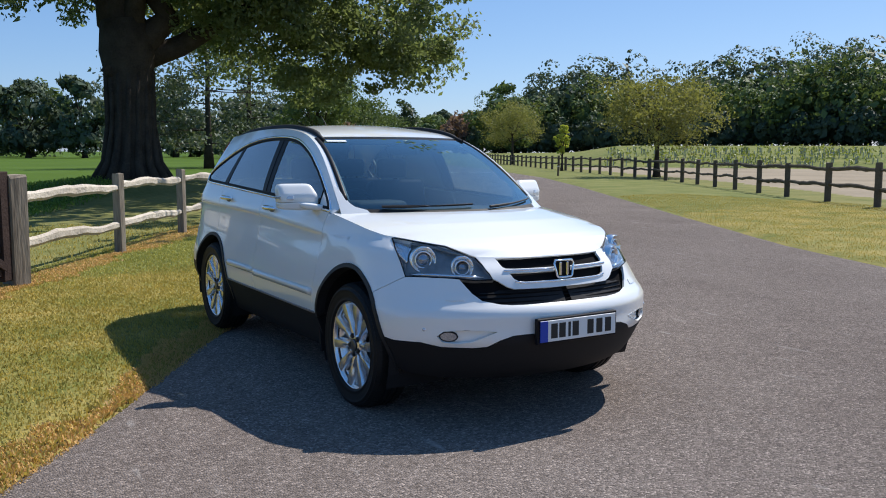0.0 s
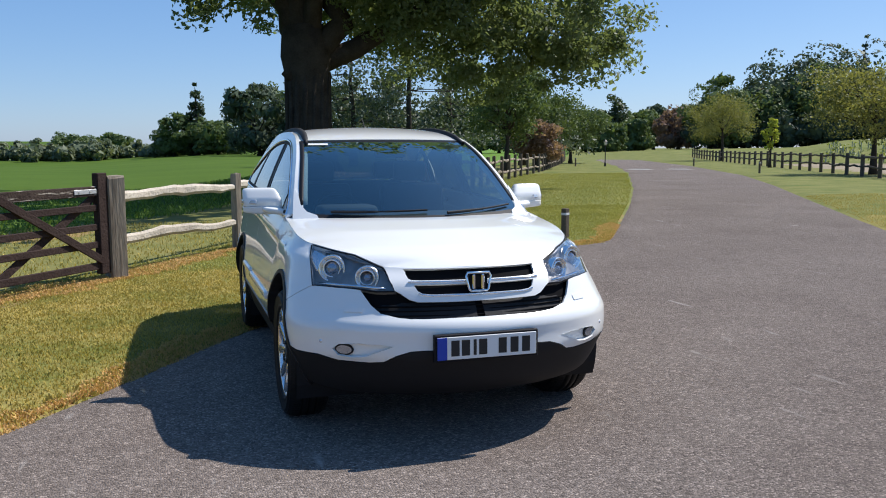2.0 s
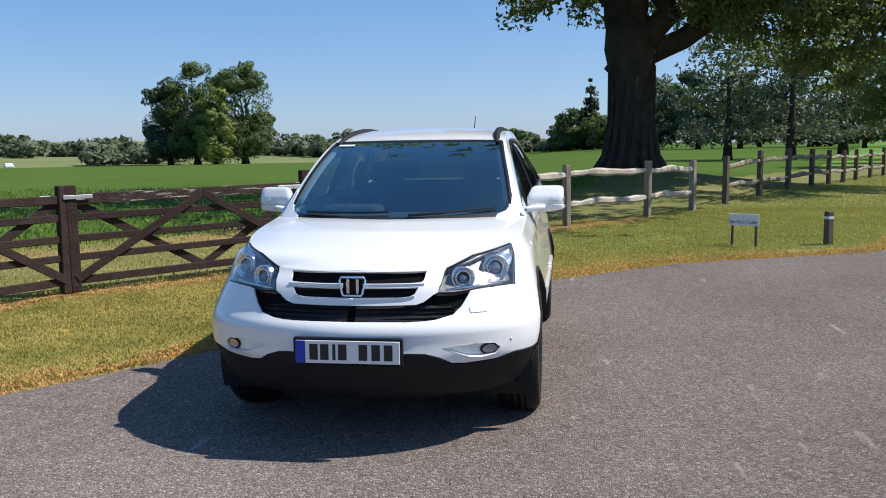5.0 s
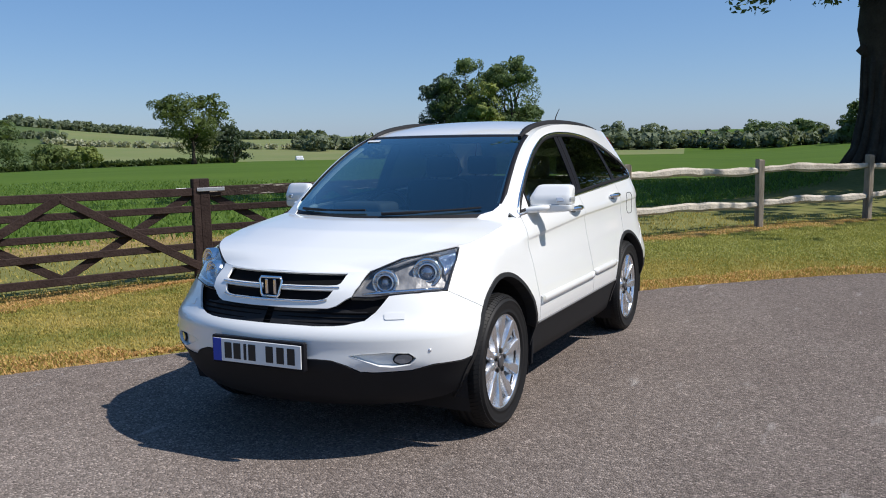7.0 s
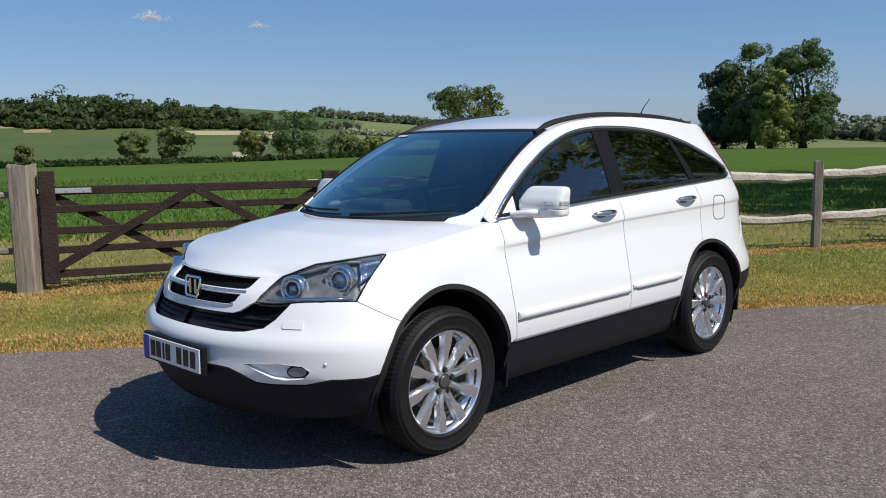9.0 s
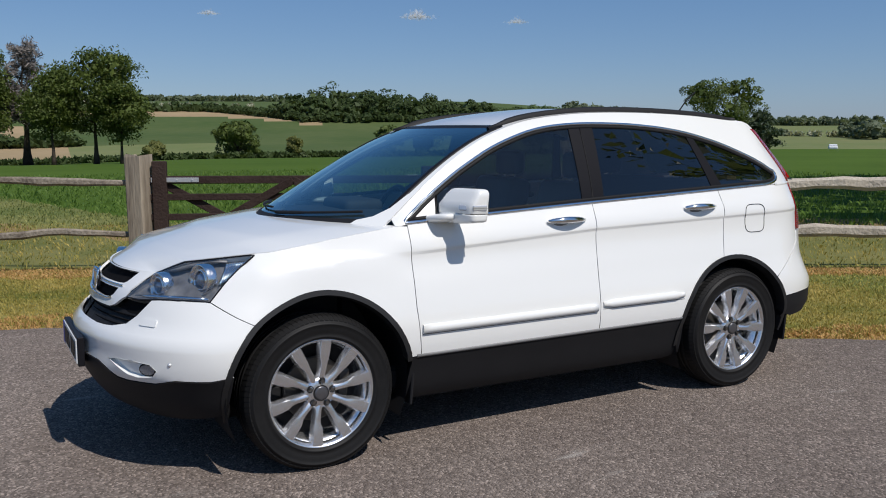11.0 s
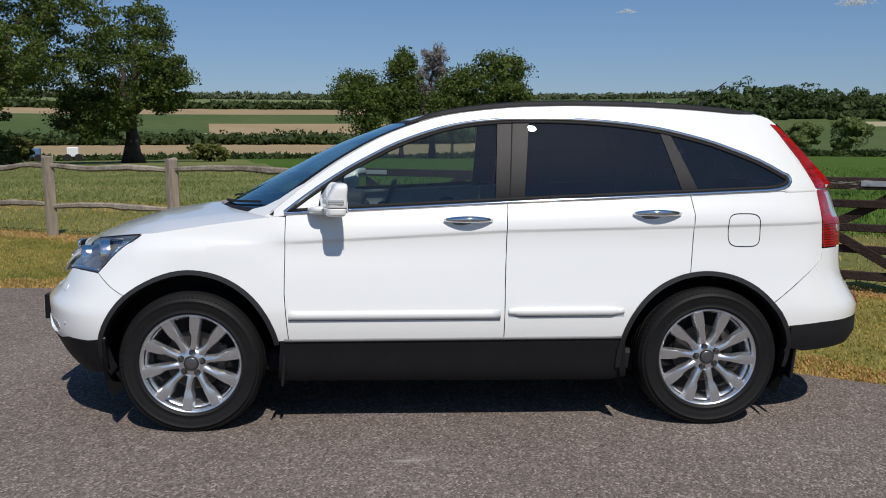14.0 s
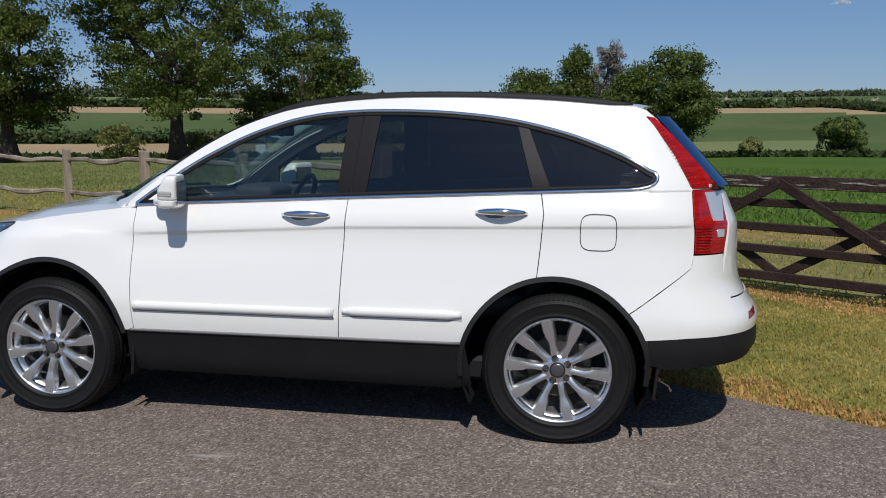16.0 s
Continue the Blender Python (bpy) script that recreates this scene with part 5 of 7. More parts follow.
def skin(q, z, out=0.0):
    """The painted surface at an unrolled station and a height."""
    k = round(q, 3)
    if k not in _cols:
        c = column(k)
        zs = c[:, 2]
        for i in range(1, len(zs)):
            zs[i] = max(zs[i], zs[i - 1] + 1e-4)
        d = np.diff(c[:, :2], axis=0) / np.diff(zs)[:, None]
        m = np.zeros((len(zs), 2))
        for a in (0, 1):
            for i in range(1, len(zs) - 1):
                m[i, a] = 0 if d[i - 1, a] * d[i, a] <= 0 else 2 * d[i - 1, a] * d[i, a] / (d[i - 1, a] + d[i, a])
            m[0, a], m[-1, a] = d[0, a], d[-1, a]
        _cols[k] = (c, zs, m)
    c, zs, m = _cols[k]
    i = int(np.clip(np.searchsorted(zs, z) - 1, 0, len(zs) - 2))
    h = zs[i + 1] - zs[i]
    s = min(max((z - zs[i]) / h, 0), 1)
    h0, h1, g0, g1 = 2 * s**3 - 3 * s**2 + 1, -2 * s**3 + 3 * s**2, s**3 - 2 * s**2 + s, s**3 - s**2
    p = c[i, :2] * h0 + c[i + 1, :2] * h1 + h * (m[i] * g0 + m[i + 1] * g1)
    return Vector((p[0], p[1], z))


def qs(x, z):
    """Unrolled station at which the skin has this x at this height."""
    lo, hi = Q_REAR, Q_FRONT
    for _ in range(40):
        mid = (lo + hi) / 2
        lo, hi = (mid, hi) if skin(round(mid, 3), z).x < x else (lo, mid)
        if hi - lo < 0.0006:
            break
    return (lo + hi) / 2


def nose_z(q):
    return float(np.interp(q, *NOSE))


# upper edge of the cabin's side: along the screen pillar, the roof and the tailgate
EDGE_X = [-2.05, -1.93, -1.80, -1.68, -1.5, -1.2, -0.8, -0.4, -0.1, 0.1, 0.3, 0.45, 0.6, 0.75, 0.92]
EDGE_Z = [1.205, 1.33, 1.475, 1.59, 1.608, 1.63, 1.641, 1.634, 1.607, 1.57, 1.502, 1.428, 1.335, 1.225, 1.09]
EDGE_Y = [0.66, 0.632, 0.60, 0.575, 0.58, 0.585, 0.59, 0.592, 0.60, 0.615, 0.64, 0.665, 0.695, 0.725, 0.757]


def curve3(x, xs, vs):
    """Smooth interpolation through a short table."""
    xs, vs = np.array(xs), np.array(vs)
    i = int(np.clip(np.searchsorted(xs, x) - 1, 0, len(xs) - 2))
    def slope(j):
        if j == 0 or j == len(xs) - 1:
            a, b = (0, 1) if j == 0 else (-2, -1)
            return (vs[b] - vs[a]) / (xs[b] - xs[a])
        return (vs[j + 1] - vs[j - 1]) / (xs[j + 1] - xs[j - 1])
    h = xs[i + 1] - xs[i]
    s = (x - xs[i]) / h
    return float(vs[i] * (2 * s**3 - 3 * s**2 + 1) + vs[i + 1] * (-2 * s**3 + 3 * s**2) + h * (slope(i) * (s**3 - 2 * s**2 + s) + slope(i + 1) * (s**3 - s**2)))


def edge(x):
    return Vector((x, curve3(x, EDGE_X, EDGE_Y), curve3(x, EDGE_X, EDGE_Z)))


def belt_y(x):
    zb = float(np.interp(x, *BELT)) - 0.003
    return skin(round(qs(x, zb), 3), zb).y if x < XR else 0.800


def cabin(x, z):
    """The cabin's side at a station and a height."""
    zb, e = float(np.interp(x, *BELT)), edge(min(max(x, -2.05), 0.92))
    k = min(max((z - zb) / max(e.z - zb, 0.02), -0.1), 1.0)
    yb = belt_y(x)
    return Vector((x, yb + (e.y - yb) * (abs(k) ** 1.2) * (1 if k > 0 else -0.3), z))


def top(s, t):
    """Screen and roof: s runs along the cabin's upper edge from the screen's foot (0) to the tailgate (1), t from the centre line to the edge."""
    x = 0.92 + (-1.70 - 0.92) * s
    e = edge(x)
    bow = float(np.interp(x, [-1.7, -1.4, -0.6, 0.0, 0.3, 0.6, 0.92], [-0.09, -0.04, 0.02, 0.105, 0.17, 0.255, 0.37]))
    rise = float(np.interp(x, [-1.7, -1.2, -0.4, 0.0, 0.3, 0.6, 0.92], [0.02, 0.032, 0.035, 0.016, -0.006, -0.018, -0.012]))
    return Vector((x + bow * (1 - t * t), e.y * t, e.z + rise * (1 - t ** 2.4)))


def bonnet_at(s, t):
    """Bonnet: s from the screen's foot (0) to the nose (1), t from the centre line to the wing."""
    q = 0.86 + (Q_FRONT - 0.86) * s
    c = column(q)[-1]
    xc = 1.30 + (2.05 - 1.30) * ((c[0] - 0.86) / 1.19)
    zc = float(np.interp(xc, [1.3, 1.4, 1.63, 1.85, 1.98, 2.05], [1.088, 1.08, 1.043, 0.976, 0.921, 0.885]))
    tc = 0.80 - 0.26 * s
    if t <= tc:
        k = 0.28 * (t / tc) ** 2.4
    else:
        u = (t - tc) / (1 - tc)
        k = 0.28 + 0.72 * (0.8 * u + 0.2 * u * u)
    return Vector((xc + (c[0] - xc) * t ** 1.6, c[1] * t, zc + (c[2] - zc) * k))


def shrink(poly, d):
    """Move a polygon's sides inward by d."""
    area = sum(a[0] * b[1] - b[0] * a[1] for a, b in zip(poly, poly[1:] + poly[:1]))
    k = 1 if area > 0 else -1
    out = []
    for i, p in enumerate(poly):
        a, b = Vector(poly[i - 1]), Vector(poly[(i + 1) % len(poly)])
        u, w = (Vector(p) - a).normalized(), (b - Vector(p)).normalized()
        n1, n2 = Vector((-u.y, u.x)) * k, Vector((-w.y, w.x)) * k
        m = n1 + n2
        m = m / max(m.dot(n1), 0.4) if m.length > 1e-6 else n1
        out.append((p[0] + m.x * d, p[1] + m.y * d))
    return out


def inside(poly, x, y):
    hit, j = False, len(poly) - 1
    for i in range(len(poly)):
        (ax, ay), (bx, by) = poly[i], poly[j]
        if (ay > y) != (by > y) and x < (bx - ax) * (y - ay) / (by - ay) + ax:
            hit = not hit
        j = i
    return hit


def arc(cx, cz, r, a0, a1, n=18):
    return [(cx + r * math.cos(radians(a0 + (a1 - a0) * i / n)), cz + r * math.sin(radians(a0 + (a1 - a0) * i / n))) for i in range(n + 1)]


def flat_mesh(poly, cell, holes=(), cuts=()):
    """A fine flat mesh cut to a polygon's outline."""
    xs, zs = [p[0] for p in poly], [p[1] for p in poly]
    nx, nz = max(2, int((max(xs) - min(xs)) / cell) + 1), max(2, int((max(zs) - min(zs)) / cell) + 1)
    bm = bmesh.new()
    grid = [[bm.verts.new((min(xs) - 0.003 + (max(xs) - min(xs) + 0.006) * i / nx, min(zs) - 0.003 + (max(zs) - min(zs) + 0.006) * j / nz, 0)) for j in range(nz + 1)] for i in range(nx + 1)]
    for i in range(nx):
        for j in range(nz):
            bm.faces.new((grid[i][j], grid[i + 1][j], grid[i + 1][j + 1], grid[i][j + 1]))
    for outline in (poly, *holes):
        for a, b in zip(outline, outline[1:] + outline[:1]):
            lo, hi = (min(a[0], b[0]) - 1e-4, min(a[1], b[1]) - 1e-4), (max(a[0], b[0]) + 1e-4, max(a[1], b[1]) + 1e-4)
            fs = [f for f in bm.faces if max(v.co.x for v in f.verts) > lo[0] and min(v.co.x for v in f.verts) < hi[0]
                  and max(v.co.y for v in f.verts) > lo[1] and min(v.co.y for v in f.verts) < hi[1]]
            if not fs or math.hypot(b[0] - a[0], b[1] - a[1]) < 1e-5:
                continue
            geom = list({e for f in fs for e in f.edges}) + list({v for f in fs for v in f.verts}) + fs
            bmesh.ops.bisect_plane(bm, geom=geom, dist=1e-5, plane_co=(a[0], a[1], 0), plane_no=(b[1] - a[1], a[0] - b[0], 0))
    for line in cuts:
        for a, b in zip(line, line[1:]):
            fs = [f for f in bm.faces if max(v.co.x for v in f.verts) > min(a[0], b[0]) - 1e-4 and min(v.co.x for v in f.verts) < max(a[0], b[0]) + 1e-4]
            if fs:
                geom = list({e for f in fs for e in f.edges}) + list({v for f in fs for v in f.verts}) + fs
                bmesh.ops.bisect_plane(bm, geom=geom, dist=1e-5, plane_co=(a[0], a[1], 0), plane_no=(b[1] - a[1], a[0] - b[0], 0))
    gone = []
    for f in bm.faces:
        c = f.calc_center_median()
        if not inside(poly, c.x, c.y) or any(inside(h, c.x, c.y) for h in holes):
            gone.append(f)
    bmesh.ops.delete(bm, geom=gone, context="FACES")
    return bm


def bend(bm, where, out=0.0, depth=0.012, outward=None, mirror="one", flip=None):
    """Lay a flat mesh on a surface, push it out, give its edge a depth; mirror: one (left), other (right) or join (both halves as one)."""
    for v in bm.verts:
        v.co = where(v.co.x, v.co.y)
    bmesh.ops.remove_doubles(bm, verts=bm.verts, dist=1e-4)
    bm.normal_update()
    ref = outward or Vector((0.2, 1, 0.15))
    if sum(f.normal.dot(ref) * f.calc_area() for f in bm.faces) < 0:
        bmesh.ops.reverse_faces(bm, faces=bm.faces[:])
        bm.normal_update()
    if mirror == "join":
        me = bpy.data.meshes.new("t")
        bm.to_mesh(me)
        other = bmesh.new()
        other.from_mesh(me)
        for v in other.verts:
            v.co.y = -v.co.y
        bmesh.ops.reverse_faces(other, faces=other.faces[:])
        other.to_mesh(me)
        bm.from_mesh(me)
        other.free(), bpy.data.meshes.remove(me)
        for v in bm.verts:
            if abs(v.co.y) < 0.004:
                v.co.y = 0
        bmesh.ops.remove_doubles(bm, verts=bm.verts, dist=0.002)
        bm.normal_update()
    if out:
        shifts = [(v, v.normal.copy()) for v in bm.verts]
        for v, n in shifts:
            v.co += n * out
    for f in bm.faces:
        f.smooth = True
    if depth:
        rim = [e for e in bm.edges if e.is_boundary]
        normals = {v: v.normal.copy() for e in rim for v in e.verts}
        for e in rim:
            e.smooth = False
        made = bmesh.ops.extrude_edge_only(bm, edges=rim)
        pairs = {}
        for v in (g for g in made["geom"] if isinstance(g, bmesh.types.BMVert)):
            for e in v.link_edges:
                o = e.other_vert(v)
                if o in normals:
                    pairs[v] = normals[o]
        for v, n in pairs.items():
            v.co -= n * depth
    if mirror == "other":
        for v in bm.verts:
            v.co.y = -v.co.y
        bmesh.ops.reverse_faces(bm, faces=bm.faces[:])
    return bm


CAR = empty("car", pose(0, 0, -0.002, 0, -0.6, 0))
tagged(CAR, "white family off-road car parked on the tarmac, front wheels straight", "car")


def panel(name, poly, mat, where=skin, cell=0.035, gap=0.0022, out=0.0, depth=0.012, sides=("one", "other"), label="", holes=(), outward=None):
    """A body panel on both flanks, or joined over the centre line."""
    made = []
    cuts = ()
    if "join" in sides and gap < 0:
        poly, gap = [(min(max(q, Q_REAR), Q_FRONT), z) for q, z in shrink(poly, gap)], 0
    if where is skin and min(p[0] for p in poly) < 0.9 and max(p[1] for p in poly) > 1.0:
        xs = [-1.95, -1.88, -1.2, -0.27, 0.84, 1.2]
        cuts = [[(x, float(np.interp(x, *CREASE)) - d) for x in xs] for d in (0.021, 0.016, 0.013, 0.003, 0.0, -0.005)]
    for side in sides:
        bm = bend(flat_mesh(shrink(poly, gap) if gap else poly, cell, holes, cuts), where, out, depth, outward, side)
        made.append(part(name, bm, mat, CAR, label))
    return made


def loft(name, where, s0, s1, t0, t1, ns, nt, mat, depth=0.01, join=True, outward=Vector((0, 0, 1)), label="", out=0.0, gap=0.0, parent=None):
    """A panel from a surface given by two running numbers, mirrored over the centre line."""
    bm = bmesh.new()
    g = [[bm.verts.new((s0 + (s1 - s0) * i / ns, t0 + (t1 - t0) * j / nt, 0)) for j in range(nt + 1)] for i in range(ns + 1)]
    for i in range(ns):
        for j in range(nt):
            bm.faces.new((g[i][j], g[i + 1][j], g[i + 1][j + 1], g[i][j + 1]))
    return part(name, bend(bm, where, out, depth, outward, "join" if join else "one"), mat, parent or CAR, label)


WF, WB, HUB = 1.31, -1.31, 0.362
WA = WB + 0.022
GRILLE_ROWS = []
F_OUT, F_IN = 0.452, 0.430
# lower body outlines, in unrolled station and height
LAMP = [(2.338, 0.776), (2.239, 0.774), (2.14, 0.783), (2.0, 0.788), (1.838, 0.787), (1.785, 0.858), (1.718, 0.922), (1.643, 0.974)]
LAMP += [(q, nose_z(q) - 0.006) for q in (1.66, 1.75, 1.82, 1.88, 1.95, 2.03, 2.08, 2.12, 2.17)] + [(2.226, 0.880), (2.28, 0.842), (2.322, 0.803)]
GRILLE_LOW = [(Q_FRONT, 0.650), (2.667, 0.650), (2.5, 0.648), (2.42, 0.65), (2.36, 0.656), (2.275, 0.673), (2.22, 0.711), (2.15, 0.782)]
BUMPER_FOOT = [(Q_FRONT, 0.496), (2.5, 0.496), (2.43, 0.492), (2.36, 0.47), (2.294, 0.436), (2.225, 0.431), (2.06, 0.437), (1.96, 0.461), (1.81, 0.461), (1.714, 0.477)]
bumper = (BUMPER_FOOT + [(WF + math.sqrt(max(F_OUT ** 2 - (z - HUB) ** 2, 0)), z) for z in (0.50, 0.56, 0.62, 0.69)] + [(1.838, 0.787), (2.0, 0.788)] + GRILLE_LOW[::-1])
hollow = [(2.35, 0.516), (2.285, 0.525), (2.17, 0.528), (2.082, 0.522), (2.047, 0.497), (2.072, 0.466), (2.15, 0.457), (2.21, 0.464), (2.275, 0.488)]
panel("front_bumper", bumper, PAINT, sides=("join",), outward=Vector((1, 0.3, 0)), label="white front bumper", cell=0.03, gap=0.0015, holes=(hollow,))
apron = [(qy(0.0), 0.235), (qy(0.45), 0.235), (qx(1.95), 0.25), (qx(1.80), 0.27), (qx(1.725), 0.30)] + BUMPER_FOOT[::-1]
panel("front_apron", apron, BLACK_TRIM, sides=("join",), outward=Vector((1, 0.3, 0)), out=0.003, label="black plastic lower bumper")
low_grille = GRILLE_LOW + [(2.338, 0.776), (2.363, 0.766), (2.418, 0.734), (2.46, 0.722), (2.667, 0.72), (Q_FRONT, 0.721)]
panel("lower_grille", low_grille, GRILLE_BLACK, sides=("join",), outward=Vector((1, 0.3, 0)), out=-0.03, gap=-0.006, label="black lower grille")
for z, q1 in ((0.667, 2.30), (0.687, 2.26), (0.707, 2.24)):
    GRILLE_ROWS.append([(q, z) for q in np.linspace(Q_FRONT, q1, 18)])
slot_a = [(Q_FRONT, 0.821), (2.47, 0.822), (2.42, 0.824), (2.40, 0.831), (2.388, 0.842), (2.355, 0.873), (2.5, 0.874), (Q_FRONT, 0.874)]
slot_b = [(Q_FRONT, 0.758), (2.543, 0.758), (2.487, 0.762), (2.463, 0.773), (2.437, 0.803), (2.5, 0.803), (Q_FRONT, 0.803)]
mask = [(Q_FRONT, 0.721), (2.667, 0.72), (2.46, 0.722), (2.418, 0.734), (2.363, 0.766), (2.338, 0.776), (2.322, 0.803), (2.28, 0.842), (2.228, 0.882), (2.35, 0.8805), (2.6, 0.879), (Q_FRONT, 0.879)]
panel("grille_surround", mask, PAINT, sides=("join",), outward=Vector((1, 0.2, 0)), cell=0.02, gap=0.001, out=0.006, label="white grille surround with two slots", holes=(slot_a, slot_b))
for slot in (slot_a, slot_b):
    panel("grille_mesh", slot, GRILLE_BLACK, sides=("join",), outward=Vector((1, 0.2, 0)), out=-0.018, gap=-0.008, cell=0.03)


def strip(name, points, where, mat, width, depth, out=0.0, sides=("one", "other"), closed=False, label="", taper=False):
    """A thin bead along a line on a surface."""
    made = []
    for side in sides:
        pts = [where(*p) for p in points]
        n = len(pts)
        verts, faces = [], []
        for i, p in enumerate(pts):
            a, b = (pts[i - 1], pts[(i + 1) % n]) if closed else (pts[max(i - 1, 0)], pts[min(i + 1, n - 1)])
            d = (b - a).normalized()
            e1 = where(points[i][0] + 0.004, points[i][1]) - where(points[i][0] - 0.004, points[i][1])
            e2 = where(points[i][0], points[i][1] + 0.004) - where(points[i][0], points[i][1] - 0.004)
            nrm = e1.cross(e2)
            nrm = nrm.normalized() if nrm.length > 1e-9 else Vector((0, 1, 0))
            if nrm.dot(Vector((p.x * 0.3 if p.x > 1.3 else 0, p.y + 0.05, 0))) < 0:
                nrm = -nrm
            side_way = d.cross(nrm).normalized()
            k = 1.0 if not taper or closed else max(0.55, min(1, 14 * min(i, n - 1 - i) / n))
            for s, h in ((-0.5, -0.3), (-0.42, 0.75), (0, 1), (0.42, 0.75), (0.5, -0.3)):
                v = p + side_way * (s * width * k) + nrm * (out + h * depth * k)
                verts.append(Vector((v.x, -v.y if side == "other" else v.y, v.z)))
        for i in range(n if closed else n - 1):
            for k in range(4):
                a, b = i * 5 + k, ((i + 1) % n) * 5 + k
                faces.append((a, a + 1, b + 1, b) if side != "other" else (a, b, b + 1, a + 1))
        if not closed:
            faces += [tuple(range(5)), tuple(range((n - 1) * 5, n * 5))[::-1]]
        ob = mesh_object(name, verts, faces, mat, CAR, smooth=True)
        if label:
            ob["label"] = label
        made.append(ob)
    return made


# bright beads of the grille
for pts in ([(q, 0.813) for q in np.linspace(Q_FRONT - 0.06, 2.405, 14)], [(q, 0.752 + 0.30 * max(0, (2.52 - q)) ** 1.2) for q in np.linspace(Q_FRONT, 2.465, 14)]):
    strip("grille_bar", pts, skin, CHROME, 0.009, 0.006, 0.007, label="chrome grille bar")
for pts in GRILLE_ROWS:
    strip("grille_rib", pts, skin, GRILLE_BLACK, 0.007, 0.008, -0.022)
panel("headlamp_lens", LAMP, LAMP_GLASS, cell=0.025, depth=0.0, out=0.002, label="clear headlamp cover")
panel("headlamp_housing", LAMP, HOUSING, cell=0.03, gap=-0.004, out=-0.032, depth=-0.03, label="dark headlamp housing")
def spun(profile, c, n, r, turns, side):
    """A round lamp piece: radius and depth pairs spun about the way it faces."""
    bm = bmesh.new()
    u = n.cross(Vector((0, 0, 1))).normalized()
    w = n.cross(u)
    rows = [[bm.verts.new(c + (u * math.cos(a) + w * math.sin(a)) * (r * k) + n * h) for a in np.linspace(0, 2 * math.pi, turns + 1)[:-1]] for k, h in profile]
    for a, b in zip(rows, rows[1:]):
        for i in range(turns):
            bm.faces.new((a[i], a[(i + 1) % turns], b[(i + 1) % turns], b[i]))
    for v in bm.verts:
        v.co.y *= side
    bmesh.ops.recalc_face_normals(bm, faces=bm.faces[:])
    return bm


for side in (1, -1):
    for q, z, r, outer in ((1.925, 0.872, 0.060, True), (2.165, 0.835, 0.052, False)):
        n = Vector((0.93, 0.37, 0.05)).normalized()
        c = skin(q, z) - n * 0.034
        bowl = spun([(0.2, -0.03), (0.5, -0.022), (0.8, 0.0), (1.0, 0.022), (1.1, 0.028), (1.18, 0.024), (1.2, -0.02)], c, n, r, 28, side)
        bowl = part("lamp_reflector", bowl, REFLECTOR, CAR, "bright round headlamp reflector", smooth=True)
        part("lamp_ring", spun([(0.62, 0.0), (0.64, 0.02), (0.72, 0.026), (0.8, 0.02), (0.82, 0.004)], c, n, r, 28, side), CHROME, bowl, "chrome ring round the headlamp bulb", smooth=True)
        dome = [(0.63 * math.cos(a), -0.004 + 0.034 * math.sin(a)) for a in np.linspace(0, 1.5, 8)] + [(0.0, 0.030)]
        part("projector", spun(dome, c, n, r * (1.0 if outer else 0.72), 24, side), PROJECTOR, bowl, "headlamp projector lens", smooth=True)
        if not outer:
            for k in range(6):
                ang = 2 * math.pi * k / 6
                u = n.cross(Vector((0, 0, 1))).normalized()
                w = n.cross(u)
                p0, p1 = [c + (u * math.cos(ang) + w * math.sin(ang)) * (r * m) + n * h for m, h in ((0.8, 0.004), (1.08, 0.03))]
                vs, fs = tube_arrays([Vector((p.x, p.y * side, p.z)) for p in (p0, p1)], [0.002, 0.002], 5)
                mesh_object("reflector_rib", vs, fs, CHROME, bowl)
    # dark divider between the two reflectors and the bright floor of the lamp
    ledge = [Vector((p.x, p.y * side, p.z)) for p in (skin(q, zz) - Vector((0.93, 0.37, 0)) * 0.014 for q, zz in ((1.86, 0.795), (1.98, 0.797), (2.1, 0.794), (2.2, 0.79), (2.29, 0.785)))]
    vs, fs = tube_arrays(ledge, [0.007, 0.009, 0.009, 0.009, 0.005], 6)
    mesh_object("lamp_ledge", vs, fs, CHROME, CAR, smooth=True)
    brow = [Vector((p.x, p.y * side, p.z)) for p in (skin(q, zz) - Vector((0.93, 0.37, 0)) * 0.016 for q, zz in ((1.80, 0.945), (1.9, 0.945), (2.0, 0.925), (2.08, 0.905), (2.16, 0.893), (2.22, 0.868)))]
    vs, fs = tube_arrays(brow, [0.006, 0.01, 0.011, 0.01, 0.008, 0.005], 6)
    mesh_object("lamp_brow", vs, fs, HOUSING, CAR, smooth=True)
for k in range(10):
    x = 1.812 - 0.0135 * k
    pts = [(x - 0.004 * m, 0.862 + 0.062 * k / 8 + (0.085 - 0.0062 * k) * m / 5) for m in range(6)]
    strip("reflector_rib", pts, skin, REFLECTOR, 0.0135, 0.008, -0.022, label="bright ribbed indicator reflector")
strip("headlamp_rim", LAMP, skin, GLOSS_BLACK, 0.008, 0.002, 0.0, closed=True)

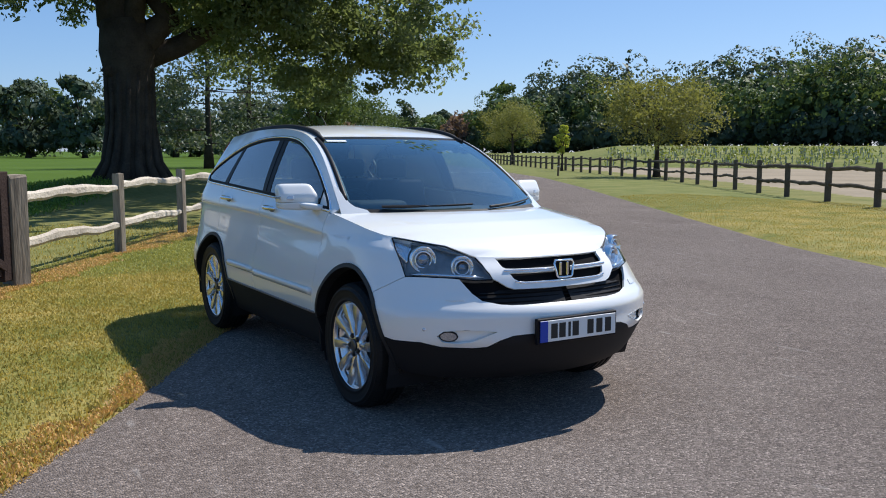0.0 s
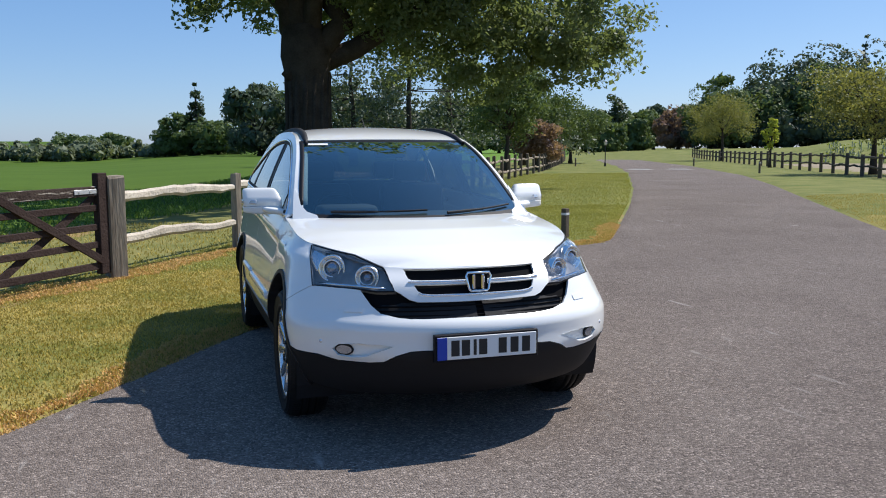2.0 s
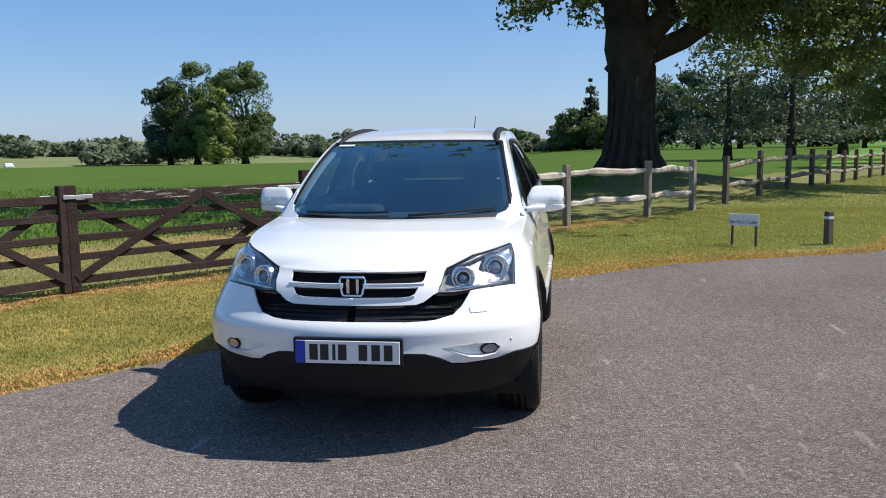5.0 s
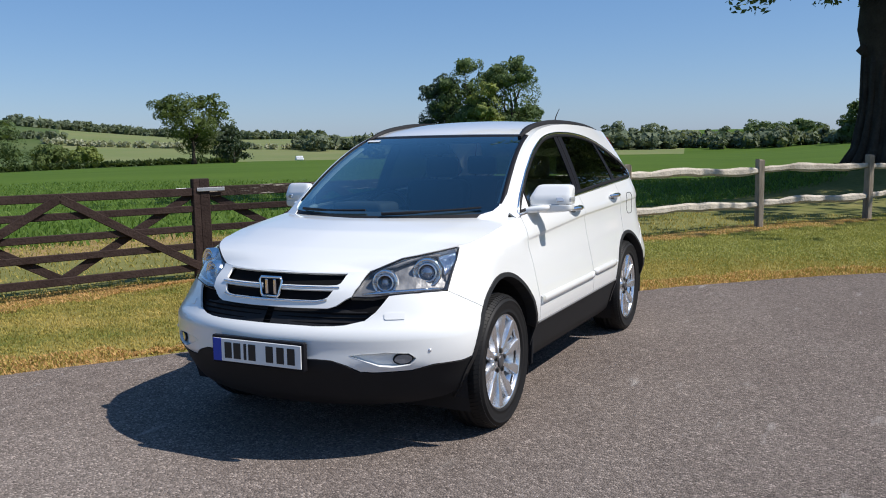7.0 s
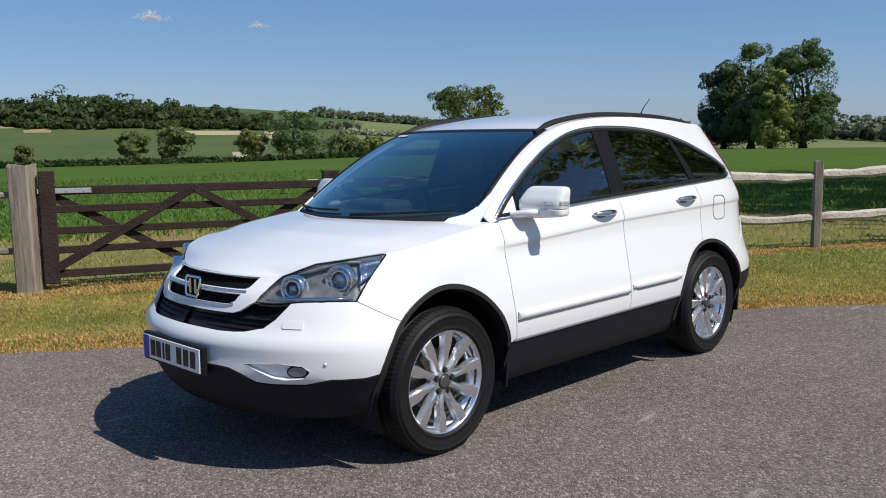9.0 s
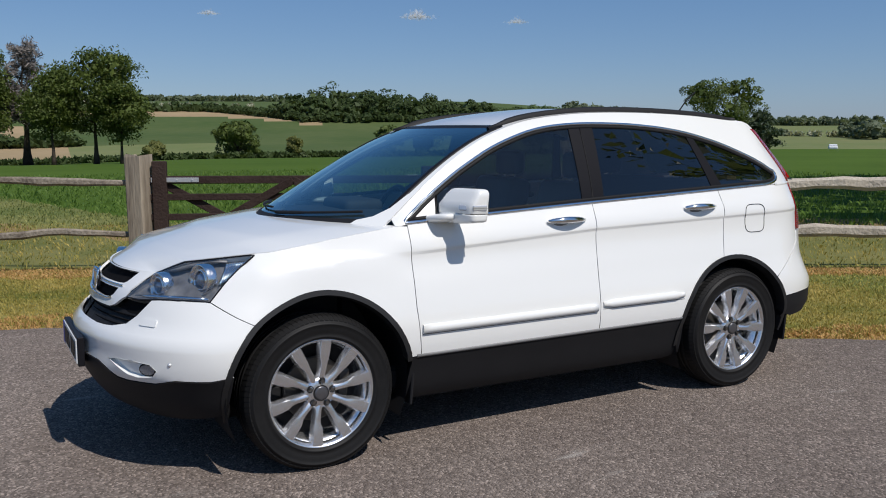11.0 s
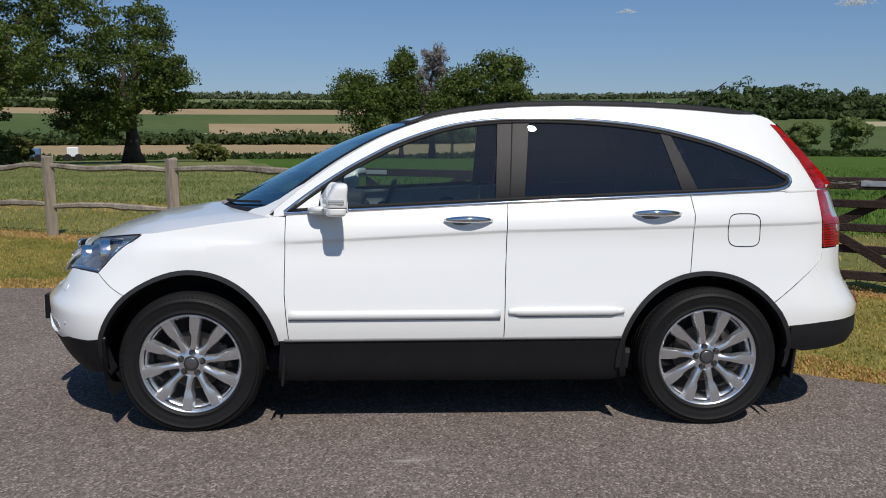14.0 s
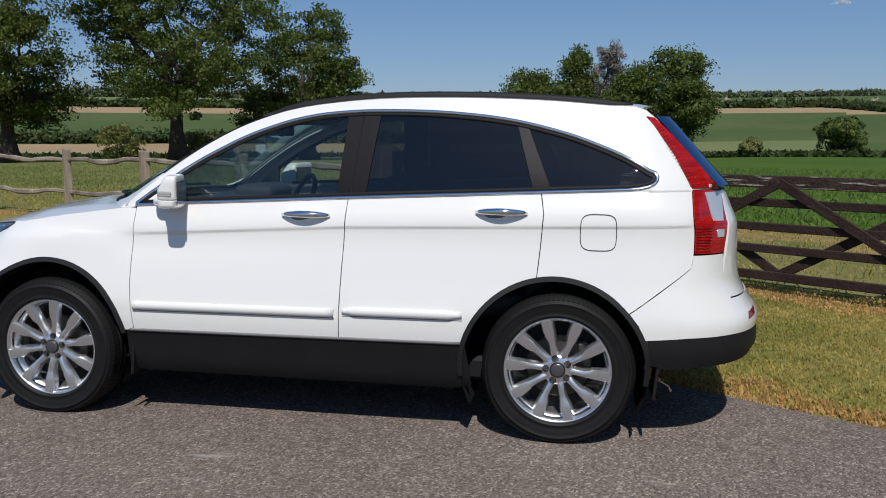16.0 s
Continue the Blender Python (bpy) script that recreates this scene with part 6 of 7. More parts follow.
arch_f = arc(WF, HUB, F_OUT, 46.5, 167, 26)
wing = ([(1.838, 0.787), (1.785, 0.858), (1.718, 0.922), (1.643, 0.974), (1.645, nose_z(1.645))]
        + [(1.57, nose_z(1.57)), (1.4, nose_z(1.4))] + [(x, float(np.interp(x, *BELT))) for x in (1.2, 1.0, 0.88)] + [(0.838, 1.075), (0.838, 0.954), (0.838, 0.7), (0.825, 0.54), (0.818, 0.466), (0.872, 0.463)] + arch_f[::-1])
panel("front_wing", wing, PAINT, label="white front wing", cell=0.03)
door_f = [(0.838, 1.082), (0.838, 0.7), (0.825, 0.54), (0.818, 0.468), (-0.255, 0.476), (-0.262, 0.8), (-0.275, 1.146), (0.1, 1.126), (0.54, 1.102)]
panel("front_door", door_f, PAINT, label="white front door", cell=0.035)
door_b = [(-0.275, 1.146), (-0.262, 0.8), (-0.255, 0.476), (-0.872, 0.487)] + arc(WA, HUB, F_OUT, 17, 79, 14) + [(-1.215, 0.95), (-1.225, 1.10), (-1.21, 1.193), (-0.8, 1.17)]
panel("rear_door", door_b, PAINT, label="white rear door", cell=0.035)
quarter_panel = (arc(WA, HUB, F_OUT, 79, 139, 14) + [(qs(-1.75, 0.751), 0.751), (qs(-1.90, 0.865), 0.865), (qs(-1.912, 0.925), 0.925), (qs(-1.908, 1.06), 1.06), (qs(-1.90, 1.2), 1.215), (-1.67, 1.216), (-1.45, 1.204), (-1.21, 1.193), (-1.225, 1.10), (-1.215, 0.95)])
panel("rear_wing", quarter_panel, PAINT, label="white rear wing", cell=0.035)
rear_bumper = (arc(WA, HUB, F_OUT, 139, 157, 7) + [(-1.714, 0.54), (qx(-1.90), 0.553), (qx(-2.1), 0.556), (Q_REAR, 0.55), (Q_REAR, 0.70), (qs(-2.1, 0.715), 0.715), (qs(-2.06, 0.80), 0.80), (qs(-2.055, 0.925), 0.925), (qs(-1.912, 0.925), 0.925), (qs(-1.90, 0.865), 0.865), (qs(-1.75, 0.751), 0.751)])
panel("rear_bumper", rear_bumper, PAINT, sides=("join",), outward=Vector((-1, 0.5, 0)), label="white rear bumper", out=0.004)
rear_apron = [(-1.735, 0.42), (qx(-1.81), 0.40), (qx(-2.06), 0.41), (Q_REAR, 0.42), (Q_REAR, 0.55), (qx(-2.1), 0.556), (qx(-1.90), 0.553), (-1.714, 0.54)]
panel("rear_apron", rear_apron, BLACK_TRIM, sides=("join",), outward=Vector((-1, 0.5, 0)), out=0.004, label="black plastic lower rear bumper")
tailgate = [(qs(-2.1, 0.717), 0.717), (Q_REAR, 0.70), (Q_REAR, 1.21), (qs(-2.06, 1.2), 1.21), (qs(-2.058, 0.8), 0.80)]
panel("tailgate", tailgate, PAINT, sides=("join",), outward=Vector((-1, 0.2, 0)), label="white tailgate")
tail_low = [(qs(-1.912, 0.928), 0.928), (qs(-2.055, 0.928), 0.928), (qs(-2.05, 1.2), 1.21), (qs(-1.90, 1.2), 1.222), (qs(-1.908, 1.06), 1.06)]
panel("tail_lamp", tail_low, RED_LENS, cell=0.02, out=0.006, depth=0.02, label="red tail lamp")
clear_low = [(qs(-1.998, 1.07), 1.07), (qs(-2.053, 1.07), 1.07), (qs(-2.047, 1.2), 1.208), (qs(-1.955, 1.2), 1.208), (qs(-1.975, 1.14), 1.14)]
panel("reversing_lens", clear_low, CLEAR_LENS, cell=0.02, out=0.009, depth=0.008, label="clear reversing lamp lens")
panel("reversing_lens", [(qs(-2.015, 1.0), 1.0), (qs(-2.053, 1.0), 1.0), (qs(-2.053, 1.04), 1.04), (qs(-2.015, 1.04), 1.04)], CLEAR_LENS, cell=0.02, out=0.009, depth=0.008, label="clear lamp lens")
sill = [(0.885, 0.245), (0.80, 0.235), (-0.80, 0.235), (-0.90, 0.26), (-0.872, 0.482), (-0.255, 0.474), (0.86, 0.464)]
panel("side_sill", sill, BLACK_TRIM, out=0.0, label="black plastic sill", gap=0.001)
for cx in (WF, WB):
    a0, a1 = (-14, 169) if cx > 0 else (-6, 186)
    ca = cx if cx > 0 else WA
    outer, inner = arc(ca, HUB, F_OUT + 0.002, a0, a1, 34), arc(ca, HUB, F_IN, a1, a0, 34)
    panel("wheel_arch_trim", outer + inner, ARCH_BLACK, cell=0.03, gap=0, out=0.008, depth=0.06, label="black plastic wheel arch trim")
    for side in (1, -1):
        bm = bmesh.new()
        rows = []
        for y in (0.87, 0.5):
            rows.append([bm.verts.new((ca + 0.438 * math.cos(a), side * y, HUB + 0.438 * math.sin(a))) for a in np.linspace(-0.45, math.pi + 0.45, 22)])
        for i in range(21):
            bm.faces.new((rows[0][i], rows[0][i + 1], rows[1][i + 1], rows[1][i]))
        bm.faces.new(rows[1])
        part("wheel_well", bm, BLACK_TRIM, CAR)

# cabin's side
WIN_TOP = ([-1.738, -1.66, -1.574, -1.45, -1.309, -1.048, -0.731, -0.387, -0.15, 0.014, 0.16, 0.301, 0.42, 0.532, 0.707, 0.80, 0.855],
           [1.284, 1.332, 1.377, 1.427, 1.475, 1.535, 1.569, 1.576, 1.562, 1.535, 1.492, 1.438, 1.378, 1.317, 1.204, 1.135, 1.09])


def win(x):
    return curve3(x, *WIN_TOP)


def bel(x):
    return float(np.interp(x, *BELT)) + 0.006


outline = ([(x, win(x)) for x in np.linspace(0.845, -1.70, 46)] + [(-1.727, 1.298), (-1.738, 1.28), (-1.737, 1.262), (-1.724, 1.246), (-1.70, 1.234), (-1.66, bel(-1.66) + 0.003)] + [(x, bel(x)) for x in np.linspace(-1.6, 0.845, 30)])
frame_out = [(x, edge(x).z - 0.001) for x in np.linspace(0.9, -2.03, 60)] + [(x, float(np.interp(x, *BELT))) for x in np.linspace(-2.03, 0.9, 40)]
TAIL_UP = [(-1.685, 1.555), (-1.72, 1.515), (-1.82, 1.37), (-1.895, 1.226), (-2.03, 1.224), (-1.997, 1.262), (-1.913, 1.352), (-1.813, 1.462), (-1.722, 1.549)]
panel("cabin_side", frame_out, PAINT, cabin, cell=0.03, gap=0, label="white roof pillars and window frame", holes=(outline,))
panel("tail_lamp", TAIL_UP, RED_LENS, cabin, cell=0.03, gap=0, out=0.006, depth=0.015, label="red upper tail lamp strip")
strip("window_trim", outline, cabin, CHROME, 0.016, 0.006, 0.0, closed=True, label="chrome window trim")
pane_f = [(x, win(x)) for x in np.linspace(0.80, -0.235, 22)] + [(-0.215, bel(-0.22))] + [(x, bel(x)) for x in np.linspace(-0.2, 0.80, 12)]
panel("front_side_window", pane_f, SIDE_GLASS, cabin, cell=0.06, gap=0.004, depth=0.0, out=-0.006, label="clear side window")
pane_b = [(x, win(x)) for x in np.linspace(-0.40, -1.075, 14)] + [(-1.175, bel(-1.175))] + [(x, bel(x)) for x in np.linspace(-1.1, -0.36, 8)]
panel("rear_side_window", pane_b, PRIVACY_GLASS, cabin, cell=0.06, gap=0.002, depth=0.0, out=-0.006, label="dark tinted side window")
pane_q = [(x, win(x)) for x in np.linspace(-1.125, -1.70, 14)] + [(-1.73, 1.285), (-1.728, 1.262), (-1.70, 1.238), (-1.65, bel(-1.65))] + [(x, bel(x)) for x in np.linspace(-1.6, -1.26, 6)]
panel("quarter_window", pane_q, PRIVACY_GLASS, cabin, cell=0.06, gap=0.002, depth=0.0, out=-0.006, label="dark tinted quarter window")
panel("centre_pillar", [(-0.235, win(-0.235)), (-0.30, win(-0.30)), (-0.40, win(-0.4)), (-0.36, bel(-0.36)), (-0.215, bel(-0.215))], GLOSS_BLACK, cabin, gap=0.0, out=-0.003, label="black centre pillar")
panel("rear_pillar", [(-1.075, win(-1.075)), (-1.10, win(-1.10)), (-1.125, win(-1.125)), (-1.26, bel(-1.26)), (-1.175, bel(-1.175))], GLOSS_BLACK, cabin, gap=0.0, out=-0.003, label="black rear pillar")
panel("mirror_corner", [(0.845, bel(0.845)), (0.80, 1.135), (0.66, 1.24), (0.68, bel(0.68))], PAINT, cabin, gap=0.0, out=-0.002, label="white mirror base panel")
strip("window_seal", shrink(outline, 0.016), cabin, SEAL, 0.02, 0.004, -0.003, closed=True, label="black rubber window seal")
strip("pillar_joint", [(-0.312 + 0.026 * k, win(-0.312) - 0.004 + (bel(-0.286) + 0.004 - win(-0.312) + 0.004) * k) for k in np.linspace(0, 1, 8)], cabin, SEAL, 0.006, 0.003, -0.002, label="dark joint between the doors")
strip("mirror_panel_seal", [(0.675, bel(0.68) + 0.01), (0.665, 1.16), (0.655, 1.215)], cabin, SEAL, 0.012, 0.005, -0.001)

# screen, roof, bonnet
S_W = 0.30
loft("windscreen", top, 0.006, S_W - 0.02, 0, 0.935, 16, 18, SCREEN_GLASS, depth=0.0, label="tinted windscreen")
loft("screen_band", top, S_W - 0.045, S_W + 0.008, 0, 0.95, 3, 18, GLOSS_BLACK, depth=0.01, out=-0.004)
loft("scuttle", top, -0.004, 0.008, 0, 0.97, 3, 18, BLACK_TRIM, depth=0.02, out=0.002, label="black plastic scuttle under the windscreen")
for side in (1, -1):
    bm = bmesh.new()
    n = 40
    rows = [[bm.verts.new((s, t, 0)) for t in (0.93, 0.965, 1.0)] for s in np.linspace(0.01, 0.98, n)]
    for a, b in zip(rows, rows[1:]):
        for i in range(2):
            bm.faces.new((a[i], b[i], b[i + 1], a[i + 1]))
    part("roof_side", bend(bm, top, 0.0, 0.006, Vector((0, 0, 1)), "one" if side > 0 else "other"), PAINT, CAR)
loft("roof", top, S_W, 0.985, 0, 0.94, 40, 18, PAINT, depth=0.01, label="white roof")
loft("bonnet", bonnet_at, 0.012, 0.998, 0, 0.998, 48, 24, PAINT, depth=0.03, label="white bonnet")
panel("cowl_corner", [(-0.022, 0.79), (-0.022, 1.0), (0.075, 1.0), (0.06, 0.965), (0.03, 0.945), (0.012, 0.9), (0.004, 0.83)], PAINT, top, cell=0.02, gap=0, out=0.007, depth=0.012, outward=Vector((0.3, 0.1, 1)), label="white cowl corner at the screen pillar")
strip("roof_rail", [(s, 0.90) for s in np.linspace(0.27, 0.965, 30)], top, BLACK_TRIM, 0.045, 0.022, 0.004, label="black roof rail", taper=True)
strip("screen_pillar_trim", [(s, 0.945) for s in np.linspace(0.03, 0.29, 16)], top, GLOSS_BLACK, 0.03, 0.006, 0.0, label="black windscreen pillar trim")


def rear_window(s, t):
    """Tailgate glass: s down from the roof, t from the centre line outward."""
    e = edge(-1.70 - 0.33 * s)
    return Vector((e.x - 0.112 * (1 - t * t) - 0.008, e.y * t, e.z))


loft("rear_window", rear_window, 0.06, 0.98, 0, 1.0, 8, 10, REAR_GLASS, depth=0.0, outward=Vector((-1, 0, 0.5)), label="dark tinted rear window")
bm = box_bm((0.1, 0.9, 0.018), (-1.645, 0, 1.596), 0.008, 2)
part("roof_spoiler", bm, PAINT, CAR, "white roof spoiler", smooth=True)

strip("sill_bead", [(x, 0.4665 + 0.0095 * (0.84 - x)) for x in np.linspace(0.84, -0.86, 24)], skin, SILL_GREY, 0.016, 0.006, 0.0, label="grey strip along the sill")
# mouldings, handles, flap, small fittings
for x0, x1, z0 in ((0.815, -0.235, 0.594), (-0.275, -0.86, 0.606)):
    pts = [(x, z0 + 0.012 * (0.8 - x) / 1.6) for x in np.linspace(x0, x1, 20)]
    strip("side_moulding", pts, skin, PAINT, 0.046, 0.016, 0.0, label="white side rubbing strip", taper=x0 < 0)
    strip("moulding_gap", [(x, z - 0.0245) for x, z in pts], skin, SILL_GREY, 0.003, 0.002, 0.0)
for side in (1, -1):
    for x, z in ((-0.075, 1.058), (-1.03, 1.095)):
        handle = new("door_handle", None)
        handle.parent, handle["label"] = CAR, "chrome door handle"
        p = skin(x, z)
        # no hollow here: a flat grey oval carries the recess's shade as colour
        bm = bmesh.new()
        bmesh.ops.create_uvsphere(bm, u_segments=20, v_segments=10, radius=1.0)
        bmesh.ops.scale(bm, vec=(0.052, 0.005, 0.021), verts=bm.verts)
        bmesh.ops.translate(bm, vec=(x + 0.03, side * (p.y + 0.001), z - 0.012), verts=bm.verts)
        part("recess", bm, SILL_GREY, handle, "grey oval painted as the finger recess's shade", smooth=True)
        pts = [Vector((x - 0.12 + 0.24 * k, side * (p.y + 0.006 + 0.03 * math.sin(math.pi * k)), z + 0.008 + 0.006 * math.sin(math.pi * k))) for k in np.linspace(0, 1, 12)]
        vs, fs = tube_arrays(pts, [0.008 + 0.010 * math.sin(math.pi * k) ** 0.6 for k in np.linspace(0, 1, 12)], 8)
        mesh_object("grip", vs, fs, CHROME, handle, smooth=True)
flap = [(-1.4785 + 0.0825 * math.copysign(abs(math.cos(a)) ** 0.5, math.cos(a)), 1.022 + 0.083 * math.copysign(abs(math.sin(a)) ** 0.5, math.sin(a))) for a in np.linspace(0, 2 * math.pi, 65)[:-1]]
strip("fuel_flap_gap", flap, skin, BLACK_TRIM, 0.0036, 0.002, 0.001, sides=("one",), closed=True, label="fuel flap seam")
for side in (1, -1):
    lamp = new("fog_lamp", None)
    lamp.parent, lamp["label"] = CAR, "oval front fog lamp in a bumper recess"
    side_name = "one" if side > 0 else "other"
    oval = [(2.104 + 0.048 * math.cos(a), 0.494 + 0.03 * math.sin(a)) for a in np.linspace(0, 2 * math.pi, 25)[:-1]]
    for nm, poly, mat, out_, cell_ in (("recess", hollow, PAINT, -0.02, 0.02), ("bezel", oval, BLACK_TRIM, -0.012, 0.02), ("lens", shrink(oval, 0.008), PROJECTOR, -0.008, 0.015)):
        o_ = part(nm, bend(flat_mesh(poly, cell_), skin, out_, -0.021 if nm == "recess" else 0.006, Vector((1, 0.5, 0)), side_name), mat, lamp)
    cover = [(2.13 + 0.05 * a, 0.688 + 0.014 * b) for a, b in ((-1, -0.7), (-0.9, -1), (0.9, -1), (1, -0.7), (1, 0.7), (0.9, 1), (-0.9, 1), (-1, 0.7))]
    part("washer_cover", bend(flat_mesh(cover, 0.02), skin, 0.004, 0.006, Vector((1, 0.5, 0)), side_name), PAINT, CAR, "white headlamp washer cover")
    p = skin(1.985, 0.53)
    bm = bmesh.new()
    bmesh.ops.create_uvsphere(bm, u_segments=14, v_segments=8, radius=0.011, matrix=Matrix.Translation((p.x - 0.004, side * (p.y - 0.004), 0.53)))
    part("parking_sensor", bm, BOWL, CAR, smooth=True)
    for x, z0, z1 in ((0.845, 0.22, 0.52), (-1.765, 0.25, 0.50)):
        part("mud_flap", box_bm((0.014, 0.2, z1 - z0), (x, side * 0.78, (z0 + z1) / 2), 0.005, 1, turn=pose(0, 0, 0, 0, -5, 0)), BLACK_TRIM, CAR, "black rubber mud flap")

# number plate: white with a blue end and plain dark bars
plate = new("number_plate", None)
plate.parent, plate["label"] = CAR, "white number plate with a blue end and dark bars"
part("plate_holder", box_bm((0.03, 0.545, 0.137), (2.247, 0, 0.512), 0.004, 1), GLOSS_BLACK, plate)
part("plate_face", box_bm((0.008, 0.52, 0.112), (2.264, 0, 0.512), 0.002, 1), PLATE_WHITE, plate)
part("plate_band", box_bm((0.009, 0.05, 0.111), (2.2655, -0.235, 0.512), 0.001, 1), PLATE_BLUE, plate)
for y, w in ((-0.172, 0.05), (-0.118, 0.05), (-0.07, 0.018), (-0.028, 0.05), (0.075, 0.05), (0.138, 0.05), (0.2, 0.05)):
    part("plate_bar", box_bm((0.004, w * 0.84, 0.078), (2.269, y + 0.004, 0.512), 0.001, 1), PLATE_BLACK, plate)

# badge: plain chrome frame round two bars
badge = new("badge", None)
badge.parent, badge["label"] = CAR, "plain chrome badge on the grille"
bp = skin(qy(0.0), 0.815)
ring = [(y * (1 + 0.16 * (z / 0.05)), z) for y, z in ((-0.05, -0.045), (0.05, -0.045), (0.058, -0.035), (0.06, 0.03), (0.05, 0.046), (-0.05, 0.046), (-0.06, 0.03), (-0.058, -0.035))]
vs, fs = tube_arrays([Vector((bp.x + 0.03 - 0.15 * z, y, bp.z + z)) for y, z in ring + ring[:1]], [0.0065] * 9, 8)
mesh_object("badge_frame", vs, fs, CHROME, badge, smooth=True)
part("badge_back", box_bm((0.01, 0.1, 0.08), (bp.x + 0.016, 0, bp.z), 0.01, 1), GLOSS_BLACK, badge)
for y in (-0.024, 0.024):
    part("badge_bar", box_bm((0.014, 0.017, 0.075), (bp.x + 0.026, y, bp.z), 0.004, 1, turn=None), CHROME, badge)

# door mirrors
def rounded(half, power, cuts=7):
    """A box with full, rounded sides: half sizes and how square it is."""
    bm = bmesh.new()
    bmesh.ops.create_cube(bm, size=2.0)
    bmesh.ops.subdivide_edges(bm, edges=bm.edges[:], cuts=cuts, use_grid_fill=True)
    for v in bm.verts:
        d = (abs(v.co.x) ** power + abs(v.co.y) ** power + abs(v.co.z) ** power) ** (1 / power)
        v.co = Vector((v.co.x / d * half[0], v.co.y / d * half[1], v.co.z / d * half[2]))
    return bm


for side in (1, -1):
    mir = new("door_mirror", None)
    mir.parent, mir["label"] = CAR, "white door mirror with a clear indicator"
    cx, cy = 0.592, 0.908
    # upper shell: flat below, inner side falling away towards the door
    bm = rounded((0.050, 0.118, 0.076), 8.0)
    for v in bm.verts:
        x, y, z = v.co
        k = z / 0.076
        y += 0.034 * max(k, 0) * max(-y / 0.118, 0)
        x -= 0.045 * max(k, 0) * (0.55 + 0.45 * x / 0.05) + 0.03 * y / 0.118
        z = max(z, -0.04)
        v.co = (cx + x, side * (cy + y), 1.178 + z)
    if side < 0:
        bmesh.ops.reverse_faces(bm, faces=bm.faces[:])
    part("mirror_shell", bm, PAINT, mir, smooth=True)
    # lower tray, a little larger, with a seam above it and an arm to the door
    bm = rounded((0.050, 0.119, 0.036), 6.0)
    for v in bm.verts:
        x, y, z = v.co
        x -= 0.03 * y / 0.126
        z = min(z, 0.016) * (1 - 0.25 * max(y / 0.126, 0))
        v.co = (cx + x * (1.0 + 0.1 * z / 0.04), side * (cy + y), 1.122 + z)
    if side < 0:
        bmesh.ops.reverse_faces(bm, faces=bm.faces[:])
    part("mirror_tray", bm, PAINT, mir, smooth=True)
    bm = rounded((0.062, 0.09, 0.022), 3.0, 5)
    for v in bm.verts:
        x, y, z = v.co
        v.co = (0.665 + x * (1 - 0.2 * y / 0.09) - 0.012 * y / 0.09, side * (0.822 + y), 1.108 + z + 0.012 * y / 0.09)
    if side < 0:
        bmesh.ops.reverse_faces(bm, faces=bm.faces[:])
    part("mirror_foot", bm, PAINT, mir, smooth=True)
    part("mirror_glass", box_bm((0.006, 0.185, 0.115), (0.5395, side * 0.912, 1.166), 0.003, 1, turn=pose(0, 0, 0, 0, 0, side * 13.5)), CHROME, mir, "mirror glass")
    lens = part("indicator", box_bm((0.016, 0.075, 0.028), (0.617, side * 0.979, 1.166), 0.006, 2, turn=pose(0, 0, 0, 0, -8, side * 30)), CLEAR_LENS, mir, "clear indicator lens")
    part("indicator_side", box_bm((0.075, 0.016, 0.028), (0.569, side * 1.0215, 1.166), 0.006, 2, turn=pose(0, 0, 0, 0, 0, side * -4)), CLEAR_LENS, lens)
    part("indicator_line", box_bm((0.076, 0.0165, 0.003), (0.569, side * 1.022, 1.166), 0.001, 1, turn=pose(0, 0, 0, 0, 0, side * -4)), SILL_GREY, lens)

strip("belt_joint", [(x_, float(np.interp(x_, *BELT)) - 0.001) for x_ in np.linspace(-1.70, -1.905, 8)], cabin, PAINT, 0.018, 0.0012, 0.0006)
strip("pillar_lining", [(x_, 0.955) for x_ in np.linspace(0.04, 0.27, 12)], top, LINING, 0.075, 0.01, -0.035, label="pale windscreen pillar lining")
for k in range(9):
    z = 0.942 + 0.013 * k
    strip("lens_rib", [(q, z) for q in np.linspace(qs(-1.918, z), qs(-1.99, z), 5)], skin, DEEP_RED, 0.0035, 0.002, 0.0075)
for k in range(20):
    m = k / 19
    x0, z0 = -1.735 - 0.16 * m, 1.495 - 0.26 * m
    strip("lens_rib", [(x0 + 0.004, z0), (x0 - 0.022 - 0.02 * m, z0 + 0.012)], cabin, DEEP_RED, 0.0024, 0.0015, 0.0065)
panel("rear_reflector", [(qs(-2.19, 0.61), 0.608), (qs(-2.235, 0.61), 0.615), (qs(-2.235, 0.645), 0.645), (qs(-2.19, 0.645), 0.638)], DEEP_RED, cell=0.02, out=0.008, depth=0.006, label="red reflector in the rear bumper")

# aerial, wipers, sticker
vs, fs = tube_arrays([Vector((-1.42, 0.22, 1.645)), Vector((-1.50, 0.22, 1.74)), Vector((-1.58, 0.22, 1.80))], [0.006, 0.004, 0.003], 6)
mesh_object("aerial", vs, fs, BLACK_TRIM, CAR)["label"] = "short black roof aerial"
for y0, y1, s0, s1 in ((0.12, 0.62, 0.006, 0.016), (-0.55, 0.0, 0.008, 0.015)):
    pts = []
    for k in np.linspace(0, 1, 10):
        y, s = y0 + (y1 - y0) * k, s0 + (s1 - s0) * k
        p = top(s, abs(y) / edge(0.92 - 2.62 * s).y)
        pts.append(Vector((p.x, y, p.z + 0.018)))
    vs, fs = tube_arrays(pts, [0.009] * 4 + [0.006] * 6, 6)
    mesh_object("wiper", vs, fs, BLACK_TRIM, CAR)["label"] = "black windscreen wiper"
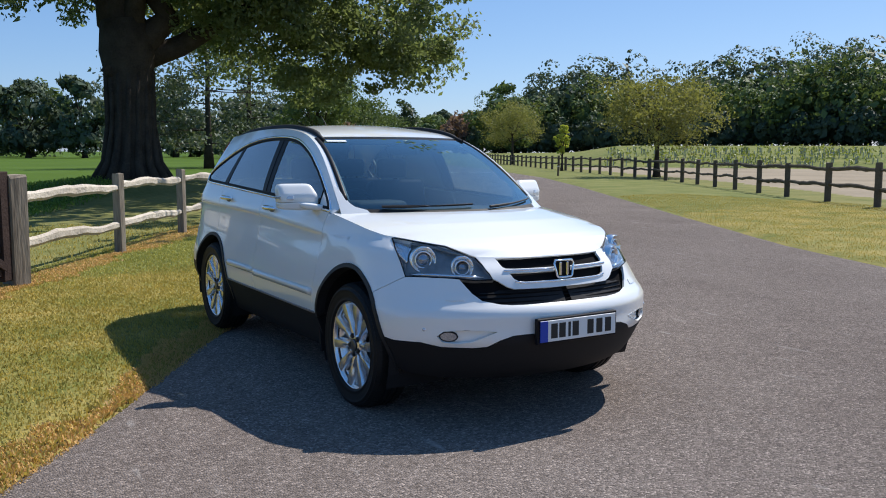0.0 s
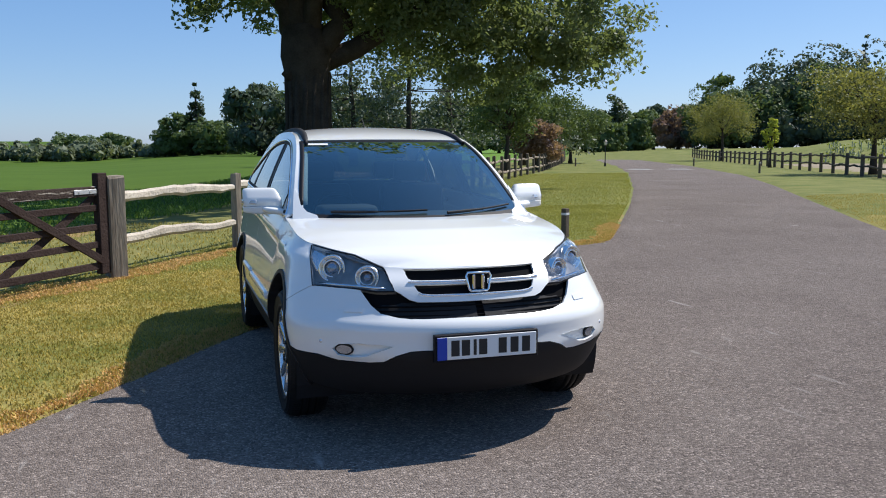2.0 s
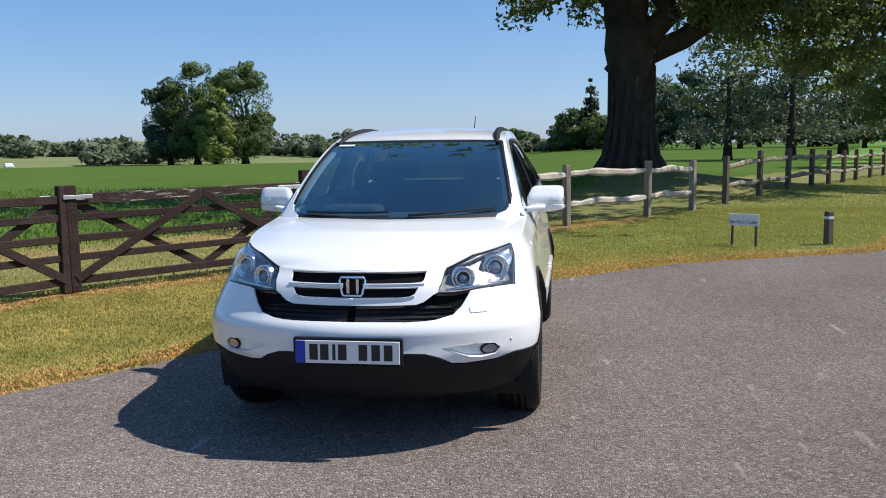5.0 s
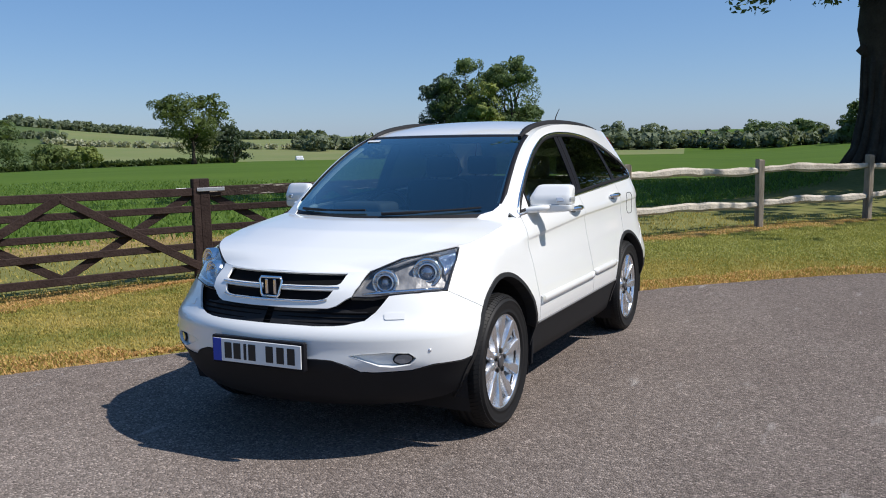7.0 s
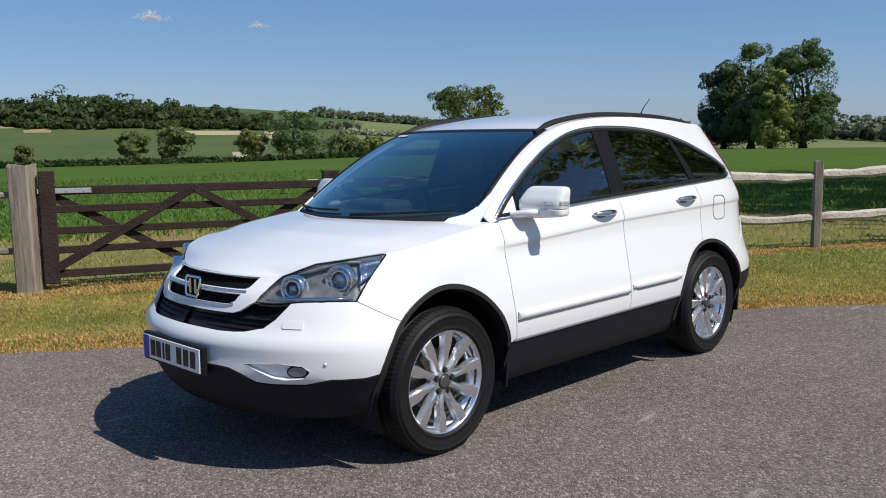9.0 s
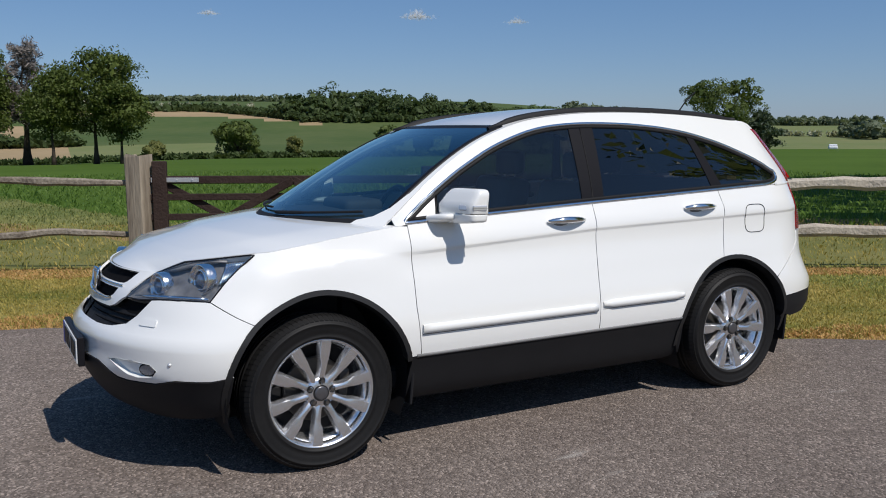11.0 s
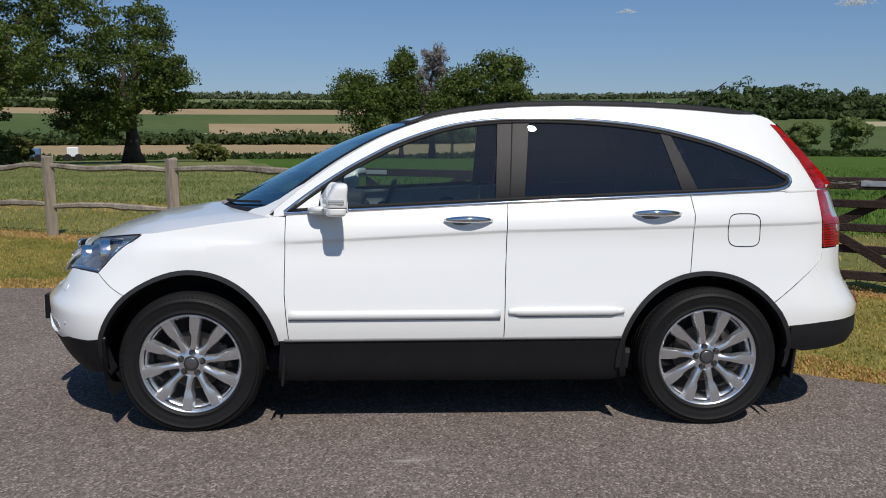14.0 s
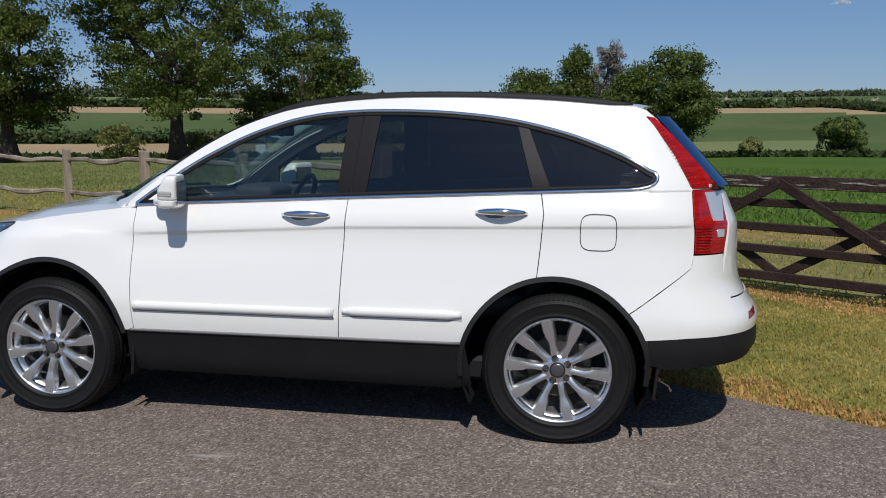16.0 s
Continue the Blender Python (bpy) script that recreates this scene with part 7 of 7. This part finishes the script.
verts = [Vector((p.x, -p.y, p.z + 0.006)) for p in (top(0.268, 0.88), top(0.268, 0.68), top(0.257, 0.68), top(0.257, 0.88))]
mesh_object("windscreen_sticker", verts, [(0, 1, 2, 3)], PLATE_WHITE, CAR)["label"] = "white strip sticker on the windscreen"

# inside: floor pan, liner, seats, dashboard, wheel
part("floor_pan", box_bm((3.3, 1.5, 0.12), (0.02, 0, 0.32), 0.02, 1), BLACK_TRIM, CAR)
part("engine_bay", box_bm((0.9, 1.1, 0.55), (1.5, 0, 0.52), 0.05, 1), BLACK_TRIM, CAR)
bm = bmesh.new()
cols = [[bm.verts.new(skin(q, z) * 1.0 + Vector((-0.03 if q > 1.3 else (0.03 if q < -1.6 else 0), -0.03, 0))) for z in (0.3, 0.6, 0.74, 0.9)] for q in np.linspace(Q_REAR + 0.05, Q_FRONT - 0.05, 60)]
for a, b in zip(cols, cols[1:]):
    for i in range(3):
        c = (a[i].co + b[i + 1].co) / 2
        if min(math.hypot(c.x - WF, c.z - HUB), math.hypot(c.x - WB, c.z - HUB)) > 0.5 and not (i == 2 and c.x > 1.35) and not (i == 0 and c.x < -1.7):
            bm.faces.new((a[i], b[i], b[i + 1], a[i + 1]))
me_ = bpy.data.meshes.new("t")
bm.to_mesh(me_)
o_ = bmesh.new()
o_.from_mesh(me_)
for v in o_.verts:
    v.co.y = -v.co.y
o_.to_mesh(me_)
bm.from_mesh(me_)
o_.free(), bpy.data.meshes.remove(me_)
part("inner_liner", bm, BLACK_TRIM, CAR)


def seat(x, y, width, rear=False):
    s = new("seat", None)
    s.parent, s["label"] = CAR, "black leather seat with headrest"
    part("cushion", box_bm((0.52, width, 0.16), (x + 0.2, y, 0.62), 0.05, 3), SEAT, s, smooth=True)
    part("backrest", box_bm((0.15, width, 0.62), (x - 0.12, y, 0.94), 0.05, 3, turn=pose(0, 0, 0, 0, -14, 0)), SEAT, s, smooth=True)
    for hy in ((y,) if not rear else (y - 0.4, y + 0.4)):
        rest = part("headrest", box_bm((0.09, 0.26, 0.16), (x - 0.24, hy, 1.335), 0.035, 3), SEAT, s, smooth=True)
        for k in (-0.06, 0.06):
            part("post", box_bm((0.012, 0.012, 0.1), (x - 0.235, hy + k, 1.225), 0.002, 1), CHROME, rest)


seat(-0.28, 0.37, 0.5), seat(-0.28, -0.37, 0.5), seat(-1.12, 0.0, 1.3, True)
bm = box_bm((0.5, 1.42, 0.3), (0.72, 0, 0.93), 0.08, 3)
part("dashboard", bm, DASH, CAR, "grey dashboard", smooth=True)
part("instrument_hood", box_bm((0.25, 0.38, 0.09), (0.62, -0.37, 1.09), 0.035, 3), DASH, CAR, smooth=True)
wheel_pts = [Vector((0.37 - 0.18 * math.sin(a) * 0.36, -0.37 + 0.185 * math.cos(a), 1.02 + 0.185 * math.sin(a) * 0.93)) for a in np.linspace(0, 2 * math.pi, 28)]
vs, fs = tube_arrays(wheel_pts, [0.016] * 28, 8)
steer = mesh_object("steering_wheel", vs, fs, SEAT, CAR, smooth=True)
part("hub", box_bm((0.06, 0.15, 0.11), (0.39, -0.37, 1.01), 0.03, 2), SEAT, steer, smooth=True)
part("spoke", box_bm((0.02, 0.34, 0.03), (0.38, -0.37, 1.02), 0.006, 1), SEAT, steer)
part("inner_mirror", box_bm((0.03, 0.22, 0.06), (0.33, 0.0, 1.47), 0.012, 2), BLACK_TRIM, CAR, "black inside mirror")


# wheels
def lathe(profile, n, closed=False):
    bm = bmesh.new()
    rows = [[bm.verts.new((r * math.cos(a), y, r * math.sin(a))) for a in np.linspace(0, 2 * math.pi, n + 1)[:-1]] for r, y in profile]
    pairs = list(zip(rows, rows[1:] + rows[:1])) if closed else list(zip(rows, rows[1:]))
    for a, b in pairs:
        for i in range(n):
            bm.faces.new((a[i], b[i], b[(i + 1) % n], a[(i + 1) % n]))
    bmesh.ops.recalc_face_normals(bm, faces=bm.faces[:])
    return bm


def build_wheel():
    """One road wheel: y points out of the car."""
    w = new("wheel", None)
    w.parent, w["label"] = CAR, "ten-spoke silver alloy wheel with black tyre"
    tyre = [(0.246, 0.085), (0.255, 0.1), (0.262, 0.107), (0.267, 0.108), (0.270, 0.105), (0.285, 0.109), (0.305, 0.113), (0.318, 0.1135), (0.321, 0.116), (0.325, 0.116), (0.328, 0.111), (0.342, 0.102), (0.351, 0.090),
            (0.357, 0.075), (0.3600, 0.05), (0.3600, 0.043), (0.350, 0.042), (0.350, 0.034), (0.362, 0.033), (0.3625, 0.005), (0.352, 0.004), (0.352, -0.004), (0.3625, -0.005), (0.362, -0.033), (0.350, -0.034), (0.350, -0.042),
            (0.3600, -0.043), (0.357, -0.075), (0.342, -0.104), (0.30, -0.114), (0.25, -0.1), (0.246, -0.085)]
    ty = part("tyre", lathe(tyre, 96), RUBBER, w, "black rubber tyre with a ribbed shoulder", smooth=True)
    blocks, faces = [], []
    for i in range(92):
        a, da = 2 * math.pi * i / 92, 0.0265
        for y0, y1, y2, r0, r1, r2 in ((0.046, 0.082, 0.106, 0.3600, 0.3535, 0.3385), (-0.046, -0.082, -0.106, 0.3600, 0.3535, 0.3385)):
            k = len(blocks)
            for aa in (a - da, a + da):
                for y, r in ((y0, r0), (y1, r1), (y2, r2)):
                    for h in (-0.008, 0.0034):
                        tw = 0.03 * (abs(y) - 0.046) / 0.06
                        blocks.append(((r + h) * math.cos(aa + tw), y, (r + h) * math.sin(aa + tw)))
            for m in (0, 2):
                faces += [(k + m + 1, k + m + 3, k + m + 9, k + m + 7), (k + m, k + m + 1, k + m + 3, k + m + 2), (k + m + 6, k + m + 8, k + m + 9, k + m + 7)]
            faces += [(k, k + 1, k + 7, k + 6), (k + 4, k + 10, k + 11, k + 5)]
    tread = mesh_object("tread_block", blocks, faces, RUBBER, ty)
    tagged(tread, kind="stuff")
    part("rim", lathe([(0.232, 0.064), (0.2365, 0.082), (0.2435, 0.092), (0.249, 0.0965), (0.2525, 0.0965), (0.2535, 0.092), (0.2525, 0.086), (0.246, 0.08), (0.246, 0.064)], 96, True), ALLOY, w, "silver alloy rim", smooth=True)
    part("barrel", lathe([(0.185, -0.09), (0.212, -0.08), (0.220, 0.0), (0.232, 0.064), (0.246, 0.064), (0.246, -0.09)], 72), ALLOY, w, "silver wheel barrel", smooth=True)
    # each spoke: a narrow raised root, a pinch, and a broad flat end that runs out over the rim
    stations = ((0.030, 0.020, 0.062, 0.0), (0.060, 0.0165, 0.071, 0.0), (0.090, 0.0145, 0.077, 0.002), (0.120, 0.0145, 0.081, 0.004), (0.142, 0.0165, 0.083, 0.004), (0.162, 0.0225, 0.088, 0.001),
                (0.195, 0.0258, 0.091, 0.0), (0.225, 0.0265, 0.093, 0.0), (0.2425, 0.0265, 0.0945, 0.0))
    bm = bmesh.new()
    rows = []
    for r, half, y, tw in stations:
        ridge = 0.006 * max(0.0, 1 - max(0.0, r - 0.06) / 0.10)
        rows.append([bm.verts.new((r, yy, o + tw)) for o, yy in ((-half - 0.006, y - 0.034), (-half, y - 0.007), (-half * 0.86, y - 0.001), (-half * 0.25, y + ridge), (half * 0.25, y + ridge), (half * 0.86, y - 0.001), (half, y - 0.007), (half + 0.006, y - 0.034))])
    for p, q in zip(rows, rows[1:]):
        for k in range(7):
            f = bm.faces.new((p[k], q[k], q[k + 1], p[k + 1]))
            f.smooth = True
    bm.faces.new(rows[-1])
    bmesh.ops.recalc_face_normals(bm, faces=bm.faces[:])
    for e in bm.edges:
        if len(e.link_faces) == 2 and e.calc_face_angle() > 0.6:
            e.smooth = False
    spoke = part("spoke", bm, ALLOY, w)
    spoke.matrix_basis = pose(0, 0, 0, 0, -18, 0)
    for i in range(1, 10):
        other = new("spoke", spoke.data)
        other.parent, other.matrix_basis = w, pose(0, 0, 0, 0, -18 - 36 * i, 0)
    part("hub", lathe([(0.0, 0.080), (0.036, 0.080), (0.058, 0.077), (0.070, 0.071), (0.076, 0.060), (0.078, 0.03), (0.0, 0.03)], 48), ALLOY, w, smooth=True)
    cap = part("hub_cap", lathe([(0.0, 0.0885), (0.026, 0.088), (0.031, 0.0865), (0.033, 0.081)], 32), CAP_GREY, w, "grey hub cap", smooth=True)
    part("cap_ring", lathe([(0.033, 0.079), (0.033, 0.085), (0.036, 0.0855), (0.0375, 0.083), (0.0375, 0.079)], 32), PLATE_BLACK, cap)
    for i in range(5):
        a = 2 * math.pi * i / 5 + 0.314
        bm = lathe([(0.0125, 0.085), (0.0125, 0.0795), (0.0165, 0.079), (0.0165, 0.072)], 16)
        seat_ = part("nut_recess", bm, PLATE_BLACK, w)
        seat_.matrix_basis = pose(0.055 * math.cos(a), 0, 0.055 * math.sin(a))
        bm = bmesh.new()
        bmesh.ops.create_cone(bm, cap_ends=True, segments=6, radius1=0.0095, radius2=0.008, depth=0.02, matrix=pose(0, 0.078, 0, 90))
        part("wheel_nut", bm, DARK_METAL, seat_)
    part("brake_disc", lathe([(0.0, 0.0), (0.145, 0.0), (0.15, -0.004), (0.15, -0.02), (0.0, -0.02)], 48), DARK_METAL, w)
    part("brake_caliper", box_bm((0.05, 0.05, 0.13), (-0.135, -0.005, 0.03), 0.012, 2), DARK_METAL, w)
    part("backing", lathe([(0.0, -0.04), (0.218, -0.04), (0.218, -0.05), (0.0, -0.05)], 30), BLACK_TRIM, w)
    return w


first = build_wheel()
first.matrix_basis = pose(WF, 0.785, 0.341, 0, -6, 0)
copy_thing(first, pose(WB, 0.785, 0.368, 0, 14, 0))
copy_thing(first, pose(WF, -0.785, 0.341, 0, 25, 180))
copy_thing(first, pose(WB, -0.785, 0.368, 0, 40, 180))


# small fair-weather clouds far off
CLOUD = material("cloud", (0.95, 0.95, 0.96), 1.0, spec=0.0)
_n, _l = CLOUD.node_tree.nodes, CLOUD.node_tree.links
_t, _m = _n.new("ShaderNodeBsdfTransparent"), _n.new("ShaderNodeMixShader")
_m.inputs["Fac"].default_value = 0.8
_tl, _half = _n.new("ShaderNodeBsdfTranslucent"), _n.new("ShaderNodeMixShader")
_l.new(_n["Principled BSDF"].outputs[0], _half.inputs[1]), _l.new(_tl.outputs[0], _half.inputs[2]), _l.new(_half.outputs[0], _m.inputs[1]), _l.new(_t.outputs[0], _m.inputs[2]), _l.new(_m.outputs[0], _n["Material Output"].inputs["Surface"])
for cx, cy, cz, w, h, s in ((-819, -1578, 236, 62, 26, 1), (-994, -1478, 225, 44, 15, 2), (-440, -1724, 239, 40, 14, 3)):
    rng = np.random.default_rng(s)
    k = rng.normal(size=(420, 2)) * 0.2
    away = np.array([cx, cy, 0]) / math.hypot(cx, cy)
    lift = np.abs(rng.normal(size=420)) * 0.3 * np.clip(1 - 1.6 * np.abs(k[:, 0]), 0.2, 1) - 0.08
    pts = np.array([cx, cy, cz]) + np.outer(k[:, 0] * w, (-away[1], away[0], 0)) + np.outer(k[:, 1] * w, away) + np.outer(lift * h, (0, 0, 1))
    cloud = leaf_mesh("cloud", pts, h * rng.uniform(0.12, 0.34, 420), CLOUD, long=1.0)
    tagged(cloud, "small white fair-weather cloud in the blue sky", "cloud", kind="structure")
